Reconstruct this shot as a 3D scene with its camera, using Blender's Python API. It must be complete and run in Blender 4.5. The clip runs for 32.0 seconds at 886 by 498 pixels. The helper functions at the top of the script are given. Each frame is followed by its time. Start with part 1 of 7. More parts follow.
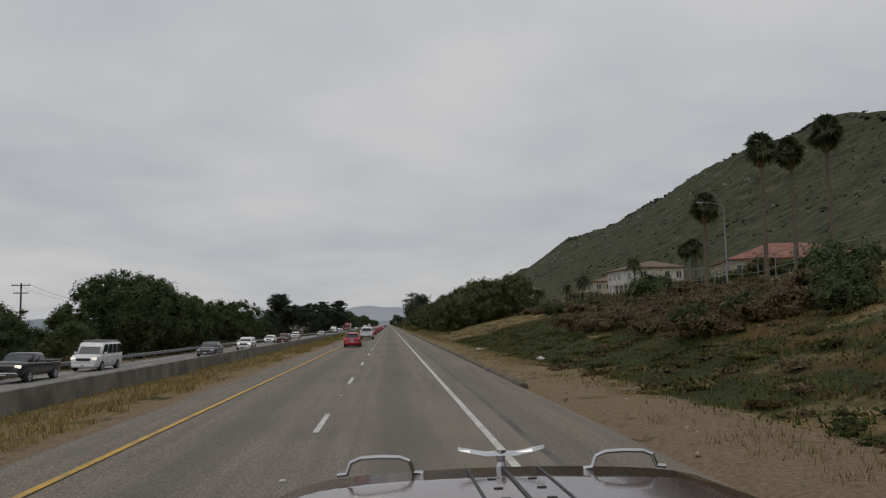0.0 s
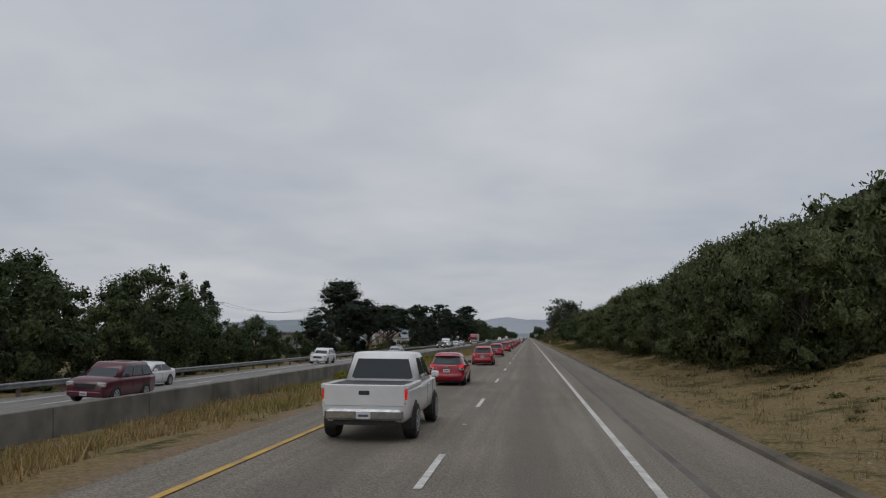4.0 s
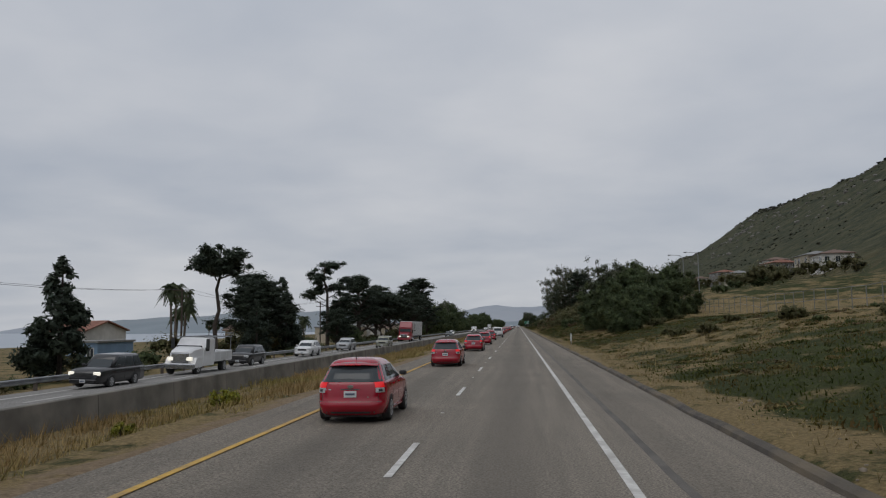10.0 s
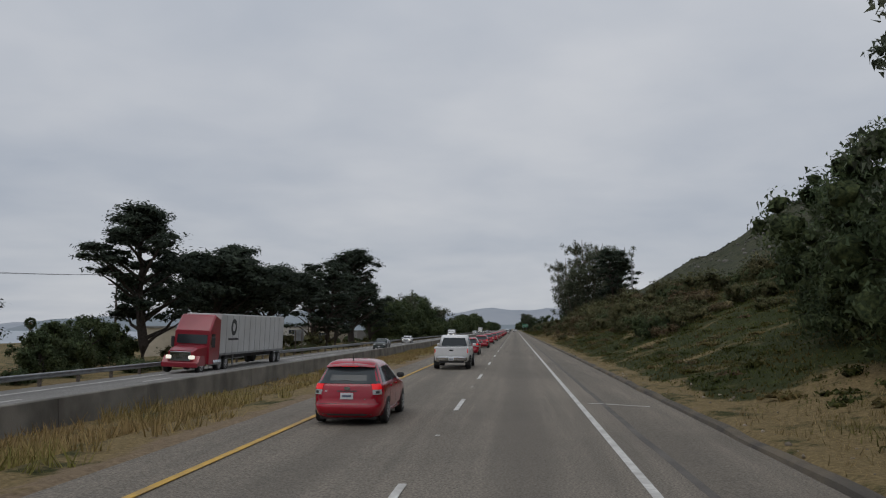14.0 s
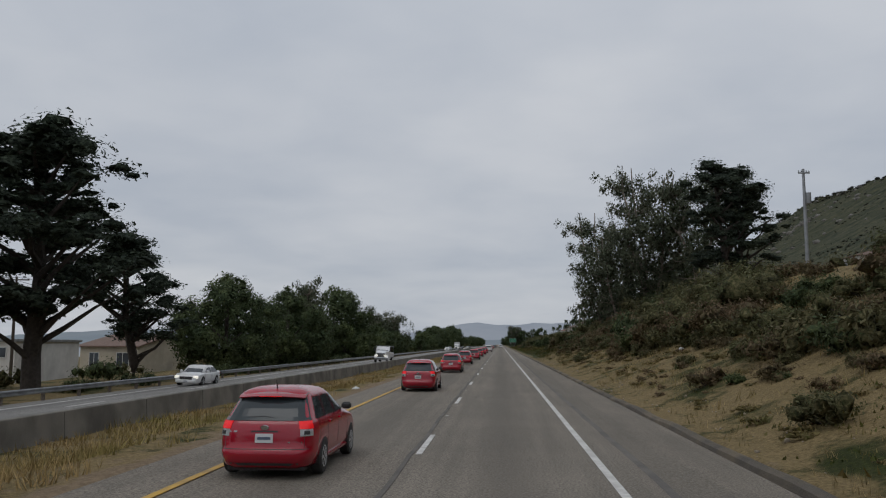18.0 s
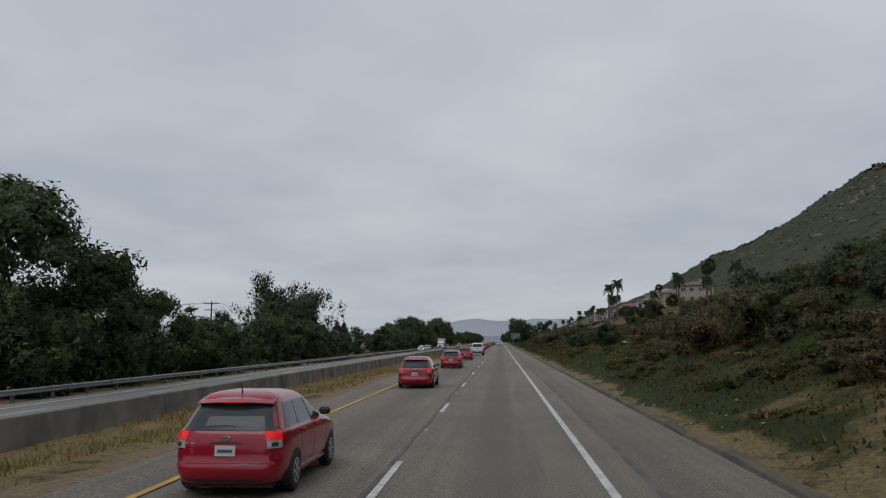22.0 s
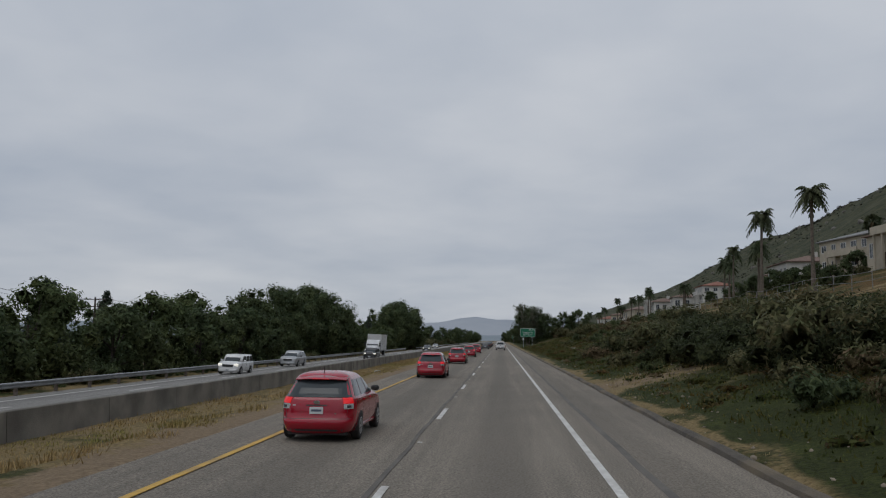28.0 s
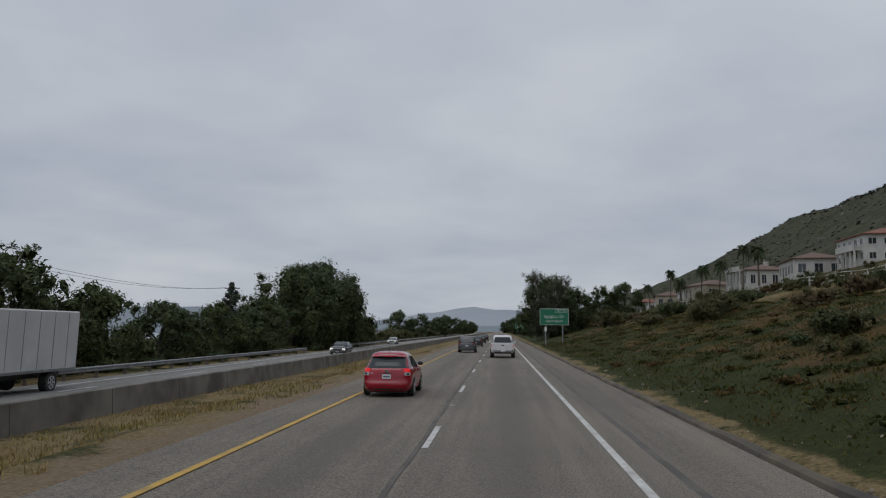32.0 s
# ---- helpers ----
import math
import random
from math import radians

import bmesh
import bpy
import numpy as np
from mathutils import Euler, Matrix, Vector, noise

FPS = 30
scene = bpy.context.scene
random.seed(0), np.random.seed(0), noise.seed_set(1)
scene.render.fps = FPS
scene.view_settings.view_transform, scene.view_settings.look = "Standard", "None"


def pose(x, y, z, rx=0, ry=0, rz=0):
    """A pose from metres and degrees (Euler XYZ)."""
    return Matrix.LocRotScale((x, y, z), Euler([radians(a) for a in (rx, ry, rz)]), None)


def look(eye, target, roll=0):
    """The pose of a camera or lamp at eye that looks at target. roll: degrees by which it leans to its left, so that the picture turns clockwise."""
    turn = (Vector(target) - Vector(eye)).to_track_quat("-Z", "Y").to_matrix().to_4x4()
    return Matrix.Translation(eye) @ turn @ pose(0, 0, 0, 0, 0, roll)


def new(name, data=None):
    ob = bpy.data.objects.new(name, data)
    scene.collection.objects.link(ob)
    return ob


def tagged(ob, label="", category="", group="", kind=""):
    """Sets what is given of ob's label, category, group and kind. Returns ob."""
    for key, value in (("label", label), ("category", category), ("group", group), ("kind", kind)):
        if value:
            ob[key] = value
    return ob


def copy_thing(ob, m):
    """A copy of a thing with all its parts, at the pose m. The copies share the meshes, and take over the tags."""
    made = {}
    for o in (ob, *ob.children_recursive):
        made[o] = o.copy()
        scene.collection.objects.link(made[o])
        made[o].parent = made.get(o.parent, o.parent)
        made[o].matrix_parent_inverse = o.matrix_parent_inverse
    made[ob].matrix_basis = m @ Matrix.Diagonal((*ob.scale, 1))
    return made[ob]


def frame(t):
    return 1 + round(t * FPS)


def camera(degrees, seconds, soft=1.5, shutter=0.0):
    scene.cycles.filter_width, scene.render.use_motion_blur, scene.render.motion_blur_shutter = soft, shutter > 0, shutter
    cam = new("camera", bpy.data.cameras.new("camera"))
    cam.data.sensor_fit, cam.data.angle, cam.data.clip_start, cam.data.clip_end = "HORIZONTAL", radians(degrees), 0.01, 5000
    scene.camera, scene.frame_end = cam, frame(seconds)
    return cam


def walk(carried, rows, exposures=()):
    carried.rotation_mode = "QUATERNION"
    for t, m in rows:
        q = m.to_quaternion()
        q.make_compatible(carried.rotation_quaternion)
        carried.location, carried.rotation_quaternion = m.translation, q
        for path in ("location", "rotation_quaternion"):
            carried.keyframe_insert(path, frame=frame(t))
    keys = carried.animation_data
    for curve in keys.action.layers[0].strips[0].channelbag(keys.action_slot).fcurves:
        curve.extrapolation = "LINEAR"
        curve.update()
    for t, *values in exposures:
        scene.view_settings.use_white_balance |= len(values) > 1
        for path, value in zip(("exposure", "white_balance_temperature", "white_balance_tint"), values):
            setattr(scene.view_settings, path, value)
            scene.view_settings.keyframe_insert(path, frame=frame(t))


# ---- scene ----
cam = camera(57.5, 32.0, soft=1.15)
EYE = 2.33
PATH = [  # seconds, x, y, pitch, roll, yaw
    (0.0, 1.63, 0.00, 5.25, 0.98, -3.79),
    (0.5, 1.70, 13.60, 5.65, 0.80, 0.90),
    (1.0, 1.78, 27.35, 6.20, 0.60, 4.63),
    (2.0, 1.72, 54.23, 6.66, 0.28, 5.47),
    (3.0, 1.71, 80.92, 5.66, -0.10, 6.84),
    (3.5, 1.71, 94.40, 6.20, -0.30, 6.50),
    (6.0, 1.79, 161.95, 5.84, -0.90, 5.05),
    (7.0, 1.90, 188.98, 6.22, -0.17, 5.16),
    (8.0, 2.02, 215.46, 6.33, 0.32, 5.57),
    (9.0, 2.07, 241.81, 5.66, -0.06, 5.44),
    (10.0, 2.07, 268.73, 5.43, 0.64, 5.31),
    (11.0, 2.05, 295.03, 6.09, 0.08, 4.50),
    (12.0, 2.01, 321.56, 6.39, 0.60, 4.33),
    (13.0, 1.92, 348.59, 5.79, -0.29, 5.41),
    (14.0, 1.68, 375.19, 5.59, -0.28, 5.05),
    (17.0, 1.51, 456.39, 6.58, -0.27, 4.48),
    (18.0, 1.74, 483.44, 6.68, -0.20, 4.04),
    (19.0, 1.77, 510.19, 6.83, 0.04, 4.22),
    (20.0, 1.80, 536.94, 6.58, -0.39, 4.42),
    (21.0, 1.79, 564.14, 6.88, -0.33, 4.49),
    (22.0, 1.96, 591.02, 6.46, 0.17, 4.04),
    (23.0, 2.14, 618.24, 6.14, 0.16, 3.81),
    (24.0, 2.19, 645.65, 6.17, 0.45, 4.09),
    (25.0, 2.17, 673.00, 6.53, 0.25, 4.17),
    (28.0, 1.82, 754.81, 6.37, -0.63, 4.07),
    (29.0, 1.81, 782.24, 6.00, -0.22, 3.83),
    (30.0, 1.77, 810.01, 5.86, 0.08, 3.74),
    (31.0, 1.76, 837.59, 5.65, -0.03, 4.05),
    (32.0, 1.46, 865.02, 5.72, -0.67, 3.97),
]

walk(cam, [(t, pose(x, y, EYE, 90 + p, r, w)) for t, x, y, p, r, w in PATH],
     exposures=[(0.0, 0.0, 6950, 10), (1.5, 0.0, 6700, 10), (8.0, 0.0, 6550, 10), (20.0, 0.0, 6450, 9), (25.0, 0.0, 6400, 9), (28.0, -0.05, 6380, 9), (32.0, -0.07, 6350, 9)])

# ---- world and sun: a closed overcast with soft bands of cloud ----
world = bpy.data.worlds.new("overcast")
scene.world = world
world.use_nodes = True
wn, wl = world.node_tree.nodes, world.node_tree.links
wn.clear()


def wnode(kind, **kw):
    n = wn.new(kind)
    for k, v in kw.items():
        n.inputs[k].default_value = v
    return n


def wmath(op, a, b=None, clamp=False):
    n = wn.new("ShaderNodeMath")
    n.operation, n.use_clamp = op, clamp
    for i, v in enumerate((a, b)):
        if v is None:
            continue
        if isinstance(v, (int, float)):
            n.inputs[i].default_value = v
        else:
            wl.new(v, n.inputs[i])
    return n.outputs[0]


tc = wn.new("ShaderNodeTexCoord")
sep = wn.new("ShaderNodeSeparateXYZ")
wl.new(tc.outputs["Generated"], sep.inputs[0])
up = wmath("MAXIMUM", sep.outputs[2], 0.0)
den = wmath("ADD", up, 0.16)
comb = wn.new("ShaderNodeCombineXYZ")
wl.new(wmath("DIVIDE", sep.outputs[0], den), comb.inputs[0])
wl.new(wmath("DIVIDE", sep.outputs[1], den), comb.inputs[1])
big = wnode("ShaderNodeTexNoise", Scale=0.6, Detail=3.0, Roughness=0.45, Distortion=0.3)
small = wnode("ShaderNodeTexNoise", Scale=3.0, Detail=4.0, Roughness=0.5, Distortion=0.2)
wl.new(comb.outputs[0], big.inputs["Vector"])
wl.new(comb.outputs[0], small.inputs["Vector"])
mixed = wmath("ADD", wmath("MULTIPLY", big.outputs[0], 0.8), wmath("MULTIPLY", small.outputs[0], 0.2))
ramp = wn.new("ShaderNodeValToRGB")
ramp.color_ramp.elements[0].position, ramp.color_ramp.elements[0].color = 0.34, (0.40, 0.44, 0.51, 1)
ramp.color_ramp.elements[1].position, ramp.color_ramp.elements[1].color = 0.66, (0.60, 0.615, 0.65, 1)
wl.new(mixed, ramp.inputs[0])
# the overcast gains light towards the zenith
lift = wmath("ADD", wmath("MULTIPLY", wmath("POWER", up, 1.3), 0.35), 0.95)
scale = wn.new("ShaderNodeVectorMath")
scale.operation = "SCALE"
wl.new(ramp.outputs[0], scale.inputs[0])
wl.new(lift, scale.inputs["Scale"])
cloud = wnode("ShaderNodeBackground", Strength=1.0)
wl.new(scale.outputs[0], cloud.inputs[0])
sky = wn.new("ShaderNodeTexSky")
sky.sky_type, sky.sun_disc = "NISHITA", False
sky.sun_elevation, sky.sun_rotation = radians(52), radians(200)
clear = wnode("ShaderNodeBackground", Strength=0.05)
wl.new(sky.outputs[0], clear.inputs[0])
both = wnode("ShaderNodeMixShader", Fac=0.93)
wl.new(clear.outputs[0], both.inputs[1])
wl.new(cloud.outputs[0], both.inputs[2])
wout = wn.new("ShaderNodeOutputWorld")
wl.new(both.outputs[0], wout.inputs[0])

sun = new("sun", bpy.data.lights.new("sun", "SUN"))
sun.data.energy, sun.data.angle, sun.data.color = 0.4, radians(35), (1.0, 0.97, 0.93)
sun.matrix_world = look((0, 0, 100), (20, 45, 0))


# ---- materials ----
def material(name, colour, rough=0.8, colour2=None, scale=4.0, colour3=None, scale3=0.3, bump=0.0, bump_scale=30.0, metal=0.0,
             island=0.0, spec=0.5, emit=0.0, coat=0.0, detail=6.0, per_object=0.0, through_light=0.0):
    """Two scales of variation, fine relief, and, for foliage, a tone of its own for every piece."""
    m = bpy.data.materials.new(name)
    m.use_nodes = True
    n, l = m.node_tree.nodes, m.node_tree.links
    b = n["Principled BSDF"]
    b.inputs["Roughness"].default_value, b.inputs["Metallic"].default_value = rough, metal
    b.inputs["Specular IOR Level"].default_value = spec
    b.inputs["Coat Weight"].default_value = coat
    b.inputs["Coat Roughness"].default_value = 0.06
    geo, pos = n.new("ShaderNodeNewGeometry"), n.new("ShaderNodeTexCoord")
    rgb = n.new("ShaderNodeRGB")
    rgb.outputs[0].default_value = (*colour, 1)
    out = rgb.outputs[0]

    def blend(fac, a, c):
        mix = n.new("ShaderNodeMix")
        mix.data_type = "RGBA"
        l.new(fac, mix.inputs[0])
        l.new(a, mix.inputs[6])
        mix.inputs[7].default_value = (*c, 1)
        return mix.outputs[2]

    def noisy(sc, lo, hi, det=detail):
        t = n.new("ShaderNodeTexNoise")
        t.inputs["Scale"].default_value, t.inputs["Detail"].default_value = sc, det
        l.new(pos.outputs["Object"], t.inputs["Vector"])
        r = n.new("ShaderNodeMapRange")
        r.inputs[1].default_value, r.inputs[2].default_value = lo, hi
        l.new(t.outputs[0], r.inputs[0])
        return r.outputs[0]

    if colour2:
        out = blend(noisy(scale, 0.35, 0.65), out, colour2)
    if colour3:
        out = blend(noisy(scale3, 0.45, 0.7), out, colour3)
    for amount, source in ((island, geo.outputs["Random Per Island"]), (per_object, n.new("ShaderNodeObjectInfo").outputs["Random"])):
        if amount:
            r = n.new("ShaderNodeMapRange")
            r.inputs[3].default_value, r.inputs[4].default_value = 1 - amount, 1 + amount
            l.new(source, r.inputs[0])
            h = n.new("ShaderNodeHueSaturation")
            l.new(r.outputs[0], h.inputs["Value"])
            l.new(out, h.inputs["Color"])
            out = h.outputs[0]
    l.new(out, b.inputs["Base Color"])
    if through_light:
        # thin blades and leaves let part of the light through
        thin, join = n.new("ShaderNodeBsdfTranslucent"), n.new("ShaderNodeMixShader")
        l.new(out, thin.inputs["Color"])
        join.inputs[0].default_value = through_light
        l.new(b.outputs[0], join.inputs[1])
        l.new(thin.outputs[0], join.inputs[2])
        l.new(join.outputs[0], n["Material Output"].inputs["Surface"])
    if emit:
        l.new(out, b.inputs["Emission Color"])
        b.inputs["Emission Strength"].default_value = emit
    if bump:
        t = n.new("ShaderNodeTexNoise")
        t.inputs["Scale"].default_value, t.inputs["Detail"].default_value = bump_scale, 8
        l.new(pos.outputs["Object"], t.inputs["Vector"])
        bp = n.new("ShaderNodeBump")
        bp.inputs["Strength"].default_value, bp.inputs["Distance"].default_value = bump, 0.05
        l.new(t.outputs[0], bp.inputs["Height"])
        l.new(bp.outputs[0], b.inputs["Normal"])
    return m


def lane_asphalt(name, base, centre, dark_tracks):
    """Worn asphalt: speckled stone, dark oil bands along the lanes, patches; centre: the lanes' middles."""
    m = material(name, base, 0.88, tuple(c * 0.86 for c in base), 0.35, tuple(c * 1.12 for c in base), 0.06, bump=0.5, bump_scale=60)
    n, l = m.node_tree.nodes, m.node_tree.links
    b = n["Principled BSDF"]
    out = b.inputs["Base Color"].links[0].from_socket
    tc, sp = n.new("ShaderNodeTexCoord"), n.new("ShaderNodeSeparateXYZ")
    l.new(tc.outputs["Object"], sp.inputs[0])

    def math(op, a, c):
        k = n.new("ShaderNodeMath")
        k.operation = op
        for i, v in enumerate((a, c)):
            if isinstance(v, (int, float)):
                k.inputs[i].default_value = v
            else:
                l.new(v, k.inputs[i])
        return k.outputs[0]

    def noisy(vec, sc, det=4):
        t = n.new("ShaderNodeTexNoise")
        t.inputs["Scale"].default_value, t.inputs["Detail"].default_value = sc, det
        l.new(vec, t.inputs["Vector"])
        return t.outputs[0]

    along = n.new("ShaderNodeMapping")
    along.inputs["Scale"].default_value = (1.0, 0.03, 1.0)
    l.new(tc.outputs["Object"], along.inputs[0])
    streak = noisy(along.outputs[0], 3.0)
    wob = math("MULTIPLY", math("SUBTRACT", noisy(along.outputs[0], 0.6), 0.5), 0.5)
    x = math("ADD", sp.outputs[0], wob)
    total = None
    for c in centre:
        d = math("ABSOLUTE", math("SUBTRACT", x, c), 0)
        r = n.new("ShaderNodeMapRange")
        r.interpolation_type = "SMOOTHSTEP"
        r.inputs[1].default_value, r.inputs[2].default_value, r.inputs[3].default_value, r.inputs[4].default_value = 0.15, 0.85, 1, 0
        l.new(d, r.inputs[0])
        total = r.outputs[0] if total is None else math("ADD", total, r.outputs[0])
    wear = n.new("ShaderNodeMapRange")
    wear.inputs[1].default_value, wear.inputs[2].default_value, wear.inputs[3].default_value, wear.inputs[4].default_value = 0.3, 0.7, 0.86, 1.14
    l.new(streak, wear.inputs[0])
    fac = math("MULTIPLY", total, math("MULTIPLY", math("ADD", streak, 0.25), dark_tracks))
    speck = n.new("ShaderNodeMapRange")
    speck.inputs[1].default_value, speck.inputs[2].default_value, speck.inputs[3].default_value, speck.inputs[4].default_value = 0.32, 0.68, 0.5, 1.5
    l.new(noisy(tc.outputs["Object"], 26, 5), speck.inputs[0])
    hs = n.new("ShaderNodeHueSaturation")
    l.new(math("MULTIPLY", speck.outputs[0], wear.outputs[0]), hs.inputs["Value"])
    l.new(out, hs.inputs["Color"])
    mix = n.new("ShaderNodeMix")
    mix.data_type = "RGBA"
    l.new(fac, mix.inputs[0])
    l.new(hs.outputs[0], mix.inputs[6])
    mix.inputs[7].default_value = (base[0] * 0.45, base[1] * 0.45, base[2] * 0.45, 1)
    l.new(mix.outputs[2], b.inputs["Base Color"])
    return m


ASPHALT = lane_asphalt("worn_asphalt", (0.191, 0.165, 0.131), (1.8, -1.85), 0.5)
ASPHALT_FAR = lane_asphalt("worn_asphalt_oncoming", (0.22, 0.21, 0.195), (-16.9, -20.5), 0.4)
SHOULDER = lane_asphalt("shoulder_asphalt", (0.19, 0.163, 0.128), (4.8,), 0.35)
SEAM = material("tar_seam", (0.085, 0.076, 0.067), 0.85, (0.14, 0.125, 0.108), 0.8, bump=0.3)
WHITE_LINE = material("white_road_paint", (0.68, 0.67, 0.63), 0.7, (0.5, 0.48, 0.45), 6.0, (0.4, 0.38, 0.35), 1.3, bump=0.3)
YELLOW_LINE = material("yellow_road_paint", (0.6, 0.36, 0.05), 0.7, (0.5, 0.3, 0.06), 6.0, (0.33, 0.22, 0.08), 1.3, bump=0.3)
CONCRETE = material("stained_concrete", (0.225, 0.207, 0.178), 0.9, (0.155, 0.143, 0.122), 0.8, (0.09, 0.082, 0.07), 0.4, bump=0.4, bump_scale=25)
BERM = material("asphalt_berm", (0.075, 0.066, 0.056), 0.95, (0.12, 0.102, 0.08), 1.3, (0.19, 0.15, 0.1), 0.5, bump=0.9)
STEEL = material("galvanised_steel", (0.36, 0.37, 0.38), 0.5, (0.25, 0.255, 0.26), 1.5, metal=0.75, bump=0.1)
POST_WOOD = material("weathered_timber", (0.16, 0.13, 0.105), 0.9, (0.1, 0.08, 0.065), 8.0, bump=0.4)
BARK = material("grey_brown_bark", (0.075, 0.06, 0.05), 0.95, (0.045, 0.036, 0.03), 5.0, bump=0.8, bump_scale=14)
BARK_PALE = material("pale_smooth_bark", (0.25, 0.21, 0.17), 0.9, (0.13, 0.105, 0.085), 3.0, bump=0.4, bump_scale=8)
PALM_BARK = material("palm_trunk_bark", (0.17, 0.14, 0.11), 0.95, (0.1, 0.08, 0.065), 6.0, bump=0.7, bump_scale=20)


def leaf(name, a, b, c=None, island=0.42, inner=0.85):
    # the second material is darkened and mottled to paint shade deep in the crown
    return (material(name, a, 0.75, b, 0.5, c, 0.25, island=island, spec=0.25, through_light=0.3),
            material(name + "_painted_shade", tuple(v * inner * 0.6 for v in a), 0.95, tuple(v * 0.95 for v in (c or b)), 7.0, tuple(v * 0.25 for v in a), 4.0, spec=0.1, bump=1.0, bump_scale=9, detail=3.0))


CYPRESS = leaf("cypress_needles", (0.052, 0.07, 0.054), (0.075, 0.095, 0.064))
OAK = leaf("dark_green_leaves", (0.066, 0.094, 0.046), (0.094, 0.124, 0.056), (0.12, 0.142, 0.06))
LIGHT = leaf("fresh_green_leaves", (0.07, 0.098, 0.042), (0.1, 0.13, 0.05), (0.13, 0.15, 0.06))
PEPPER = leaf("pepper_tree_leaves", (0.08, 0.102, 0.048), (0.112, 0.135, 0.056), (0.15, 0.165, 0.07), island=0.3)
GUM = leaf("gum_tree_leaves", (0.082, 0.100, 0.066), (0.118, 0.133, 0.082), (0.154, 0.158, 0.100))
SCRUB = leaf("hillside_scrub", (0.095, 0.106, 0.046), (0.125, 0.124, 0.056), (0.16, 0.138, 0.07))
SCRUB_BROWN = leaf("dry_brown_scrub", (0.16, 0.112, 0.066), (0.205, 0.14, 0.08), (0.135, 0.118, 0.058))
MUSTARD = leaf("flowering_mustard", (0.3, 0.3, 0.05), (0.2, 0.23, 0.05), (0.38, 0.34, 0.04), inner=0.7)
PALM_LEAF = leaf("palm_fronds", (0.042, 0.058, 0.028), (0.062, 0.078, 0.036), (0.088, 0.088, 0.046))
DRY_GRASS = material("dry_grass", (0.46, 0.33, 0.155), 0.9, (0.36, 0.25, 0.115), 0.5, (0.3, 0.28, 0.085), 0.12, island=0.25, spec=0.1, through_light=0.35)
ICE_PLANT = material("ice_plant", (0.066, 0.088, 0.022), 0.75, (0.105, 0.112, 0.028), 0.7, (0.17, 0.1, 0.036), 0.25, island=0.3, spec=0.2, through_light=0.4)
# the sea's pale grey has the haze above the water mixed in
WATER = material("sea_painted_haze", (0.3, 0.34, 0.38), 0.35, (0.27, 0.31, 0.36), 0.01)
# distance haze is painted into these pale blue-grey hill colours
HAZE_HILL = material("far_hills_painted_haze", (0.34, 0.37, 0.41), 1.0, (0.3, 0.33, 0.37), 0.004, (0.38, 0.4, 0.43), 0.0015, spec=0.0)
HAZE_NEAR = material("low_hills_painted_haze", (0.26, 0.295, 0.32), 1.0, (0.235, 0.27, 0.295), 0.01, (0.285, 0.31, 0.325), 0.004, spec=0.0)


# ---- helpers for meshes ----
def mesh_object(name, verts, faces, mats, parent=None, label="", index=None, smooth=False):
    me = bpy.data.meshes.new(name)
    verts = np.asarray(verts, dtype=np.float32)
    if isinstance(faces, np.ndarray):
        k = faces.shape[1]
        me.vertices.add(len(verts))
        me.vertices.foreach_set("co", verts.ravel())
        me.loops.add(faces.size)
        me.loops.foreach_set("vertex_index", faces.astype(np.int32).ravel())
        me.polygons.add(len(faces))
        me.polygons.foreach_set("loop_start", np.arange(0, faces.size, k, dtype=np.int32))
        me.update(calc_edges=True)
    else:
        me.from_pydata(verts.tolist(), [], faces)
    for m in mats if isinstance(mats, (list, tuple)) else [mats]:
        me.materials.append(m)
    if index is not None:
        me.polygons.foreach_set("material_index", np.asarray(index, dtype=np.int32))
    if smooth:
        me.polygons.foreach_set("use_smooth", np.ones(len(me.polygons), dtype=bool))
    me.update()
    ob = new(name, me)
    if parent:
        ob.parent = parent
    if label:
        ob["label"] = label
    return ob


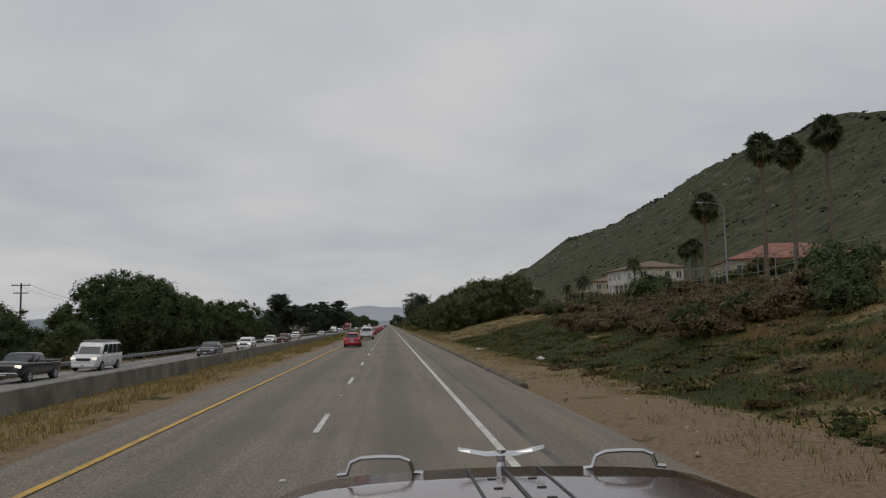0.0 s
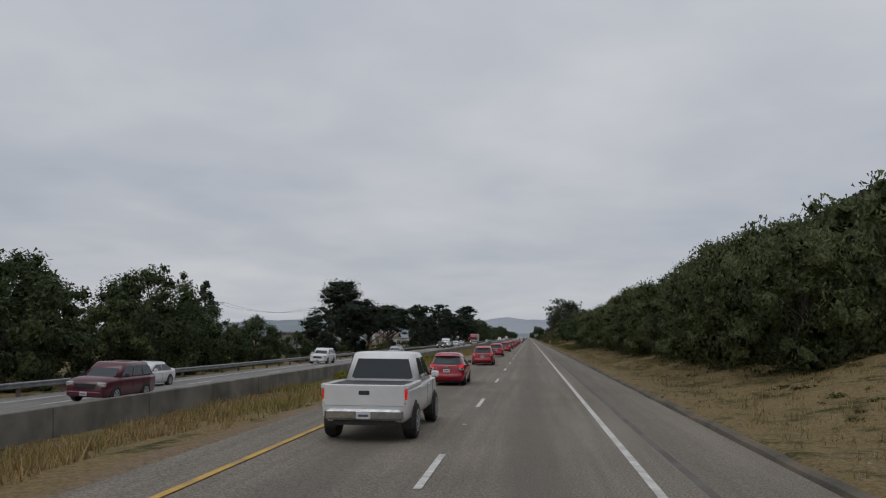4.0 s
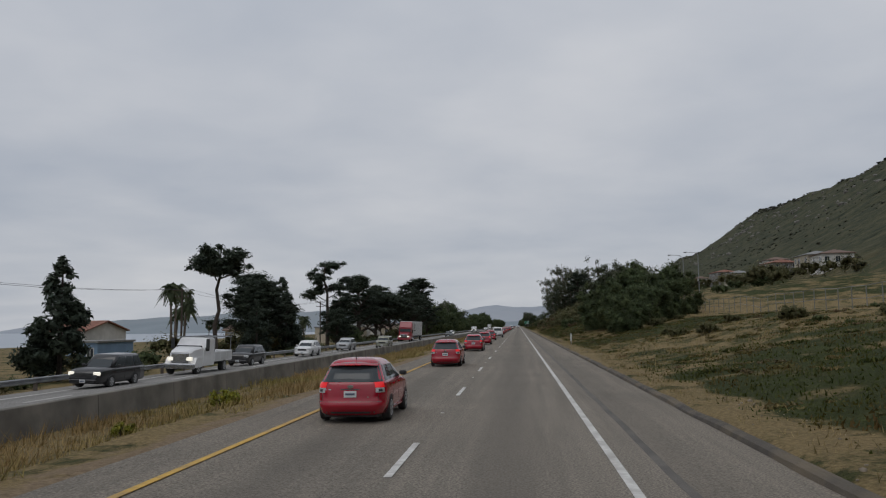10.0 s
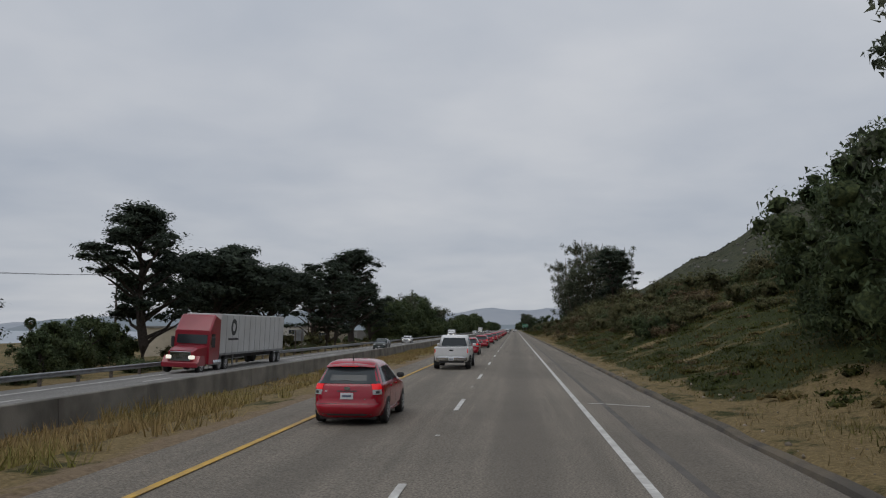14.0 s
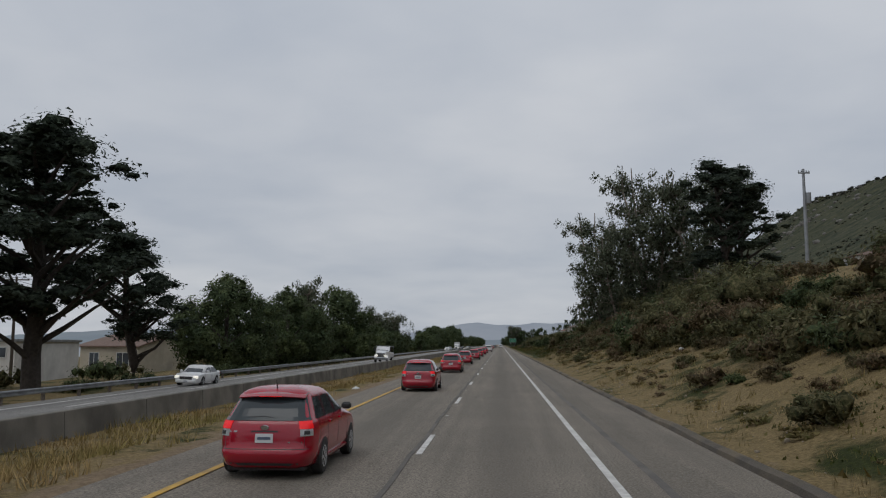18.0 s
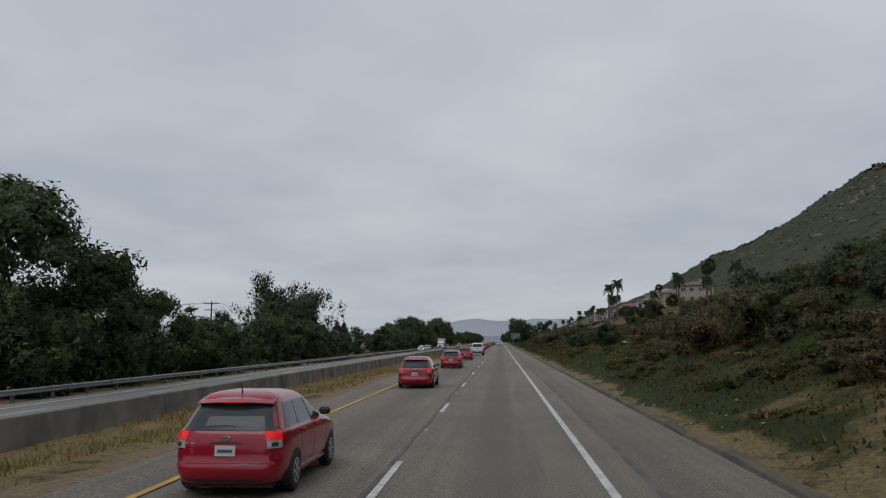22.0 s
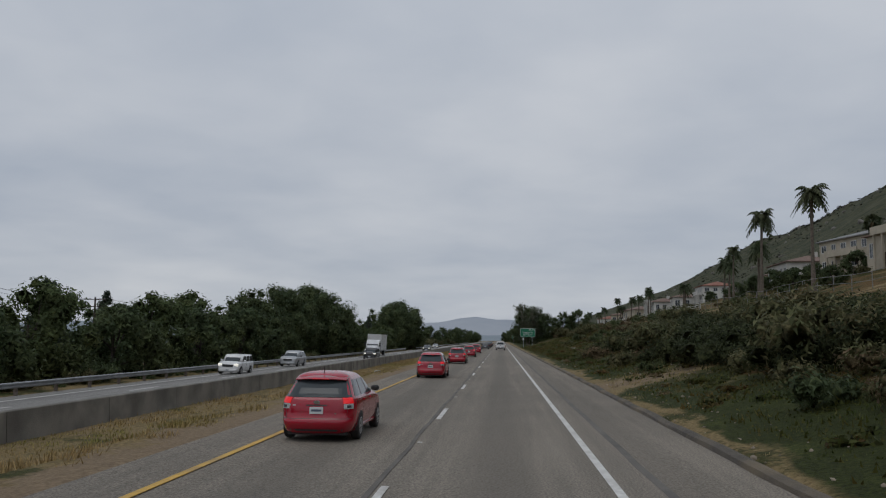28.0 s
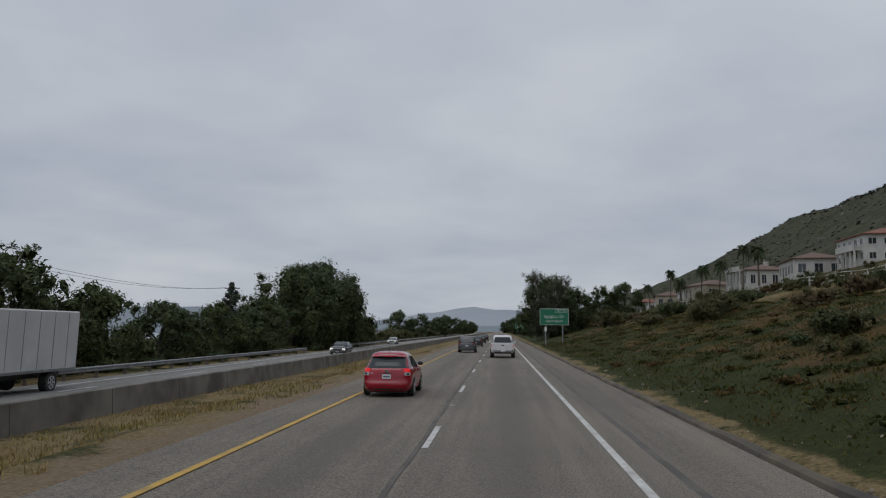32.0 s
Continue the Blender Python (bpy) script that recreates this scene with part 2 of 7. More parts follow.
class Shape:
    """Boxes, tubes, prisms and lofts gathered into one mesh."""

    def __init__(self):
        self.v, self.f = [], []

    def add(self, v, f):
        k = len(self.v)
        self.v += [tuple(p) for p in v]
        self.f += [tuple(i + k for i in q) for q in f]
        return self

    def box(self, x0, x1, y0, y1, z0, z1, c=0.0):
        """A box; c: bevel of the upper edges and corners."""
        if c <= 0:
            v = [(x0, y0, z0), (x1, y0, z0), (x1, y1, z0), (x0, y1, z0), (x0, y0, z1), (x1, y0, z1), (x1, y1, z1), (x0, y1, z1)]
            return self.add(v, [(0, 3, 2, 1), (4, 5, 6, 7), (0, 1, 5, 4), (1, 2, 6, 5), (2, 3, 7, 6), (3, 0, 4, 7)])
        rings = []
        for z, i in ((z0, c), (z0 + c, 0), (z1 - c, 0), (z1, c)):
            rings.append([(x0 + i, y0 + i + c, z), (x0 + i + c, y0 + i, z), (x1 - i - c, y0 + i, z), (x1 - i, y0 + i + c, z),
                          (x1 - i, y1 - i - c, z), (x1 - i - c, y1 - i, z), (x0 + i + c, y1 - i, z), (x0 + i, y1 - i - c, z)])
        return self.loft(rings)

    def loft(self, rings, caps=True):
        n = len(rings[0])
        v = [p for r in rings for p in r]
        f = []
        for a in range(len(rings) - 1):
            for i in range(n):
                j = (i + 1) % n
                f.append((a * n + i, a * n + j, (a + 1) * n + j, (a + 1) * n + i))
        if caps:
            f.append(tuple(range(n - 1, -1, -1)))
            f.append(tuple((len(rings) - 1) * n + i for i in range(n)))
        return self.add(v, f)

    def tube(self, points, radii, sides=7, caps=True):
        rings = []
        pts = [Vector(p) for p in points]
        for i, p in enumerate(pts):
            d = (pts[min(i + 1, len(pts) - 1)] - pts[max(i - 1, 0)]).normalized()
            a = d.orthogonal().normalized() if abs(d.z) < 0.99 else Vector((1, 0, 0))
            if abs(d.z) < 0.99:
                a = d.cross(Vector((0, 0, 1))).normalized()
            b = d.cross(a)
            r = radii[i] if isinstance(radii, (list, tuple)) else radii
            rings.append([p + (a * math.cos(2 * math.pi * k / sides) + b * math.sin(2 * math.pi * k / sides)) * r for k in range(sides)])
        return self.loft(rings, caps)

    def quad(self, *p):
        return self.add(p, [tuple(range(len(p)))])

    def put(self, name, mat, parent=None, label="", smooth=False):
        return mesh_object(name, self.v, self.f, mat, parent, label, smooth=smooth)


# ---- the ground: one sheet, with road bed, median ditch, cut banks, coastal plain and ridge ----
LINE_R, YELLOW_X, EDGE_R, EDGE_L, WALL_X, RAIL_X = 3.66, -3.6, 6.45, -5.1, -12.4, -23.2
BANK_Y = np.array([-60, 60, 140, 280, 310, 390, 425, 480, 640, 690, 760, 900, 1000, 1400])
BANK_FOOT = np.array([4.2, 3.0, 2.0, 2.0, 1.6, 1.6, 1.2, 0.9, 0.5, 0.4, 0.4, 0.4, 0.9, 3.0])
BANK_W = np.array([20, 20, 20, 20, 18, 18, 18, 19, 19, 22, 23, 23, 22, 22])
BANK_H = np.array([5.2, 4.8, 4.2, 3.6, 3.0, 3.4, 6.0, 8.0, 8.2, 6.6, 6.2, 6.2, 5.5, 4.0])
BACK_S = np.array([0.2, 0.16, 0.12, 0.06, 0.03, 0.05, 0.12, 0.12, 0.12, 0.2, 0.24, 0.26, 0.26, 0.1])
RIDGE_Y = np.array([-400, 300, 400, 450, 522, 650, 760, 869, 1030, 1183, 1300, 1426, 1600, 2071, 3100, 3900, 4600])
RIDGE_S = np.array([0.38, 0.40, 0.412, 0.455, 0.478, 0.476, 0.455, 0.44, 0.436, 0.458, 0.425, 0.392, 0.40, 0.32, 0.29, 0.12, 0.0])
RIDGE_X = 270.0


def smooth(a, b, x):
    k = np.clip((x - a) / (b - a), 0, 1)
    return k * k * (3 - 2 * k)


def ripple(x, y, s, seed=0.0):
    """Cheap smooth unevenness from crossed waves, about -1 to 1."""
    a = np.sin(x * s * 1.0 + 1.3 * np.sin(y * s * 0.7 + seed) + seed) * np.cos(y * s * 0.9 + 1.7 * np.sin(x * s * 0.55 + seed * 2))
    b = np.sin((x * 0.7 + y * 0.8) * s * 2.1 + seed * 3) * np.sin((x * 0.9 - y * 0.6) * s * 1.7 + seed)
    return 0.65 * a + 0.35 * b


def ground_z(x, y):
    x, y = np.asarray(x, float), np.asarray(y, float)
    foot, w = EDGE_R + 0.3 + np.interp(y, BANK_Y, BANK_FOOT), np.interp(y, BANK_Y, BANK_W)
    h, back = np.interp(y, BANK_Y, BANK_H), np.interp(y, BANK_Y, BACK_S)
    u = np.clip((x - foot) / w, 0, 1)
    bank = h * (0.8 * u + 0.2 * smooth(0, 1, u))
    top = foot + w
    plateau = np.clip(x - top, 0, 45) * back
    base = bank + plateau
    crest = np.interp(y, RIDGE_Y, RIDGE_S) * RIDGE_X
    crest = crest * (1 + 0.03 * ripple(y * 0 + 3, y, 0.02) + 0.015 * ripple(y * 0, y, 0.09, 2.0))
    k = np.clip((x - 85) / (RIDGE_X - 85), 0, 1)
    rise = np.where(x > 85, (crest - base) * (0.75 * k + 0.25 * k * k), 0)
    fall = np.clip((x - RIDGE_X) / 900, 0, 1) * 0.7
    right = (base + np.maximum(rise, 0)) * (1 - fall)
    right = right + np.where(x > foot, np.clip((x - foot) / 6, 0, 1) * (0.2 * ripple(x, y, 0.55) + 0.09 * ripple(x, y, 1.5, 4.0)) + np.clip((x - foot) / 12, 0, 1) * 0.3 * ripple(x, y, 0.16, 1.0), 0)
    right = right + np.where(x > 100, 3.0 * ripple(x, y, 0.035, 3.0) * k * (1 - 0.6 * k), 0)
    gravel = np.interp(x, [EDGE_R, EDGE_R + 0.3, EDGE_R + 0.8], [-0.15, -0.06, 0.02])
    right = np.where(x < EDGE_R + 0.33, -0.14, np.where(x < foot + 0.2, np.maximum(right, gravel), right))
    median = np.interp(x, [WALL_X, WALL_X + 2.5, -8.0, EDGE_L - 0.3, EDGE_L + 0.2], [-0.78, -0.72, -0.42, -0.04, -0.15]) + 0.16 * np.exp(-((x + 7.0) / 0.45) ** 2) * (0.8 + 0.5 * ripple(x * 0 + 2, y, 0.3)) * (x > WALL_X) * (x < EDGE_L - 0.4) + 0.05 * ripple(x, y, 0.8) * (x > WALL_X) * (x < EDGE_L - 0.5)
    far = np.interp(x, [-1000, -420, -330, -120, -60, -40, -28, RAIL_X - 1.2, RAIL_X, WALL_X - 0.01], [-34, -30, -9, -4.5, -2.6, -1.4, -1.0, -0.95, -1.12, -0.7])
    far = far + np.where(x < -27, 0.15 * ripple(x, y, 0.2), 0)
    z = np.where(x >= EDGE_R, right, np.where(x > EDGE_L + 0.2, -0.15, np.where(x > WALL_X, median, far)))
    return z


def gz(x, y):
    return float(ground_z(x, y))


gx = np.concatenate([[-4500, -3000, -2000, -1200, -800, -600], np.arange(-480, -120, 30), np.arange(-120, -40, 5), np.arange(-40, -24, 1.5),
                     [-23.9, -23.4, -22.5, -18, -12.6, -12.39], np.arange(-12, -5.6, 0.45), [-5.45, -5.15, -4.9, 0, 6.3], np.arange(6.46, 12, 0.3),
                     np.arange(12, 40, 0.8), np.arange(40, 100, 4), np.arange(100, 330, 7), [340, 370, 420, 500, 600, 800, 1100, 1600, 2500, 4500]])
gy = np.concatenate([[-4000, -2000, -900, -400, -200, -100], np.arange(-60, 1100, 1.9), np.arange(1100, 2000, 14), np.arange(2000, 3600, 60), [3700, 3900, 4300, 4900, 6000]])
GX, GY = np.meshgrid(gx, gy)
GZ = ground_z(GX, GY)
nx, ny = len(gx), len(gy)
ii = (np.arange(ny - 1)[:, None] * nx + np.arange(nx - 1)[None, :]).ravel()
ground_faces = np.stack([ii, ii + 1, ii + 1 + nx, ii + nx], axis=1)

# what covers the ground: red = green ice plant, green = bare soil, blue = rust-coloured growth, rest = dry grass
GREEN_Y = np.array([-60, 25, 40, 95, 110, 245, 255, 300, 320, 345, 356, 370, 374, 397, 404, 450, 490, 510, 590, 625, 700, 745, 1000])
GREEN_K = np.array([0.8, 0.8, 0.9, 0.95, 0.3, 0.3, 0.8, 0.9, 0.55, 0.55, 0.9, 0.9, 0.25, 0.25, 0.8, 0.8, 0.85, 0.4, 0.4, 0.95, 0.95, 0.95, 0.95])
SOIL_Y = np.array([-60, 20, 60, 150, 250, 310, 360, 420, 600, 640, 700, 1000])
SOIL_K = np.array([0.75, 0.6, 0.3, 0.25, 0.3, 0.15, 0.3, 0.25, 0.3, 0.2, 0.15, 0.15])
RUST_Y = np.array([-60, 40, 60, 440, 480, 600, 650, 690, 740, 800, 1000])
RUST_K = np.array([0.55, 0.55, 0.3, 0.15, 0.4, 0.4, 0.6, 0.85, 0.6, 0.7, 0.55])


def cover(x, y):
    foot = EDGE_R + np.interp(y, BANK_Y, BANK_FOOT)
    on_bank = smooth(-0.4, 0.9, x - foot + 0.6 * ripple(x, y, 0.9))
    green = np.interp(y, GREEN_Y, GREEN_K) * on_bank * (1 - 0.45 * smooth(22, 32, x)) + np.where(x > 30, 0.25, 0) * smooth(28, 45, x)
    green = np.where(x < -24, 0.55, np.where(x < EDGE_L, 0.18, green))
    soil = np.interp(y, SOIL_Y, SOIL_K) * np.where(x < foot + 0.4, 1.35, 0.45)
    soil = np.where(x < EDGE_L, np.interp(x, [-12.4, -11, -7, -6, -5.1], [0.35, 0.1, 0.15, 0.6, 1.0]) + np.interp(y, [0, 60, 560, 640, 760, 1000], [0.1, 0.0, 0.05, 0.15, 0.3, 0.25]), soil)
    soil = np.where(x < -24, 0.35, soil)
    rust = np.interp(y, RUST_Y, RUST_K) * smooth(1.5, 6, x - foot)
    # a bare slide of rubble at the foot of the bank
    bare = 0.8 * np.exp(-((y - 797) / 5) ** 2) * smooth(15, 11, x) * (x > EDGE_R)
    green, soil, rust = green * (1 - bare), np.maximum(soil, bare), rust * (1 - bare)
    return np.clip(green, 0, 1), np.clip(soil, 0, 1), np.clip(rust, 0, 1)


def ground_material():
    m = bpy.data.materials.new("verge_and_hillside")
    m.use_nodes = True
    n, l = m.node_tree.nodes, m.node_tree.links
    b = n["Principled BSDF"]
    b.inputs["Roughness"].default_value, b.inputs["Specular IOR Level"].default_value = 0.95, 0.15
    tc, at = n.new("ShaderNodeTexCoord"), n.new("ShaderNodeAttribute")
    at.attribute_name = "cover"
    sp = n.new("ShaderNodeSeparateColor")
    l.new(at.outputs["Color"], sp.inputs[0])

    def noisy(sc, det=6, rough=0.6):
        t = n.new("ShaderNodeTexNoise")
        t.inputs["Scale"].default_value, t.inputs["Detail"].default_value, t.inputs["Roughness"].default_value = sc, det, rough
        l.new(tc.outputs["Object"], t.inputs["Vector"])
        return t.outputs[0]

    def ramped(src, a, c, lo=0.35, hi=0.65):
        r = n.new("ShaderNodeValToRGB")
        r.color_ramp.elements[0].position, r.color_ramp.elements[0].color = lo, (*a, 1)
        r.color_ramp.elements[1].position, r.color_ramp.elements[1].color = hi, (*c, 1)
        l.new(src, r.inputs[0])
        return r.outputs[0]

    def over(a, c, weight, patch, soft=0.16):
        """c laid over a in patches: the more weight, the more of the ground it takes."""
        inv = n.new("ShaderNodeMath")
        inv.operation = "SUBTRACT"
        inv.inputs[0].default_value = 0.78
        mul = n.new("ShaderNodeMath")
        mul.operation = "MULTIPLY"
        l.new(weight, mul.inputs[0])
        mul.inputs[1].default_value = 0.56
        l.new(mul.outputs[0], inv.inputs[1])
        r = n.new("ShaderNodeMapRange")
        r.interpolation_type = "SMOOTHSTEP"
        l.new(patch, r.inputs[0])
        l.new(inv.outputs[0], r.inputs[1])
        add = n.new("ShaderNodeMath")
        add.inputs[1].default_value = soft
        l.new(inv.outputs[0], add.inputs[0])
        l.new(add.outputs[0], r.inputs[2])
        mix = n.new("ShaderNodeMix")
        mix.data_type = "RGBA"
        l.new(r.outputs[0], mix.inputs[0])
        l.new(a, mix.inputs[6])
        l.new(c, mix.inputs[7])
        return mix.outputs[2]

    fine, mid, broad = noisy(9, 8, 0.7), noisy(0.8, 7, 0.65), noisy(0.22, 6, 0.6)
    straw = ramped(fine, (0.12, 0.088, 0.041), (0.3, 0.222, 0.108))
    soil = ramped(fine, (0.155, 0.11, 0.07), (0.285, 0.215, 0.138))
    green = ramped(fine, (0.013, 0.019, 0.005), (0.052, 0.061, 0.015))
    lush = ramped(fine, (0.02, 0.03, 0.007), (0.088, 0.098, 0.024))
    olive = ramped(fine, (0.022, 0.025, 0.009), (0.078, 0.08, 0.026))
    rust = ramped(fine, (0.045, 0.031, 0.012), (0.16, 0.095, 0.032))
    even = n.new("ShaderNodeValue")
    even.outputs[0].default_value = 0.5
    out = over(straw, olive, even.outputs[0], noisy(0.38, 9, 0.75), 0.12)
    out = over(out, soil, sp.outputs[1], mid)
    out = over(out, over(green, lush, even.outputs[0], noisy(0.6, 8, 0.7), 0.2), sp.outputs[0], broad)
    other = n.new("ShaderNodeMapping")
    other.inputs["Location"].default_value = (31, 17, 5)
    l.new(tc.outputs["Object"], other.inputs[0])
    patch = n.new("ShaderNodeTexNoise")
    patch.inputs["Scale"].default_value, patch.inputs["Detail"].default_value = 0.3, 7
    l.new(other.outputs[0], patch.inputs["Vector"])
    out = over(out, rust, sp.outputs[2], patch.outputs[0])
    # the ridge: grey-green chaparral with tan openings and pale rock
    hill = ramped(noisy(0.11, 12, 0.82), (0.018, 0.026, 0.013), (0.088, 0.085, 0.046), 0.4, 0.62)
    rock = n.new("ShaderNodeMapRange")
    rock.inputs[1].default_value, rock.inputs[2].default_value = 0.66, 0.76
    l.new(noisy(0.035, 9, 0.75), rock.inputs[0])
    rmix = n.new("ShaderNodeMix")
    rmix.data_type = "RGBA"
    l.new(rock.outputs[0], rmix.inputs[0])
    l.new(hill, rmix.inputs[6])
    rmix.inputs[7].default_value = (0.2, 0.18, 0.155, 1)
    xyz = n.new("ShaderNodeSeparateXYZ")
    l.new(tc.outputs["Object"], xyz.inputs[0])
    where = n.new("ShaderNodeMapRange")
    where.inputs[1].default_value, where.inputs[2].default_value = 60, 110
    l.new(xyz.outputs[0], where.inputs[0])
    hmix = n.new("ShaderNodeMix")
    hmix.data_type = "RGBA"
    l.new(where.outputs[0], hmix.inputs[0])
    l.new(out, hmix.inputs[6])
    l.new(rmix.outputs[2], hmix.inputs[7])
    l.new(hmix.outputs[2], b.inputs["Base Color"])
    bp = n.new("ShaderNodeBump")
    bp.inputs["Strength"].default_value, bp.inputs["Distance"].default_value = 0.7, 0.12
    l.new(fine, bp.inputs["Height"])
    l.new(bp.outputs[0], b.inputs["Normal"])
    return m


ground = mesh_object("ground", np.stack([GX.ravel(), GY.ravel(), GZ.ravel()], axis=1), ground_faces, ground_material(), smooth=True)
tagged(ground, "dry grass verges, ice plant banks and scrubby coastal ridge", "ground", kind="structure")
cg, cs, cr = cover(GX.ravel(), GY.ravel())
attr = ground.data.color_attributes.new("cover", "FLOAT_COLOR", "POINT")
attr.data.foreach_set("color", np.stack([cg, cs, cr, np.ones_like(cg)], axis=1).astype(np.float32).ravel())

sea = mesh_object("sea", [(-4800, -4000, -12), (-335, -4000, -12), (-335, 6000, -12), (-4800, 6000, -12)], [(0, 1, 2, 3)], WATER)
tagged(sea, "flat grey sea beyond the town, haze painted into its colour", "sea", kind="structure")


def range_of_hills(name, label, mat, x0, x1, y0, depth, profile, seed):
    """A far range: a ridged heightfield across the view."""
    xs, ys = np.linspace(x0, x1, 90), np.linspace(y0, y0 + depth, 14)
    X, Y = np.meshgrid(xs, ys)
    px, pz = zip(*profile)
    crest = np.interp(X, px, pz)
    v = (Y - y0) / depth
    Z = -20 + (crest + 20) * np.sin(np.clip(v * 1.1, 0, 1) * math.pi / 2) ** 0.9 * (1 + 0.07 * ripple(X, Y, 0.012, seed) + 0.05 * ripple(X, Y, 0.03, seed + 2))
    i = (np.arange(13)[:, None] * 90 + np.arange(89)[None, :]).ravel()
    ob = mesh_object(name, np.stack([X.ravel(), Y.ravel(), Z.ravel()], axis=1), np.stack([i, i + 1, i + 91, i + 90], axis=1), mat, smooth=True)
    return tagged(ob, label, "hills", kind="structure")


range_of_hills("backdrop_hills", "hills far down the valley, haze painted into their pale blue-grey", HAZE_HILL, -2600, 1500, 4000, 700,
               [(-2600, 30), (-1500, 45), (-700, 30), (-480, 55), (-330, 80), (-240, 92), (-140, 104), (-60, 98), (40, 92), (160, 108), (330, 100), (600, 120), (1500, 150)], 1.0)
range_of_hills("backdrop_near_hills", "low hills behind the town, haze painted into their colour", HAZE_NEAR, -1500, 420, 2600, 500,
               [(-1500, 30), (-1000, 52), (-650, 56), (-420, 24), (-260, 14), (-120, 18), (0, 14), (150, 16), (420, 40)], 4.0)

# ---- carriageways, markings, barrier and guard rail ----
Y0, Y1 = -70.0, 2400.0


def strip(name, label, mat, profile, y0=Y0, y1=Y1, step=20.0, category="road", kind="structure", wobble=0.0):
    """A long body with the closed cross-section profile [(x, z), ...] along the road."""
    ys = np.arange(y0, y1 + step * 0.5, step)
    s = Shape()
    s.loft([[(x + wobble * float(ripple(y * 0 + x, y, 0.5)), y, z + (wobble * 0.4 * float(ripple(y * 0 + x, y, 0.7, 1.0)) if z > 0.01 else 0)) for x, z in profile] for y in ys])
    return tagged(s.put(name, mat), label, category, kind=kind)


road = strip("road", "worn grey asphalt carriageway with two lanes", ASPHALT, [(-5.1, -0.2), (LINE_R + 0.75, -0.2), (LINE_R + 0.75, 0.0), (-5.1, -0.02)])
shoulder = strip("shoulder", "paved grey-brown shoulder along the verge", SHOULDER, [(LINE_R + 0.753, -0.2), (EDGE_R, -0.2), (EDGE_R, -0.05), (LINE_R + 0.753, -0.004)], category="shoulder")
oncoming = strip("oncoming_road", "pale worn asphalt of the oncoming carriageway", ASPHALT_FAR,
                 [(RAIL_X - 0.2, -1.1), (WALL_X - 0.2, -0.7), (WALL_X - 0.2, -0.45), (RAIL_X - 0.2, -0.85)])


def far_z(x):
    return -0.45 - (WALL_X - 0.2 - x) * 0.4 / (WALL_X - RAIL_X)


def marking(name, label, mat, x, w, y0=Y0, y1=Y1, parent=None, z=0.006):
    s = Shape().box(x - w / 2, x + w / 2, y0, y1, z - 0.01, z)
    ob = s.put(name, mat, parent)
    return tagged(ob, label, "road marking", kind="structure") if not parent else ob


edge_line = marking("edge_line", "white edge line, slightly worn", WHITE_LINE, LINE_R, 0.15)
median_line = marking("median_line", "yellow line along the median, slightly worn", YELLOW_LINE, YELLOW_X, 0.15)
for name, x, mat, text in (("oncoming_yellow_line", WALL_X - 1.9, YELLOW_LINE, "yellow line beside the barrier"), ("oncoming_edge_line", RAIL_X + 2.0, WHITE_LINE, "white edge line of the oncoming road")):
    ob = marking(name, text, mat, x, 0.14, z=far_z(x) + 0.012)
seam = strip("tar_seam", "dark tar seam along the shoulder joint", SEAM, [(4.34, -0.02), (4.5, -0.02), (4.5, 0.0035), (4.34, 0.0035)], y0=-20, y1=1200, step=1.0, category="road seam", wobble=0.04)
lane_seam = strip("lane_seam", "dark cracked joint between the lanes", SEAM, [(-0.2, -0.02), (-0.1, -0.02), (-0.1, 0.003), (-0.2, 0.003)], y0=470, y1=1200, step=1.7, category="road seam", wobble=0.06)

DASH0 = 21.72
dash_mesh = None
for k in range(-4, 70):
    y = DASH0 + 14.63 * k
    s = Shape().box(-0.065, 0.065, -3.66, 0, -0.004, 0.007)
    if dash_mesh is None:
        first = s.put("lane_dash", WHITE_LINE, road)
        dash_mesh = first.data
        ob = first
    else:
        ob = new("lane_dash", dash_mesh)
        ob.parent = road
    ob.location = (0, y, 0)
far_dash = Shape().box(-0.065, 0.065, -3.66, 0, -0.004, 0.007).put("lane_dash", WHITE_LINE, oncoming)
for k in range(-4, 70):
    ob = far_dash if k == -4 else new("lane_dash", far_dash.data)
    ob.parent = oncoming
    ob.location = (WALL_X - 6.1, DASH0 + 5 + 14.63 * k, far_z(WALL_X - 6.1) + 0.004)
MARKER = material("pavement_marker_plastic", (0.6, 0.58, 0.52), 0.6, (0.35, 0.33, 0.3), 20)
marker = Shape().loft([[(-0.055, -0.05, 0), (0.055, -0.05, 0), (0.055, 0.05, 0), (-0.055, 0.05, 0)], [(-0.035, -0.02, 0.02), (0.035, -0.02, 0.02), (0.035, 0.02, 0.02), (-0.035, 0.02, 0.02)]]).put("pavement_marker", MARKER, road)
for k in range(-3, 62):
    ob = marker if k == -3 else new("pavement_marker", marker.data)
    ob.parent = road
    ob.location = (0, DASH0 + 14.63 * k + 5.5, 0.002)

wall = strip("barrier_wall", "stained concrete median barrier wall", CONCRETE,
             [(WALL_X - 0.12, -0.9), (WALL_X + 0.16, -0.9), (WALL_X + 0.1, 0.11), (WALL_X + 0.07, 0.14), (WALL_X - 0.09, 0.14), (WALL_X - 0.12, 0.11)], step=6.0, category="barrier", wobble=0.012)
JOINT = material("joint_shadow", (0.07, 0.064, 0.058), 0.95, (0.1, 0.09, 0.08), 4.0)
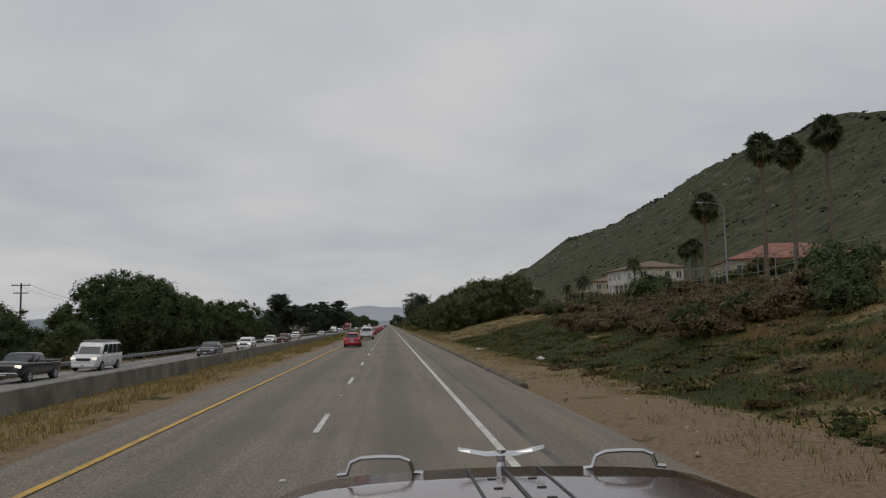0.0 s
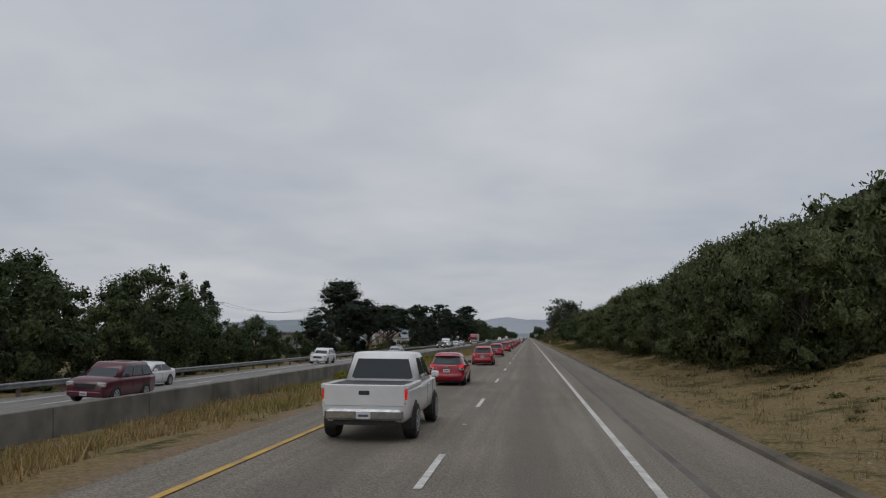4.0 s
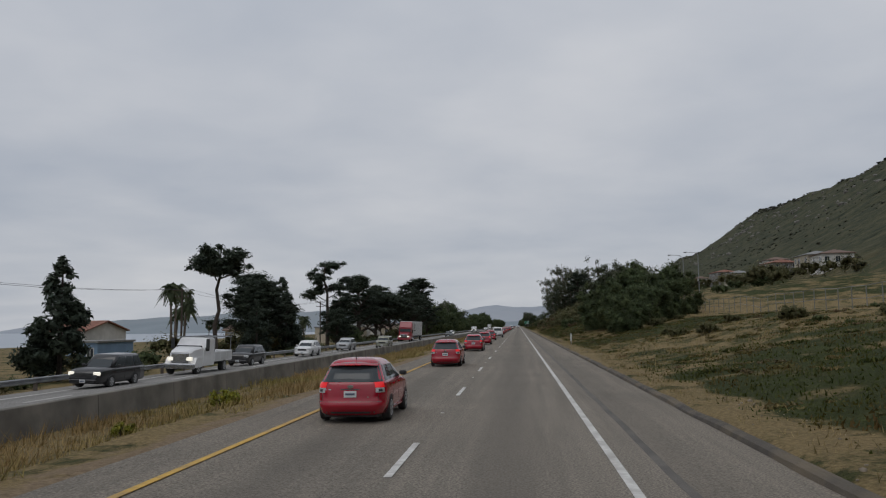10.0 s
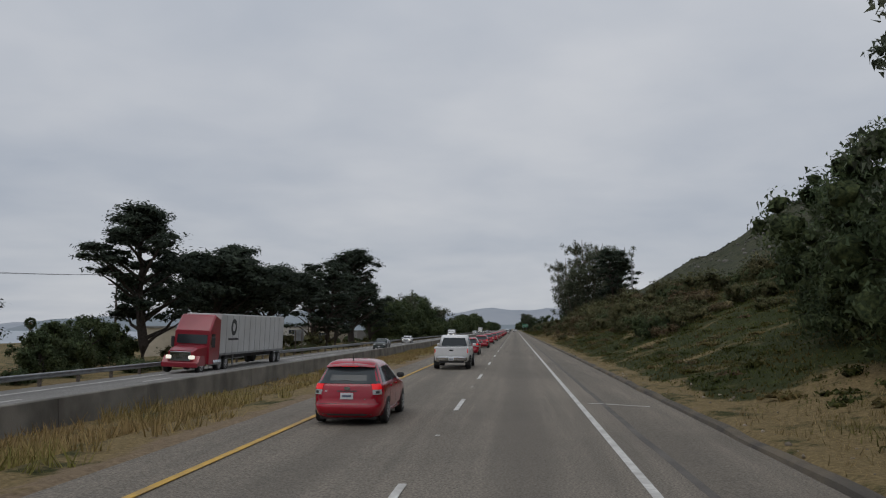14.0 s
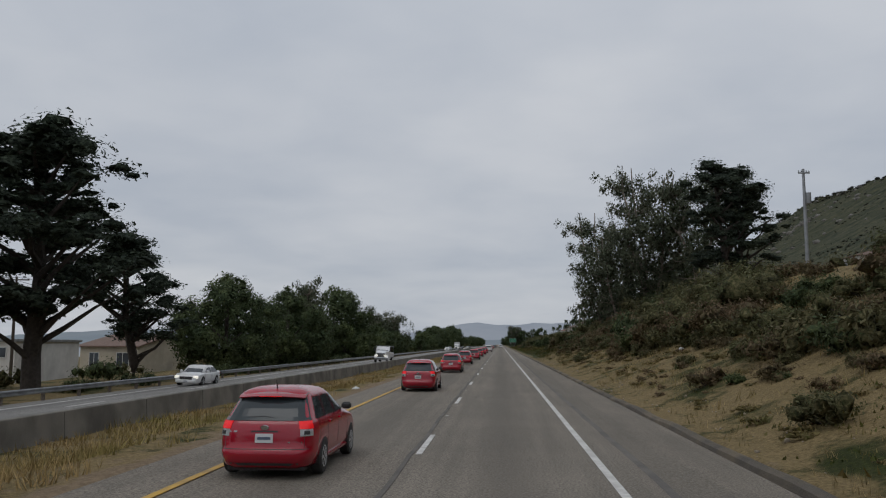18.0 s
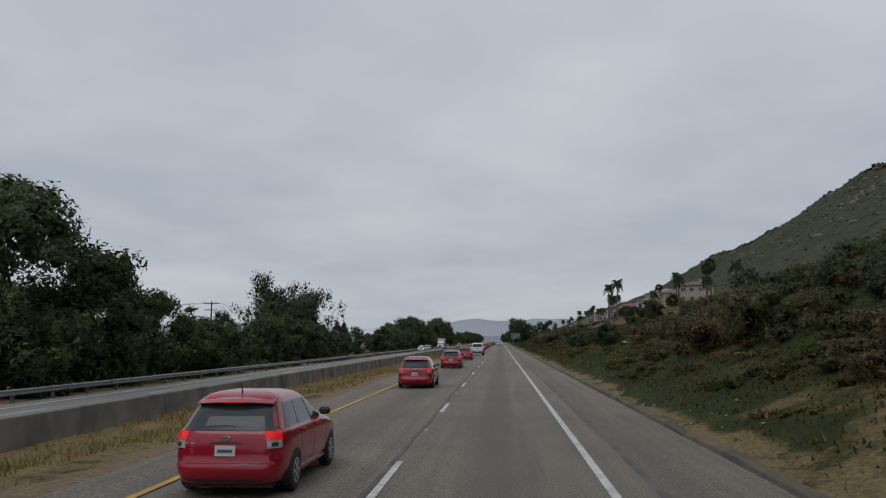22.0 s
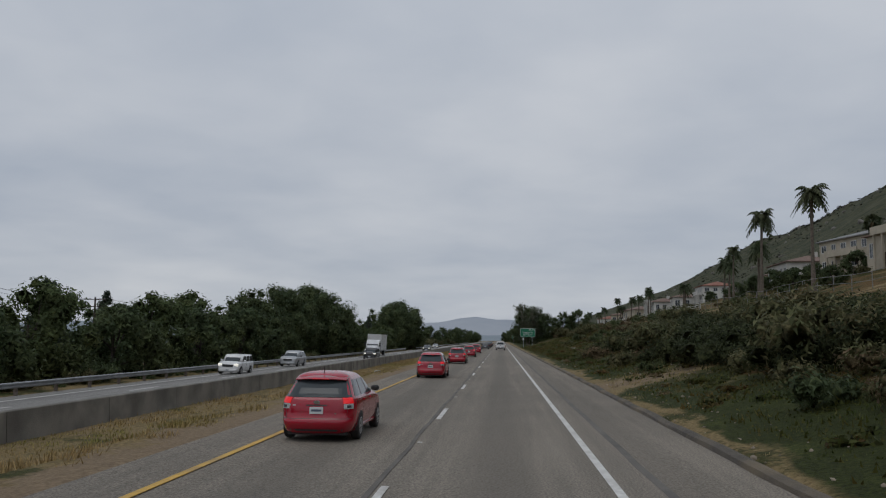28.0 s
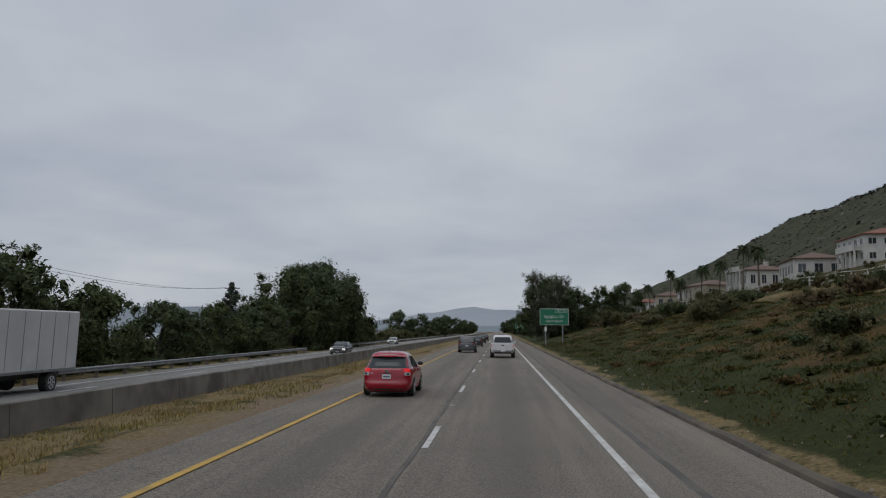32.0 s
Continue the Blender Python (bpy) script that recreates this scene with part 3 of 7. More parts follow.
joint_mesh = Shape().loft([[(0.165, -0.012, -0.86), (0.165, 0.012, -0.86), (0.14, 0.012, -0.86), (0.14, -0.012, -0.86)], [(0.106, -0.012, 0.1), (0.106, 0.012, 0.1), (0.085, 0.012, 0.1), (0.085, -0.012, 0.1)]])
joint = joint_mesh.put("joint", JOINT, wall)
for k in range(170):
    ob = joint if k == 0 else new("joint", joint.data)
    ob.parent = wall
    ob.location = (WALL_X, -40 + 6.1 * k, 0)

berm = strip("asphalt_berm", "low asphalt berm along the shoulder's edge", BERM,
             [(EDGE_R - 0.02, -0.15), (EDGE_R + 0.36, -0.15), (EDGE_R + 0.3, 0.05), (EDGE_R + 0.16, 0.075), (EDGE_R + 0.05, 0.03)], y0=30, y1=1150, step=0.7, category="kerb", wobble=0.08)

RAIL_PROFILE = [(0.0, -0.155), (0.03, -0.13), (0.085, -0.11), (0.085, -0.06), (0.02, -0.03), (0.02, 0.03), (0.085, 0.06), (0.085, 0.11), (0.03, 0.13), (0.0, 0.155), (-0.02, 0.13), (-0.02, -0.13)]


def guard_rail(y0, y1, label):
    root = tagged(new("guard_rail"), label, "guard rail", group="guard rails beside the oncoming road")
    root.location = (RAIL_X, y0, far_z(RAIL_X))
    s = Shape().loft([[(x, y, 0.56 + z) for x, z in RAIL_PROFILE] for y in np.linspace(0, y1 - y0, max(2, int((y1 - y0) / 4)))])
    s.put("rail", STEEL, root)
    post = None
    for k in range(int((y1 - y0) / 3.81) + 1):
        if post is None:
            post = Shape().box(-0.2, -0.03, -0.075, 0.075, -0.3, 0.74, 0.01).put("post", POST_WOOD, root)
            ob = post
        else:
            ob = new("post", post.data)
            ob.parent = root
        ob.location = (0, 3.81 * k, 0)
    return root


guard_rail(-60, 555, "long galvanised guard rail on timber posts")
guard_rail(548, 968, "galvanised guard rail on timber posts")
guard_rail(995, 1400, "galvanised guard rail on timber posts")

# ---- trees and shrubs ----
ICO = []


def ico_sphere():
    if not ICO:
        bm = bmesh.new()
        bmesh.ops.create_icosphere(bm, subdivisions=1, radius=1.0)
        v = np.array([p.co[:] for p in bm.verts])
        f = np.array([[q.index for q in t.verts] for t in bm.faces])
        bm.free()
        ICO.append((v, f))
    return ICO[0]


def set_normals(me, normals):
    me.attributes.new("custom_normal", "FLOAT_VECTOR", "POINT").data.foreach_set("vector", np.asarray(normals, np.float32).ravel())
    me.update()


def crown_mesh(name, clumps, leaves, size, mats, rng, droop=0.0, up=0.35, core=0.72, flat=0.0, spread=True):
    """A crown of separate leaf sprays on clumps [(x, y, z, rx, ry, rz), ...], with a solid core in each clump whose
    darkened colour paints the shade inside.
    """
    c = np.asarray(clumps, float)
    vol = c[:, 3] * c[:, 4] + c[:, 3] * c[:, 5]
    count = np.maximum(6, (leaves * vol / vol.sum()).astype(int))
    idx = np.repeat(np.arange(len(c)), count)
    n = len(idx)
    d = rng.normal(size=(n, 3))
    d /= np.linalg.norm(d, axis=1)[:, None]
    r = 0.58 + 0.56 * rng.random(n) ** 1.1
    p = c[idx, :3] + d * c[idx, 3:6] * r[:, None]
    nrm = d * 1.0 + rng.normal(size=(n, 3)) * 0.55
    nrm[:, 2] += up
    nrm /= np.linalg.norm(nrm, axis=1)[:, None]
    a = np.cross(nrm, rng.normal(size=(n, 3)))
    a[:, 2] = a[:, 2] * (1 - flat) - droop
    a /= np.linalg.norm(a, axis=1)[:, None]
    b = np.cross(nrm, a)
    b /= np.linalg.norm(b, axis=1)[:, None]
    s = size * (0.6 + 0.8 * rng.random(n))[:, None]
    w = s * 0.42
    tri = np.stack([p - a * s - b * w, p + b * w * 1.2 - a * s * 0.6, p + a * s], axis=1)
    # each spray faces out of its clump and is lit with the clump's rounding
    mid = c[:, :3].mean(axis=0)
    out = p - mid
    out /= np.linalg.norm(out, axis=1)[:, None] + 1e-6
    soft = d * 0.75 + (out * 0.5 if spread else 0) + rng.normal(size=(n, 3)) * 0.4
    soft /= np.linalg.norm(soft, axis=1)[:, None]
    turned = np.einsum("ij,ij->i", np.cross(tri[:, 1] - tri[:, 0], tri[:, 2] - tri[:, 0]), soft) < 0
    tri[turned] = tri[turned][:, ::-1]
    q = tri.reshape(-1, 3)
    quads = np.arange(3 * n).reshape(n, 3)
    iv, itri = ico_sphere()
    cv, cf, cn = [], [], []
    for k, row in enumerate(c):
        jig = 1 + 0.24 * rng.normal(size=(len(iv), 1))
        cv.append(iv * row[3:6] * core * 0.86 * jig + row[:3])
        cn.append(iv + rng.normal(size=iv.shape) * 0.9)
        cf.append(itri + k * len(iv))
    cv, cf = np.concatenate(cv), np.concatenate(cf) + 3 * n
    me = bpy.data.meshes.new(name)
    verts = np.concatenate([q, cv]).astype(np.float32)
    me.vertices.add(len(verts))
    me.vertices.foreach_set("co", verts.ravel())
    loops = np.concatenate([quads.ravel(), cf.ravel()]).astype(np.int32)
    me.loops.add(len(loops))
    me.loops.foreach_set("vertex_index", loops)
    me.polygons.add(n + len(cf))
    me.polygons.foreach_set("loop_start", (np.arange(n + len(cf)) * 3).astype(np.int32))
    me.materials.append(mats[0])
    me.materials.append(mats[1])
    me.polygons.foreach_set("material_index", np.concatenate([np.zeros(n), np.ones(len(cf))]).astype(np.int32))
    me.update(calc_edges=True)
    set_normals(me, np.concatenate([np.repeat(soft, 3, axis=0), *cn]))
    return me


def tree_root(name, label, category="tree", group=""):
    return tagged(new(name), label, category, group)


def add_mesh(name, me, root, label=""):
    ob = new(name, me)
    ob.parent = root
    if label:
        ob["label"] = label
    return ob


def bent(rng, p0, p1, n=5, wob=0.25):
    p0, p1 = np.array(p0, float), np.array(p1, float)
    out = []
    for k in range(n):
        u = k / (n - 1)
        out.append(tuple(p0 + (p1 - p0) * u + rng.normal(size=3) * wob * math.sin(math.pi * u) * np.array([1, 1, 0.5])))
    return out


def cypress_tree(seed, h, w, bare=0.25, lean=0.0, pads=34, leaves=12000, stems=1, shelf=False, label="dark wind-shaped cypress with flat spreading layers"):
    """Layered, flat-topped coastal cypress."""
    rng = np.random.default_rng(seed)
    root = tree_root("cypress_tree", label)
    limbs, trunk, clumps = Shape(), Shape(), []
    for st in range(stems):
        bx = 0 if stems == 1 else (st - (stems - 1) / 2) * w * 0.22
        topx = bx * 1.6 + lean
        path = bent(rng, (bx, rng.normal() * 0.4, -0.4), (topx, rng.normal() * 0.6, h * 0.86), 7, 0.35)
        trunk.tube(path, [h * 0.036 * (1 - 0.11 * i) for i in range(7)], 8)
        per = pads // stems
        for k in range(per):
            u = (k + 0.5) / per
            z = h * ((0.5 + 0.46 * u ** 0.7) if shelf else (bare + (0.97 - bare) * u ** 0.85))
            width = 0.5 * w * (0.55 + 0.45 * math.sin(math.pi * min(1, 0.25 + 0.6 * u))) * (0.45 + 0.65 * rng.random()) if shelf else 0.5 * w / (1.0 if stems == 1 else 1.35) * (0.62 + 0.5 * math.sin(math.pi * min(1, u * 0.9 + 0.18))) * (0.4 + 0.8 * rng.random())
            if u > 0.86:
                width *= 0.6
            ang = 2.4 * k + rng.normal() * 0.5
            ax = np.array(path[min(6, int(u * 6 + 0.5))])
            e = np.array([ax[0] + math.cos(ang) * width * 0.8, ax[1] + math.sin(ang) * width * 0.8, min(z, h * 0.95)])
            s0 = (ax[0] + (topx - bx) * 0, ax[1], max(0.8, z - width * 0.55))
            limbs.tube(bent(rng, s0, e, 4, 0.2), [0.055 * h * 0.25, 0.045 * h * 0.22, 0.03 * h * 0.2, 0.02], 5)
            pr = w * (0.07 + 0.05 * rng.random())
            heart = np.array([ax[0], ax[1], z - width * 0.12])
            for j in range(6):
                m = e + (heart - e) * (0.13 * j - 0.06) + rng.normal(size=3) * pr * np.array([0.55, 0.55, 0.22])
                q = pr * (0.55 + 0.6 * rng.random())
                clumps.append((*m, q * 1.25, q * 1.25, q * (0.42 + 0.2 * rng.random())))
    trunk.put("trunk", BARK, root)
    limbs.put("branch", BARK, root)
    add_mesh("crown", crown_mesh("crown", clumps, leaves, 0.19, CYPRESS, rng, up=0.6, flat=0.5, core=0.6), root)
    return root


def round_tree(seed, h, w, mats, leaves=8000, bare=0.06, label="dense dark green broadleaf tree", name="broadleaf_tree", droop=0.0, size=0.175, lumps=46, gaps=0.0, bark=None):
    """Broadleaf tree or tall hedge plant whose crown hangs near the ground, with an uneven outline."""
    rng = np.random.default_rng(seed)
    root = tree_root(name, label)
    trunk, limbs = Shape(), Shape()
    trunk.tube(bent(rng, (0, 0, -0.5), (rng.normal() * 0.3, rng.normal() * 0.3, h * 0.6), 5, 0.2), [h * 0.03, h * 0.026, h * 0.02, h * 0.015, h * 0.01], 7)
    clumps = []
    skew = rng.normal(size=2) * 0.08 * w
    for k in range(lumps):
        u = (k + rng.random()) / lumps
        z = bare + (1 - bare) * u
        prof = math.sin(math.pi * min(1.0, 0.16 + 0.84 * z) ** 1.25) ** 0.62
        rad = 0.5 * w * prof * (0.45 + 0.6 * rng.random())
        ang = rng.random() * 6.283
        q = w * (0.1 + 0.09 * rng.random()) * (1 - 0.25 * u)
        e = (math.cos(ang) * rad + skew[0] * u, math.sin(ang) * rad + skew[1] * u, max(q * 0.5, z * h * 0.93))
        clumps.append((*e, q, q, q * (0.8 + 0.3 * rng.random())))
        if k % 5 == 0:
            limbs.tube(bent(rng, (0, 0, e[2] * 0.5), e, 4, 0.15), [0.09, 0.07, 0.05, 0.02], 4)
    for k in range(int(lumps * 0.3)):
        ang, z = rng.random() * 6.283, 0.3 + 0.7 * rng.random()
        prof = math.sin(math.pi * min(1.0, 0.16 + 0.84 * z) ** 1.25) ** 0.62
        q = w * 0.055 * (0.6 + rng.random())
        clumps.append((math.cos(ang) * 0.55 * w * prof, math.sin(ang) * 0.55 * w * prof, z * h, q, q, q))
    trunk.put("trunk", bark or BARK, root)
    limbs.put("branch", bark or BARK, root)
    add_mesh("crown", crown_mesh("crown", clumps, leaves, size, mats, rng, droop=droop, core=0.66 - gaps), root)
    return root


def gum_tree(seed, h, w, leaves=6000, stems=3, mats=GUM, label="tall open gum tree with pale trunks", bare=0.3, spread=0.5, name="gum_tree"):
    """Tall eucalypt: leaning pale stems, forked limbs, loose hanging sprays with sky between."""
    rng = np.random.default_rng(seed)
    root = tree_root(name, label)
    trunk, limbs, clumps = Shape(), Shape(), []
    for st in range(stems):
        a0 = 6.283 * st / stems + rng.random()
        top = (math.cos(a0) * w * 0.3 * spread * 2, math.sin(a0) * w * 0.3 * spread * 2, h * (0.8 + 0.18 * rng.random()))
        path = bent(rng, (math.cos(a0) * 0.4, math.sin(a0) * 0.4, -0.5), top, 7, 0.6)
        trunk.tube(path, [h * 0.0145 * (1 - 0.13 * i) for i in range(7)], 7)
        for k in range(21):
            u = bare + (1 - bare) * (k + rng.random()) / 21
            base = np.array(path[min(6, int(u * 6))])
            ang = rng.random() * 6.283
            reach = w * (0.14 + 0.22 * rng.random()) * (1.1 - 0.5 * u)
            e = base + np.array([math.cos(ang) * reach, math.sin(ang) * reach, reach * (0.1 + 0.7 * rng.random())])
            e[2] = min(e[2], h)
            limbs.tube(bent(rng, base, e, 4, 0.2), [0.1, 0.07, 0.045, 0.015], 5)
            for j in range(6):
                q = w * (0.034 + 0.04 * rng.random())
                m = base + (e - base) * (0.35 + 0.17 * j) + rng.normal(size=3) * q * 0.9
                clumps.append((*m, q, q, q * 1.15))
    trunk.put("trunk", BARK_PALE, root)
    limbs.put("branch", BARK_PALE, root)
    add_mesh("crown", crown_mesh("crown", clumps, leaves, 0.17, mats, rng, droop=0.9, up=0.1, core=0.3), root)
    return root


def tall_pine(seed, h, w, flat=False, label="tall bare-stemmed pine with clustered top", leaves=3600):
    rng = np.random.default_rng(seed)
    root = tree_root("pine_tree", label)
    trunk, limbs, clumps = Shape(), Shape(), []
    path = bent(rng, (0, 0, -0.4), (rng.normal() * 0.4, 0, h * 0.95), 7, 0.25)
    trunk.tube(path, [h * 0.024 * (1 - 0.1 * i) for i in range(7)], 8)
    n = 16 if flat else 15
    for k in range(n):
        u = (k + 0.5) / n
        z = h * ((0.8 + 0.17 * u) if flat else (0.55 + 0.43 * u))
        ang = 2.4 * k + rng.normal() * 0.4
        reach = 0.5 * w * ((0.5 + 0.6 * rng.random()) if flat else (1.05 - 0.4 * u) * (0.35 + 0.9 * rng.random()))
        z += 0 if flat else h * 0.03 * rng.normal()
        base = np.array(path[min(6, int(z / h * 6))])
        base[2] = z - reach * 0.4
        e = np.array([base[0] + math.cos(ang) * reach, base[1] + math.sin(ang) * reach, z])
        limbs.tube(bent(rng, base, e, 4, 0.15), [0.1, 0.08, 0.05, 0.02], 5)
        q = w * (0.11 + 0.06 * rng.random())
        clumps.append((*e, q * 1.1, q * 1.1, q * 0.5))
        for j in range(3):
            clumps.append((*(e + rng.normal(size=3) * q * np.array([0.8, 0.8, 0.4])), q * 0.6, q * 0.6, q * 0.35))
        clumps.append((*(e * 0.75 + base * 0.25 + rng.normal(size=3) * 0.2), q * 0.8, q * 0.8, q * 0.4))
    trunk.put("trunk", BARK, root)
    limbs.put("branch", BARK, root)
    add_mesh("crown", crown_mesh("crown", clumps, leaves, 0.22, CYPRESS, rng, up=0.5), root)
    return root


def cone_tree(seed, h, w, leaves=3000, label="narrow dark conifer with a pointed tip", mats=CYPRESS):
    rng = np.random.default_rng(seed)
    root = tree_root("conifer_tree", label)
    trunk = Shape().tube([(0, 0, -0.3), (0, 0, h * 0.5), (0.05, 0, h)], [h * 0.022, h * 0.015, 0.02], 6)
    trunk.put("trunk", BARK, root)
    clumps = []
    for k in range(64):
        u = (k + rng.random()) / 64
        z = h * (0.07 + 0.92 * u)
        rad = 0.5 * w * (1 - u) ** 0.8 * (0.65 + 0.5 * rng.random())
        ang = rng.random() * 6.283
        q = w * (0.13 - 0.09 * u)
        clumps.append((math.cos(ang) * rad * 0.75, math.sin(ang) * rad * 0.75, z, q * 1.1, q * 1.1, q * 0.9))
    add_mesh("crown", crown_mesh("crown", clumps, leaves, 0.2, mats, rng, up=0.7), root)
    return root


def palm_tree(seed, h, feather=True, fronds=26, length=2.9, thin=1.0, label=""):
    """A palm: ringed trunk and a head of arching fronds, each with two rows of leaflets."""
    rng = np.random.default_rng(seed)
    root = tree_root("palm_tree", label or ("queen palm with an arching feathery head" if feather else "tall fan palm with a shaggy head"), "palm")
    lean = rng.normal(size=2) * 0.25
    path = [(lean[0] * u * u, lean[1] * u * u, -0.3 + (h + 0.3) * u) for u in np.linspace(0, 1, 9)]
    Shape().tube(path, [0.26 * thin * (1.25 - 0.5 * min(1, k / 4)) for k in range(9)], 8).put("trunk", PALM_BARK, root)
    vs, fs = [], []

    def quad(a, b, c, d):
        k = len(vs)
        vs.extend([a, b, c, d])
        fs.append((k, k + 1, k + 2, k + 3))

    top = np.array([lean[0], lean[1], h])
    for k in range(fronds):
        ang = 2.4 * k + rng.normal() * 0.2
        lift = (1.15 - 2.0 * (k / fronds)) if feather else (1.5 - 2.9 * (k / fronds))
        out = np.array([math.cos(ang), math.sin(ang), 0.0])
        side = np.array([-out[1], out[0], 0.0])
        ln = length * (0.8 + 0.35 * rng.random())
        prev = top
        if feather:
            for j in range(9):
                u = (j + 1) / 9
                p = top + out * ln * (u * (0.75 - 0.1 * lift)) + np.array([0, 0, 1.0]) * ln * (0.75 * lift * u + 0.25 * u - 0.95 * u * u)
                wd = ln * 0.17 * math.sin(math.pi * min(1, 0.15 + 0.85 * u) ** 0.9)
                dz = np.array([0, 0, -wd * 0.75])
                for sgn in (-1, 1):
                    tip = (p + prev) / 2 + side * sgn * wd + dz
                    quad(prev, p, tip + (p - prev) * 0.75, tip + (p - prev) * 0.1)
                prev = p
        else:
            stem = top + (out * math.cos(lift) + np.array([0, 0, math.sin(lift)])) * ln * 0.5
            quad(top - side * 0.03, top + side * 0.03, stem + side * 0.03, stem - side * 0.03)
            ax = out * math.cos(lift - 0.2) + np.array([0, 0, math.sin(lift - 0.2)])
            roll = rng.normal() * 0.9
            fan = side * math.cos(roll) + np.cross(ax, side) * math.sin(roll)
            for j in range(11):
                th = -1.5 + 3.0 * j / 10
                dr = ax * math.cos(th) + fan * math.sin(th)
                m = stem + dr * ln * 0.3
                e = stem + dr * ln * 0.55 + np.array([0, 0, -0.16 * ln * (0.5 + rng.random())])
                nrm = np.cross(dr, np.cross(ax, fan)) * 0.05 * ln
                quad(stem, m + nrm, e, m - nrm)
    mesh_object("fronds", vs, fs, PALM_LEAF[0], root)
    if not feather:
        sk = Shape().tube([top - np.array([0, 0, 1.6]), top - np.array([0, 0, 0.8]), top], [0.34, 0.5, 0.3], 9)
        sk.put("dry_skirt", SCRUB_BROWN[0], root, "skirt of dead brown fronds")
    else:
        Shape().tube([top - np.array([0, 0, 0.7]), top - np.array([0, 0, 0.1])], [0.17 * thin, 0.12 * thin], 8).put("crownshaft", PALM_LEAF[0], root)
    return root


def brush_mesh(seed, w, h, mats, leaves, size, lumps=9):
    """Foliage of one bush in a thicket, for joining."""
    rng = np.random.default_rng(seed)
    clumps = []
    for k in range(lumps):
        ang, rad = rng.random() * 6.283, 0.42 * w * math.sqrt(rng.random())
        q = w * (0.15 + 0.11 * rng.random())
        clumps.append((math.cos(ang) * rad, math.sin(ang) * rad, h * (0.25 + 0.5 * rng.random()) * (1 - 0.5 * rad / w), q, q, min(q, h * 0.4)))
    return crown_mesh("brush", clumps, leaves, size, mats, rng, core=0.6)


def shrub(seed, w, h, mats, leaves=900, label="low rounded hillside shrub", size=0.1):
    rng = np.random.default_rng(seed)
    ob_root = tree_root("shrub", label, "shrub")
    stems = Shape()
    clumps = []
    for k in range(14):
        ang, rad = rng.random() * 6.283, 0.42 * w * math.sqrt(rng.random())
        q = w * (0.14 + 0.1 * rng.random())
        z = h * (0.25 + 0.5 * rng.random()) * (1 - 0.5 * rad / w)
        clumps.append((math.cos(ang) * rad, math.sin(ang) * rad, z, q, q, min(q, h * 0.4)))
        stems.tube([(0, 0, -0.15), (math.cos(ang) * rad * 0.6, math.sin(ang) * rad * 0.6, z * 0.7), (math.cos(ang) * rad, math.sin(ang) * rad, z)], [0.05, 0.03, 0.01], 3)
    stems.put("stems", BARK, ob_root)
    add_mesh("foliage", crown_mesh("foliage", clumps, leaves, size, mats, rng, core=0.66), ob_root)
    return ob_root


USED = set()


def plant(ob, x, y, s=1.0, turn=None, sz=None, sink=0.1):
    """Sets a tree in its place; the first use moves the original, later ones copy it."""
    rng = np.random.default_rng(int(abs(x) * 131 + abs(y) * 17))
    a = rng.random() * 360 if turn is None else turn
    m = pose(x, y, gz(x, y) - sink, 0, 0, a) @ Matrix.Diagonal((s, s, sz or s, 1))
    if ob not in USED:
        USED.add(ob)
        ob.matrix_basis = m
        return ob
    o = copy_thing(ob, Matrix.Identity(4))
    o.matrix_basis = m
    return o


# seaside row: cypresses and pines beyond the guard rail
CYP = [cypress_tree(11, 13.2, 13.0), cypress_tree(12, 10.2, 13.5, bare=0.35, shelf=True, leaves=14000), cypress_tree(13, 15.4, 11.0, bare=0.3, lean=1.0),
       cypress_tree(14, 17.5, 14.5, bare=0.2, pads=44, leaves=15000, stems=2), cypress_tree(15, 18.5, 13.5, bare=0.28, pads=44, leaves=15000)]
CON = [cone_tree(31, 8.2, 6.0, 4800), cone_tree(32, 9.0, 6.2, 4800, label="dark young conifer with ragged sides")]
plant(CYP[0], -31.5, 251, 1.0, turn=20)
plant(CYP[1], -29, 262, 0.92)
plant(CON[1], -32.5, 266, 0.95)
plant(CYP[1], -30.5, 294, turn=100)
for k, x, y, s in ((2, -34.2, 450, 1.0), (1, -31, 462, 1.15), (2, -34.5, 477, 0.95), (1, -33, 488, 1.2), (3, -31.5, 512, 0.84),
                   (2, -32, 527, 0.9), (4, -31.5, 539, 1.08), (2, -30.5, 552, 0.85), (0, -31.5, 373, 0.74), (0, -34.5, 379, 0.85), (0, -31.5, 418, 0.64), (0, -30, 410, 0.5), (0, -34, 240, 0.5)):
    plant(CYP[k], x, y, s)
UMB = tall_pine(21, 11.8, 6.5, flat=True, label="tall umbrella pine with a flat dark top")
plant(UMB, -33.6, 362, 1.1)
PIN = tall_pine(22, 15.4, 9.0)
plant(PIN, -32.6, 414)
plant(CON[0], -27.6, 319)
plant(CON[1], -36, 199, 1.1)
plant(CON[1], -29.5, 232, 0.75)
plant(CON[1], -30, 366, 0.8)
plant(CON[1], -31.5, 382, 1.2)
plant(CON[1], -29.5, 377, 0.95)
plant(CON[1], -33, 967, 1.05)

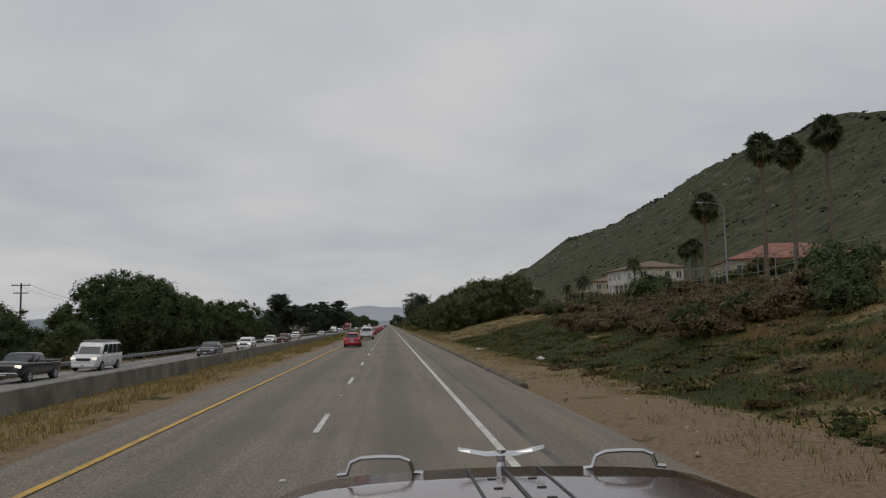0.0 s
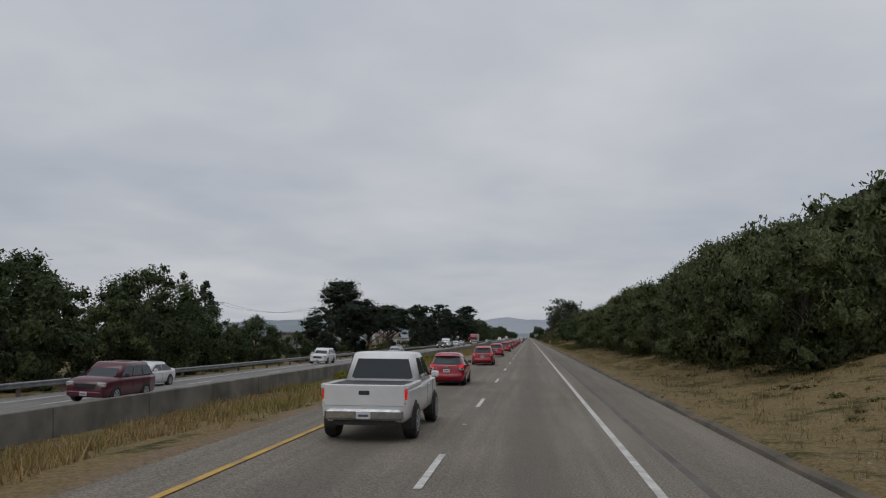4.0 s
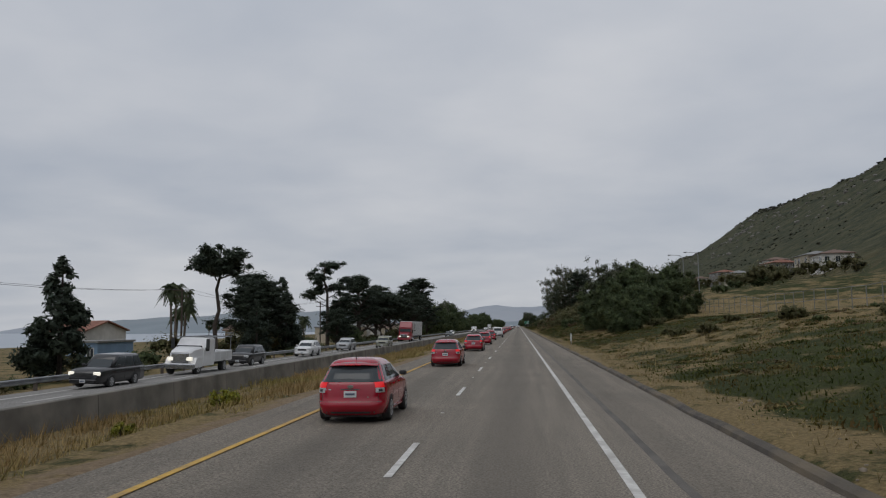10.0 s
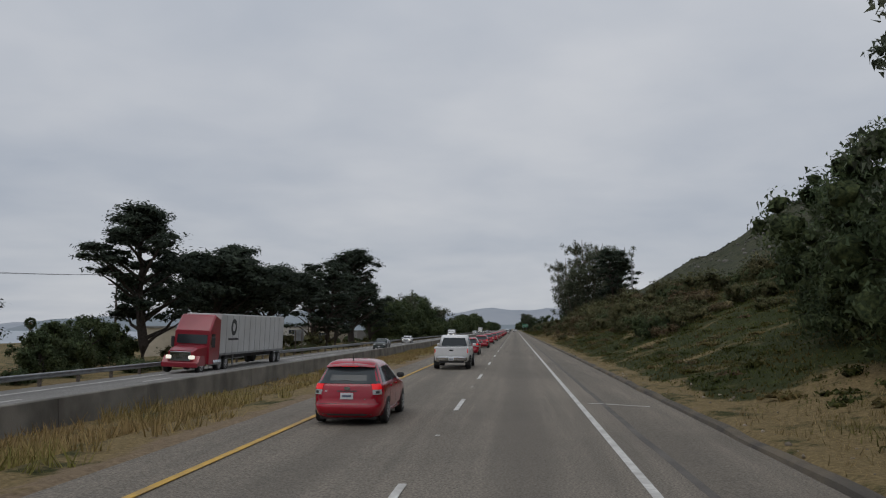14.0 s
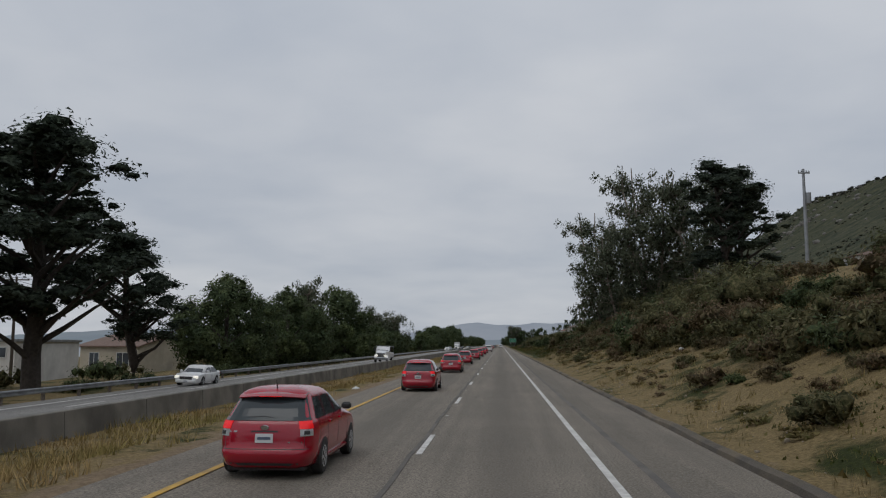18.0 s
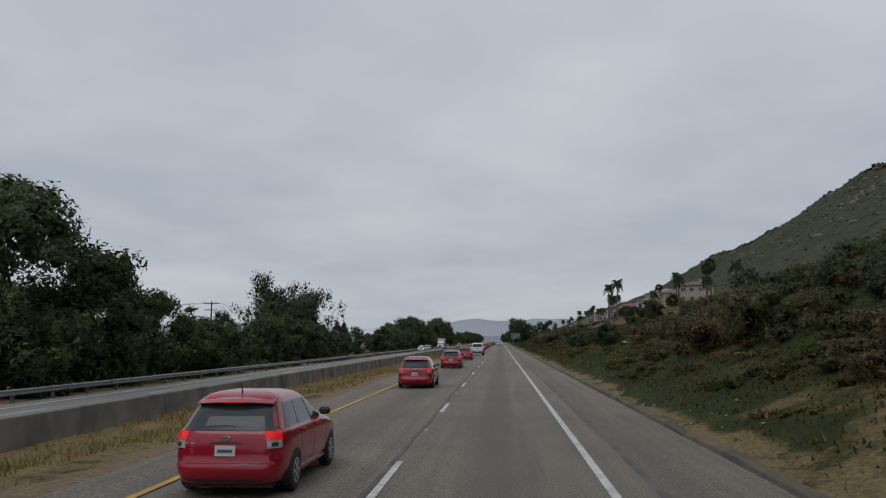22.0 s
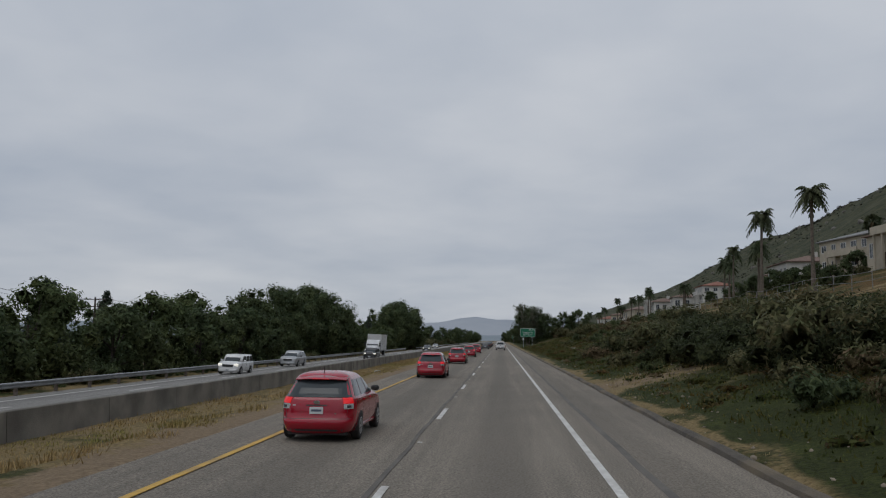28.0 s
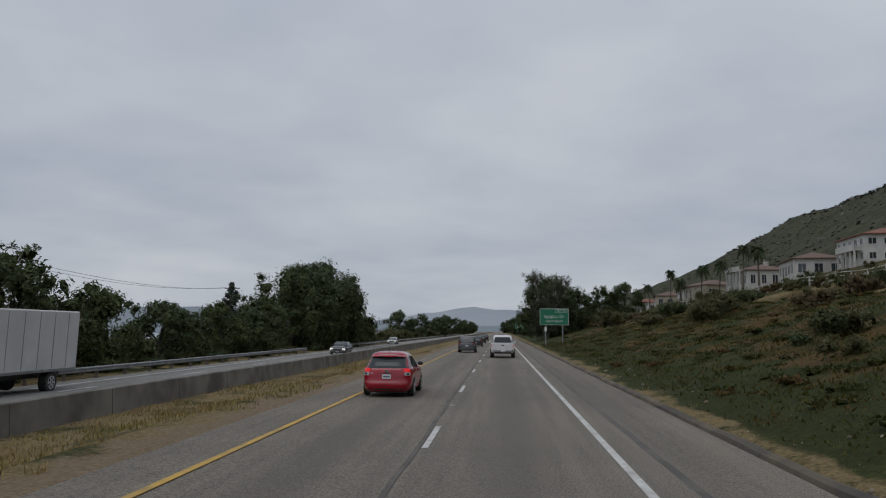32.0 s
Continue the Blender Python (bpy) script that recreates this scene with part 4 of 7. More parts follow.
# seaside hedge of broadleaf trees
RND = [round_tree(41, 8.5, 8.5, OAK), round_tree(42, 7.0, 8.0, LIGHT, label="mid-green broadleaf tree in a roadside belt"), round_tree(43, 9.5, 9.5, OAK, bare=0.1, gaps=0.1, leaves=13000), round_tree(44, 5.2, 6.5, OAK, label="low bushy dark green tree", leaves=5500),
       round_tree(45, 12.0, 15.0, OAK, leaves=26000, lumps=70, size=0.21, label="broad domed dark green tree", bare=0.04)]
rngp = np.random.default_rng(5)
for y in np.arange(-10, 224, 6.5):
    k = [0, 1, 0, 2, 1][int(rngp.integers(5))]
    hh = np.interp(y, [0, 50, 62, 80, 90, 98, 110, 118, 150, 172, 190, 205, 224], [0.85, 0.75, 0.55, 0.55, 0.8, 1.08, 1.08, 0.9, 0.88, 0.85, 0.6, 0.45, 0.35])
    plant(RND[k], -28.5 - 3.5 * rngp.random(), y + rngp.normal(), float(hh * (0.9 + 0.25 * rngp.random())))
for y in (95, 101, 107, 113):
    plant(RND[2], -29.5, y, 1.06)
for y in np.arange(0, 190, 17):
    plant(RND[1], -36 - 4 * rngp.random(), y, float(0.7 + 0.3 * rngp.random()))
GUMS = [gum_tree(51, 13.5, 9.0, leaves=7000, stems=2, label="open grey-green gum tree beside the road"), gum_tree(52, 21.0, 14.0, leaves=22000, stems=4, bare=0.13), gum_tree(53, 11.0, 12.0, leaves=12000, stems=4, bare=0.1, label="spreading grey-green tree with a ragged crown")]
for k, x, y, s in ((2, -29.5, 574, 1.18), (0, -31, 583, 1.15), (1, -28, 590, 0.9), (2, -29, 599, 1.2), (1, -29, 606, 1.0), (0, -31, 612, 1.25), (2, -33, 624, 1.1), (0, -33, 632, 1.1), (2, -31.5, 643, 1.55), (1, -28, 637, 1.0), (2, -29, 650, 1.1), (0, -30, 655, 0.9), (1, -29, 663, 1.1),
                   (3, -27.5, 670, 1.1), (3, -29, 678, 1.0), (0, -31, 686, 0.8), (3, -28, 694, 1.2), (1, -31, 703, 1.0), (0, -33, 712, 1.05)):
    plant((RND + GUMS)[k], x, y, s)
plant(GUMS[2], -31, 723, 1.18)
plant(RND[0], -30, 722, 1.0)
plant(RND[3], -28.5, 714, 1.3)
plant(GUMS[0], -30, 616, 1.2)
plant(GUMS[0], -36, 632, 1.1)
plant(GUMS[2], -34, 726, 1.15)
for k, x, y, s in ((0, -32, 725, 0.75), (3, -30, 735, 1.0), (3, -29, 745, 0.9), (0, -34, 790, 0.8), (3, -29, 800, 1.0), (1, -30, 808, 1.0), (3, -28.5, 817, 1.15), (1, -30, 826, 1.0), (3, -28.5, 834, 1.2), (1, -32, 842, 1.15), (3, -29, 850, 1.3),
                   (0, -31, 860, 1.1), (4, -33, 878, 0.92), (4, -32, 892, 1.0), (2, -31, 905, 1.1), (0, -29, 914, 0.95), (1, -29, 923, 0.9), (3, -28.5, 935, 1.1), (3, -30, 943, 1.0), (1, -29, 952, 0.85), (3, -28, 960, 1.1), (1, -30, 972, 0.95), (4, -31, 990, 1.08), (4, -30, 1004, 1.2),
                   (2, -30, 1018, 1.1), (0, -31, 1030, 1.1), (3, -29, 1040, 1.2), (2, -30, 1120, 1.0), (0, -29, 1180, 1.1), (2, -28, 1300, 1.2), (0, -33, 1320, 1.2)):
    plant(RND[k], x, y, s)
for x, y, s in ((-46, 838, 1.2), (-49, 842, 1.3), (-52, 836, 1.15), (-50, 858, 1.25), (-44, 815, 1.0)):
    plant(CON[0], x, y, s)

# landward side: pepper trees on the bank, gums and cypress on the cut
PEP = [round_tree(61, 8.0, 9.0, PEPPER, leaves=15000, droop=0.9, name="pepper_tree", label="dense weeping pepper tree on the bank", size=0.12, lumps=64), round_tree(62, 6.5, 8.0, PEPPER, leaves=8000, droop=0.9, name="pepper_tree", label="dense weeping pepper tree on the bank", size=0.15),
       round_tree(63, 6.5, 8.0, PEPPER, leaves=6500, droop=0.9, name="pepper_tree", label="dense weeping pepper tree on the bank", size=0.15)]
for y in np.arange(148, 277, 7.2):
    plant(PEP[0], 13.6 + 1.2 * rngp.random(), y + rngp.normal() * 0.8, float(0.72 + 0.2 * rngp.random()))
    plant(PEP[2], 19.5 + 1.5 * rngp.random(), y + 2, float(1.1 + 0.25 * rngp.random()))
    if int(y) % 2 == 0:
        plant(PEP[2], 26 + 2 * rngp.random(), y + 4, float(1.15 + 0.2 * rngp.random()))
DARK = [round_tree(64, 8.0, 9.0, OAK, leaves=13000, droop=0.4, label="dense dark green tree on the bank", size=0.13, lumps=64), round_tree(65, 6.5, 8.0, OAK, leaves=9000, droop=0.4, label="dense dark green tree on the bank", size=0.13)]
for k, x, y, s in ((0, 16, 400, 1.0), (1, 17, 393, 0.85), (0, 20, 395, 0.9), (1, 20, 380, 0.75), (1, 18.5, 385, 0.9), (0, 22, 404, 0.95), (0, 25, 392, 0.95), (1, 16, 409, 0.8), (0, 18, 412, 1.05), (1, 22, 384, 0.9), (0, 21, 403, 1.15), (1, 16, 374.5, 0.75), (0, 19, 391, 1.05)):
    plant(DARK[k], x, y, s)
for x, y, s in ((19, 268, 1.1), (21.5, 276, 1.12), (23, 284, 1.05)):
    plant(PEP[1], x, y, s)
plant(GUMS[0], 17, 399, 0.92)
plant(GUMS[2], 23, 398, 0.75)
for k, x, y, s in ((1, 21.5, 590, 1.0), (1, 17.2, 604, 0.9), (0, 26, 583, 1.35), (0, 17, 590, 1.05)):
    plant(GUMS[k], x, y, s)
for k, x, y, s in ((3, 19.5, 597, 0.6), (3, 16.8, 608, 0.6), (0, 26, 594, 0.7), (3, 20, 613, 0.7), (2, 28, 612, 0.7)):
    plant(RND[k], x, y, s)
plant(CYP[3], 25.5, 567, 0.77)
plant(GUMS[1], 11, 1030, 0.72)
plant(RND[2], 12.5, 1034, 1.35)
plant(GUMS[1], 14, 1036, 0.6)
plant(RND[0], 18, 1042, 1.0)
plant(CYP[1], -38, 756, 0.5)
plant(CON[1], -45, 778, 0.6)
for x, y, s in ((-36, 748, 0.7), (-40, 770, 0.8), (-38, 785, 0.7), (-34, 738, 0.8), (-44, 795, 0.9)):
    plant(RND[3], x, y, s)
plant(RND[0], 24, 1050, 1.0)
for k, x, y, s in ((2, 13, 1090, 1.0), (0, 12, 1130, 1.0), (2, 14, 1190, 1.0), (0, 12, 1260, 1.1), (2, 13, 1340, 1.2), (0, 13, 1430, 1.2), (2, 14, 1540, 1.3), (2, -26, 1230, 0.95), (0, -27, 1270, 1.0), (2, -27, 1400, 1.2), (0, -27, 1480, 1.2), (2, -28, 1560, 1.3), (4, 10, 1650, 1.0), (4, -29, 1700, 1.0)):
    plant(RND[k], x, y, s)
plant(RND[2], 30, 1052, 0.9)

# ---- vehicles ----
def paint(name, c, rough=0.3, metal=0.0):
    return material(name, c, rough, tuple(v * 0.9 for v in c), 1.5, tuple(v * 0.8 for v in c), 0.6, metal=metal, coat=0.5)


RED = paint("red_car_paint", (0.37, 0.005, 0.022), 0.2)
WHITE = paint("white_car_paint", (0.8, 0.8, 0.8))
BLACK = paint("black_car_paint", (0.018, 0.018, 0.02))
GREY = paint("grey_car_paint", (0.09, 0.095, 0.1), metal=0.3)
SILVER = paint("silver_car_paint", (0.42, 0.43, 0.44), metal=0.5)
MAROON = paint("maroon_car_paint", (0.11, 0.018, 0.032))
KHAKI = paint("grey_green_car_paint", (0.25, 0.25, 0.19), metal=0.3)
DKGREEN = paint("dark_green_car_paint", (0.035, 0.05, 0.045), metal=0.2)
SEMI_RED = paint("red_lorry_paint", (0.3, 0.02, 0.035))
GLASS_DARK = material("tinted_window_glass", (0.03, 0.038, 0.042), 0.08, spec=0.45)
RUBBER = material("tyre_rubber", (0.022, 0.022, 0.022), 0.85, (0.035, 0.034, 0.032), 10)
ALLOY = material("wheel_alloy", (0.55, 0.56, 0.57), 0.35, (0.4, 0.4, 0.4), 12, metal=0.35)
TRIM = material("black_plastic_trim", (0.025, 0.025, 0.026), 0.6, (0.04, 0.04, 0.04), 15)
CHROME = material("chrome", (0.6, 0.61, 0.62), 0.15, (0.45, 0.46, 0.47), 6, metal=1.0)
TAIL = material("tail_lamp_red", (0.45, 0.02, 0.02), 0.2, spec=0.7)
BRAKE = material("lit_brake_lamp", (0.75, 0.012, 0.016), 0.2, emit=0.3)
LENS = material("clear_lamp_lens", (0.55, 0.56, 0.56), 0.15, (0.35, 0.36, 0.36), 15, spec=0.8)
LIT = material("lit_headlamp", (1.0, 0.95, 0.82), 0.3, emit=0.6)
PLATE = material("number_plate_white", (0.62, 0.63, 0.64), 0.5)
PLATE_BAR = material("plate_bars", (0.08, 0.1, 0.15), 0.6)
BOX_WHITE = material("white_box_panel", (0.62, 0.62, 0.62), 0.5, (0.55, 0.55, 0.54), 0.8, (0.48, 0.47, 0.46), 0.3)


def lathe(profile, axis_x=0.0, sides=18):
    """Rings about the x axis from [(x, r), ...]."""
    return [[(axis_x + x, r * math.cos(6.28318 * k / sides), r * math.sin(6.28318 * k / sides)) for k in range(sides)] for x, r in profile]


def wheel(parent, x, y, r, w=0.2, out=1):
    tyre = Shape().loft(lathe([(-w / 2, r * 0.62), (-w / 2, r * 0.93), (-w * 0.36, r), (w * 0.36, r), (w / 2, r * 0.93), (w / 2, r * 0.62)])).put("tyre", RUBBER, None)
    hub = new("wheel")
    hub.parent = parent
    hub.location = (x, y, r)
    tyre.parent = hub
    s = Shape()
    s.loft(lathe([(out * w * 0.505, r * 0.63), (out * w * 0.53, r * 0.6), (out * w * 0.48, r * 0.52), (out * w * 0.4, 0.02)]), False)
    for k in range(6):
        a = 6.28318 * k / 6
        c, sn = math.cos(a), math.sin(a)
        for v in (1,):
            s.quad((out * w * 0.53, c * r * 0.1 - sn * r * 0.08, sn * r * 0.1 + c * r * 0.08), (out * w * 0.53, c * r * 0.1 + sn * r * 0.08, sn * r * 0.1 - c * r * 0.08),
                   (out * w * 0.51, c * r * 0.58 + sn * r * 0.1, sn * r * 0.58 - c * r * 0.1), (out * w * 0.51, c * r * 0.58 - sn * r * 0.1, sn * r * 0.58 + c * r * 0.1))
    s.put("rim", ALLOY, hub)
    return hub


def ring_body(y, hw, z0, z1, crown=0.04):
    half = [(-hw * 0.86, z0), (-hw * 0.97, z0 + 0.1), (-hw, z0 + (z1 - z0) * 0.5), (-hw * 0.985, z1 - 0.13), (-hw * 0.94, z1 - 0.03), (-hw * 0.6, z1 + crown * 0.7), (-hw * 0.2, z1 + crown)]
    return [(x, y, z) for x, z in half] + [(-x, y, z) for x, z in reversed(half)]


def panel(corners, offset=0.006, inset=(0.06, 0.06, 0.06, 0.06), thick=0.008):
    """A pane laid on the quad bl, br, tr, tl: inset left, right, bottom, top as shares, set proud."""
    bl, br, tr, tl = [Vector(c) for c in corners]
    li, ri, bi, ti = inset

    def at(u, v):
        return bl * (1 - u) * (1 - v) + br * u * (1 - v) + tr * u * v + tl * (1 - u) * v

    n = (br - bl).cross(tl - bl).normalized()
    uv = [(li, bi + 0.06), (li + 0.05, bi), (1 - ri - 0.05, bi), (1 - ri, bi + 0.06), (1 - ri, 1 - ti - 0.08), (1 - ri - 0.05, 1 - ti), (li + 0.05, 1 - ti), (li, 1 - ti - 0.08)]
    lo, hi = [at(u, v) - n * thick for u, v in uv], [at(u, v) + n * offset for u, v in uv]
    return Shape().loft([lo, hi])


def vehicle(name, label, mat, L, W, H, belt, hood_z, tail_z, cab, r=0.33, wb=None, clear=0.22, lit=False, brake=False, roof_in=0.78, doors=2, bed=None, category="car", rack=False, tyre_w=0.2):
    """A road vehicle facing +y. cab: y of the rear base, front base, rear top and front top of the glasshouse."""
    root = tagged(new(name), label, category, "vehicles on the highway")
    hw, wb = W / 2, wb or L * 0.6
    yb0, yf0, yb1, yf1 = cab
    e = L / 2
    nose = 0.0 if bed else 1.0
    st = [(-e, hw * (0.84 - 0.14 * nose), clear + 0.2, tail_z - 0.3, 0.01), (-e + 0.04, hw * (0.94 - 0.12 * nose), clear + 0.08, tail_z - 0.13, 0.02), (-e + 0.12, hw * (0.965 - 0.06 * nose), clear + 0.03, tail_z - 0.04, 0.02), (-e + 0.26, hw * (0.985 - 0.025 * nose), clear, tail_z, 0.02),
          (min(yb0, -e + 0.6), hw, clear, max(tail_z, belt - 0.08) if not bed else tail_z, 0.02), (max(yb0, -e + 0.62), hw, clear, belt if not bed else tail_z, 0.02),
          (yf0 - 0.25, hw, clear, belt, 0.02), (yf0 + 0.05, hw, clear, belt - 0.02, 0.04), (yf0 + (e - yf0) * 0.55, hw * 0.99, clear, (belt + hood_z) / 2 + 0.02, 0.05),
          (e - 0.28, hw * 0.95, clear, hood_z, 0.04), (e - 0.08, hw * 0.88, clear + 0.02, hood_z - 0.12, 0.03), (e, hw * 0.78, clear + 0.14, hood_z - 0.3, 0.01)]
    Shape().loft([ring_body(*q) for q in st]).put("body", mat, root, smooth=True)
    hb, ht = hw * 0.95, hw * roof_in

    def ring(y0, y1, w, z, c=0.12):
        c = min(c * 1.5, (y1 - y0) * 0.4)
        cs = [(1 - math.cos(a), 1 - math.sin(a)) for a in np.radians((0, 30, 60, 90))]
        q = [(-w + c * u, y0 + c * v) for u, v in cs]
        q += [(w - c * u, y0 + c * v) for u, v in reversed(cs)]
        q += [(w - c * u, y1 - c * v) for u, v in cs]
        q += [(-w + c * u, y1 - c * v) for u, v in reversed(cs)]
        return [(x, y, z) for x, y in q]

    Shape().loft([ring(yb0, yf0, hb, belt - 0.06), ring(yb1, yf1, ht, H - 0.07), ring(yb1 + 0.04, yf1 - 0.04, ht - 0.03, H - 0.04), ring(yb1 + 0.1, yf1 - 0.1, ht - 0.09, H - 0.018), ring(yb1 + 0.25, yf1 - 0.25, ht - 0.22, H - 0.004), ring(yb1 + 0.5, yf1 - 0.5, ht - 0.4, H)]).put("roof", mat, root, smooth=True)
    zb, zt = belt - 0.02, H - 0.1
    c = 0.17
    panel([(hb - c, yf0, zb), (-hb + c, yf0, zb), (-ht + c, yf1, zt), (ht - c, yf1, zt)], inset=(0.02, 0.02, 0.05, 0.03)).put("windscreen", GLASS_DARK, root)
    panel([(-hb + c, yb0, zb), (hb - c, yb0, zb), (ht - c, yb1, zt), (-ht + c, yb1, zt)], inset=(0.0, 0.0, 0.06, 0.04)).put("rear_window", GLASS_DARK, root)
    for sd in (-1, 1):
        for k in range(doors):
            u0, u1 = k / doors, (k + 1) / doors
            a0, a1 = yb0 + 0.1 + (yf0 - yb0 - 0.2) * u0, yb0 + 0.1 + (yf0 - yb0 - 0.2) * u1
            b0, b1 = yb1 + 0.1 + (yf1 - yb1 - 0.2) * u0, yb1 + 0.1 + (yf1 - yb1 - 0.2) * u1
            q = [(sd * hb, a0, zb), (sd * hb, a1, zb), (sd * ht, b1, zt), (sd * ht, b0, zt)]
            if sd < 0:
                q = [q[1], q[0], q[3], q[2]]
            panel(q, inset=(0.05, 0.05, 0.08, 0.06)).put("side_window", GLASS_DARK, root)
            ym = a0 + 0.18
            Shape().box(sd * hw * 0.985 - 0.018, sd * hw * 0.985 + 0.03 * sd + 0.018 * (sd < 0), ym, ym + 0.2, belt - 0.2, belt - 0.16, 0.008).put("door_handle", mat, root)
            Shape().box(sd * hw - 0.004, sd * hw + 0.004, a1 - 0.006, a1 + 0.006, clear + 0.2, belt - 0.1).put("door_gap", TRIM, root)
        xm = sd * (hw + 0.09)
        Shape().box(xm - 0.1, xm + 0.1, yf0 - 0.45, yf0 - 0.33, belt - 0.02, belt + 0.15, 0.03).put("mirror", TRIM if mat is not WHITE else mat, root)
        for y in (-wb / 2, wb / 2):
            pts = [(sd * (hw + 0.003), y + math.cos(a) * r * 1.17, r + math.sin(a) * r * 1.17) for a in np.linspace(-0.35, math.pi + 0.35, 15)]
            Shape().add(pts + [(p[0] - sd * 0.25, p[1], p[2]) for p in pts], [tuple(range(15)), tuple(range(29, 14, -1))] + [(i, i + 1, i + 16, i + 15) for i in range(14)]).put("wheel_arch", TRIM, root)
            wheel(root, sd * (hw - 0.09), y, r, tyre_w + 0.04, sd)
        lz = hood_z - 0.2
        Shape().box(sd * hw * 0.74 - 0.17, sd * hw * 0.74 + 0.17, e - 0.22, e - 0.035, lz - 0.09, lz + 0.1, 0.03).put("headlamp", LIT if lit else LENS, root)
        tz = tail_z - 0.2
        Shape().box(sd * hw * (0.86 - 0.03 * nose) - 0.085, sd * hw * (0.86 - 0.03 * nose) + 0.085, -e + 0.015 + 0.045 * nose, -e + 0.2, tz - 0.1, tz + 0.15, 0.035).put("tail_lamp", BRAKE if brake else TAIL, root)
        Shape().box(sd * hw * (0.85 - 0.03 * nose) - 0.08, sd * hw * (0.85 - 0.03 * nose) + 0.08, -e + 0.015 + 0.045 * nose, -e + 0.2, tz - 0.2, tz - 0.104, 0.025).put("reverse_lamp", LENS, root)
    Shape().box(-hw * (0.88 - 0.06 * nose), hw * (0.88 - 0.06 * nose), -e - 0.06 + 0.03 * nose, -e + 0.15, clear + (0.06 if bed else -0.02), clear + 0.3, 0.05).put("rear_bumper", mat if not bed else CHROME, root)
    Shape().box(-hw * 0.82, hw * 0.82, e - 0.13, e + 0.05, clear + 0.04, clear + 0.26, 0.05).put("front_bumper", mat if not bed else CHROME, root)
    Shape().box(-hw * 0.5, hw * 0.5, e - 0.12, e + 0.02, hood_z - 0.36, hood_z - 0.16, 0.02).put("grille", TRIM, root)
    Shape().box(-hw * 0.7, hw * 0.7, -e + 0.05, -e + 0.3, clear - 0.05, clear + 0.07).put("underside", TRIM, root)
    for y, s, z in ((-e - 0.012, -1, tail_z - 0.42 if not bed else clear + 0.17), (e + 0.055, 1, clear + 0.16)):
        if s < 0 and bed:
            y = -e - 0.066
        p = Shape().box(-0.155, 0.155, y - 0.012, y + 0.012, z - 0.08, z + 0.08, 0.006).put("number_plate", PLATE, root)
        Shape().box(-0.11, 0.11, y + s * 0.014 - 0.002, y + s * 0.014 + 0.002, z - 0.03, z + 0.02).put("plate_bar", PLATE_BAR, p)
    if bed:
        Shape().box(-hw * 0.86, hw * 0.86, -e + 0.1, yb0 - 0.1, tail_z - 0.02, tail_z + 0.028).put("bed_liner", TRIM, root)
        for sd in (-1, 1):
            Shape().box(sd * hw * 0.93 - 0.06, sd * hw * 0.93 + 0.06, -e + 0.05, yb0 - 0.05, tail_z - 0.05, tail_z + 0.06, 0.02).put("bed_rail", mat, root)
        Shape().box(-hw * 0.9, hw * 0.9, -e - 0.015, -e + 0.06, clear + 0.36, tail_z + 0.05, 0.02).put("tailgate", mat, root)
        Shape().box(-0.12, 0.12, -e - 0.03, -e - 0.01, tail_z - 0.17, tail_z - 0.08, 0.01).put("tailgate_handle", TRIM, root)
    if rack:
        for sd in (-1, 1):
            Shape().tube([(sd * ht * 0.8, yb1 + 0.2, H + 0.12), (sd * ht * 0.8, yf1 - 0.2, H + 0.12)], 0.03, 6).put("rack_bar", STEEL, root)
        for k in range(5):
            y = yb1 + 0.3 + (yf1 - yb1 - 0.6) * k / 4
            Shape().box(-ht * 0.82, ht * 0.82, y - 0.03, y + 0.03, H - 0.02, H + 0.14).put("rack_cross_bar", STEEL, root)
    return root


# the compact hatchback's skin, level by level: height, rear y, front y, half width
HATCH = np.array([(0.17, -1.98, 2.00, 0.74), (0.24, -2.10, 2.09, 0.82), (0.40, -2.175, 2.17, 0.866), (0.50, -2.165, 2.17, 0.876), (0.53, -2.125, 2.16, 0.88),
                  (0.66, -2.12, 2.12, 0.888), (0.76, -2.11, 2.02, 0.886), (0.86, -2.09, 1.75, 0.874), (0.93, -2.06, 1.35, 0.854), (0.985, -2.03, 1.05, 0.83),
                  (1.02, -1.995, 0.96, 0.80), (1.20, -1.83, 0.58, 0.725), (1.36, -1.66, 0.22, 0.655), (1.44, -1.60, -0.02, 0.61), (1.49, -1.50, -0.20, 0.55),
                  (1.53, -1.30, -0.45, 0.42), (1.55, -1.00, -0.75, 0.2)])
CORNER = 7.0


def hatch_at(z):
    yr, yf, hw = (float(np.interp(z, HATCH[:, 0], HATCH[:, k])) for k in (1, 2, 3))
    return (yr + yf) / 2, (yf - yr) / 2, hw


def hatch_round(a, z):
    """A place on the skin at height z, a degrees round from the middle of the tail."""
    yc, hy, hw = hatch_at(z)
    sn, cs = math.sin(radians(a)), math.cos(radians(a))
    return (hw * math.copysign(abs(sn) ** (2 / CORNER), sn), yc - hy * math.copysign(abs(cs) ** (2 / CORNER), cs), z)


def hatch_end(x, z, end=-1):
    yc, hy, hw = hatch_at(z)
    return (x, yc + end * hy * (1 - min(1.0, abs(x) / hw) ** CORNER) ** (1 / CORNER), z)


def hatch_side(y, z, sd):
    yc, hy, hw = hatch_at(z)
    return (sd * hw * (1 - min(1.0, abs(y - yc) / hy) ** CORNER) ** (1 / CORNER), y, z)


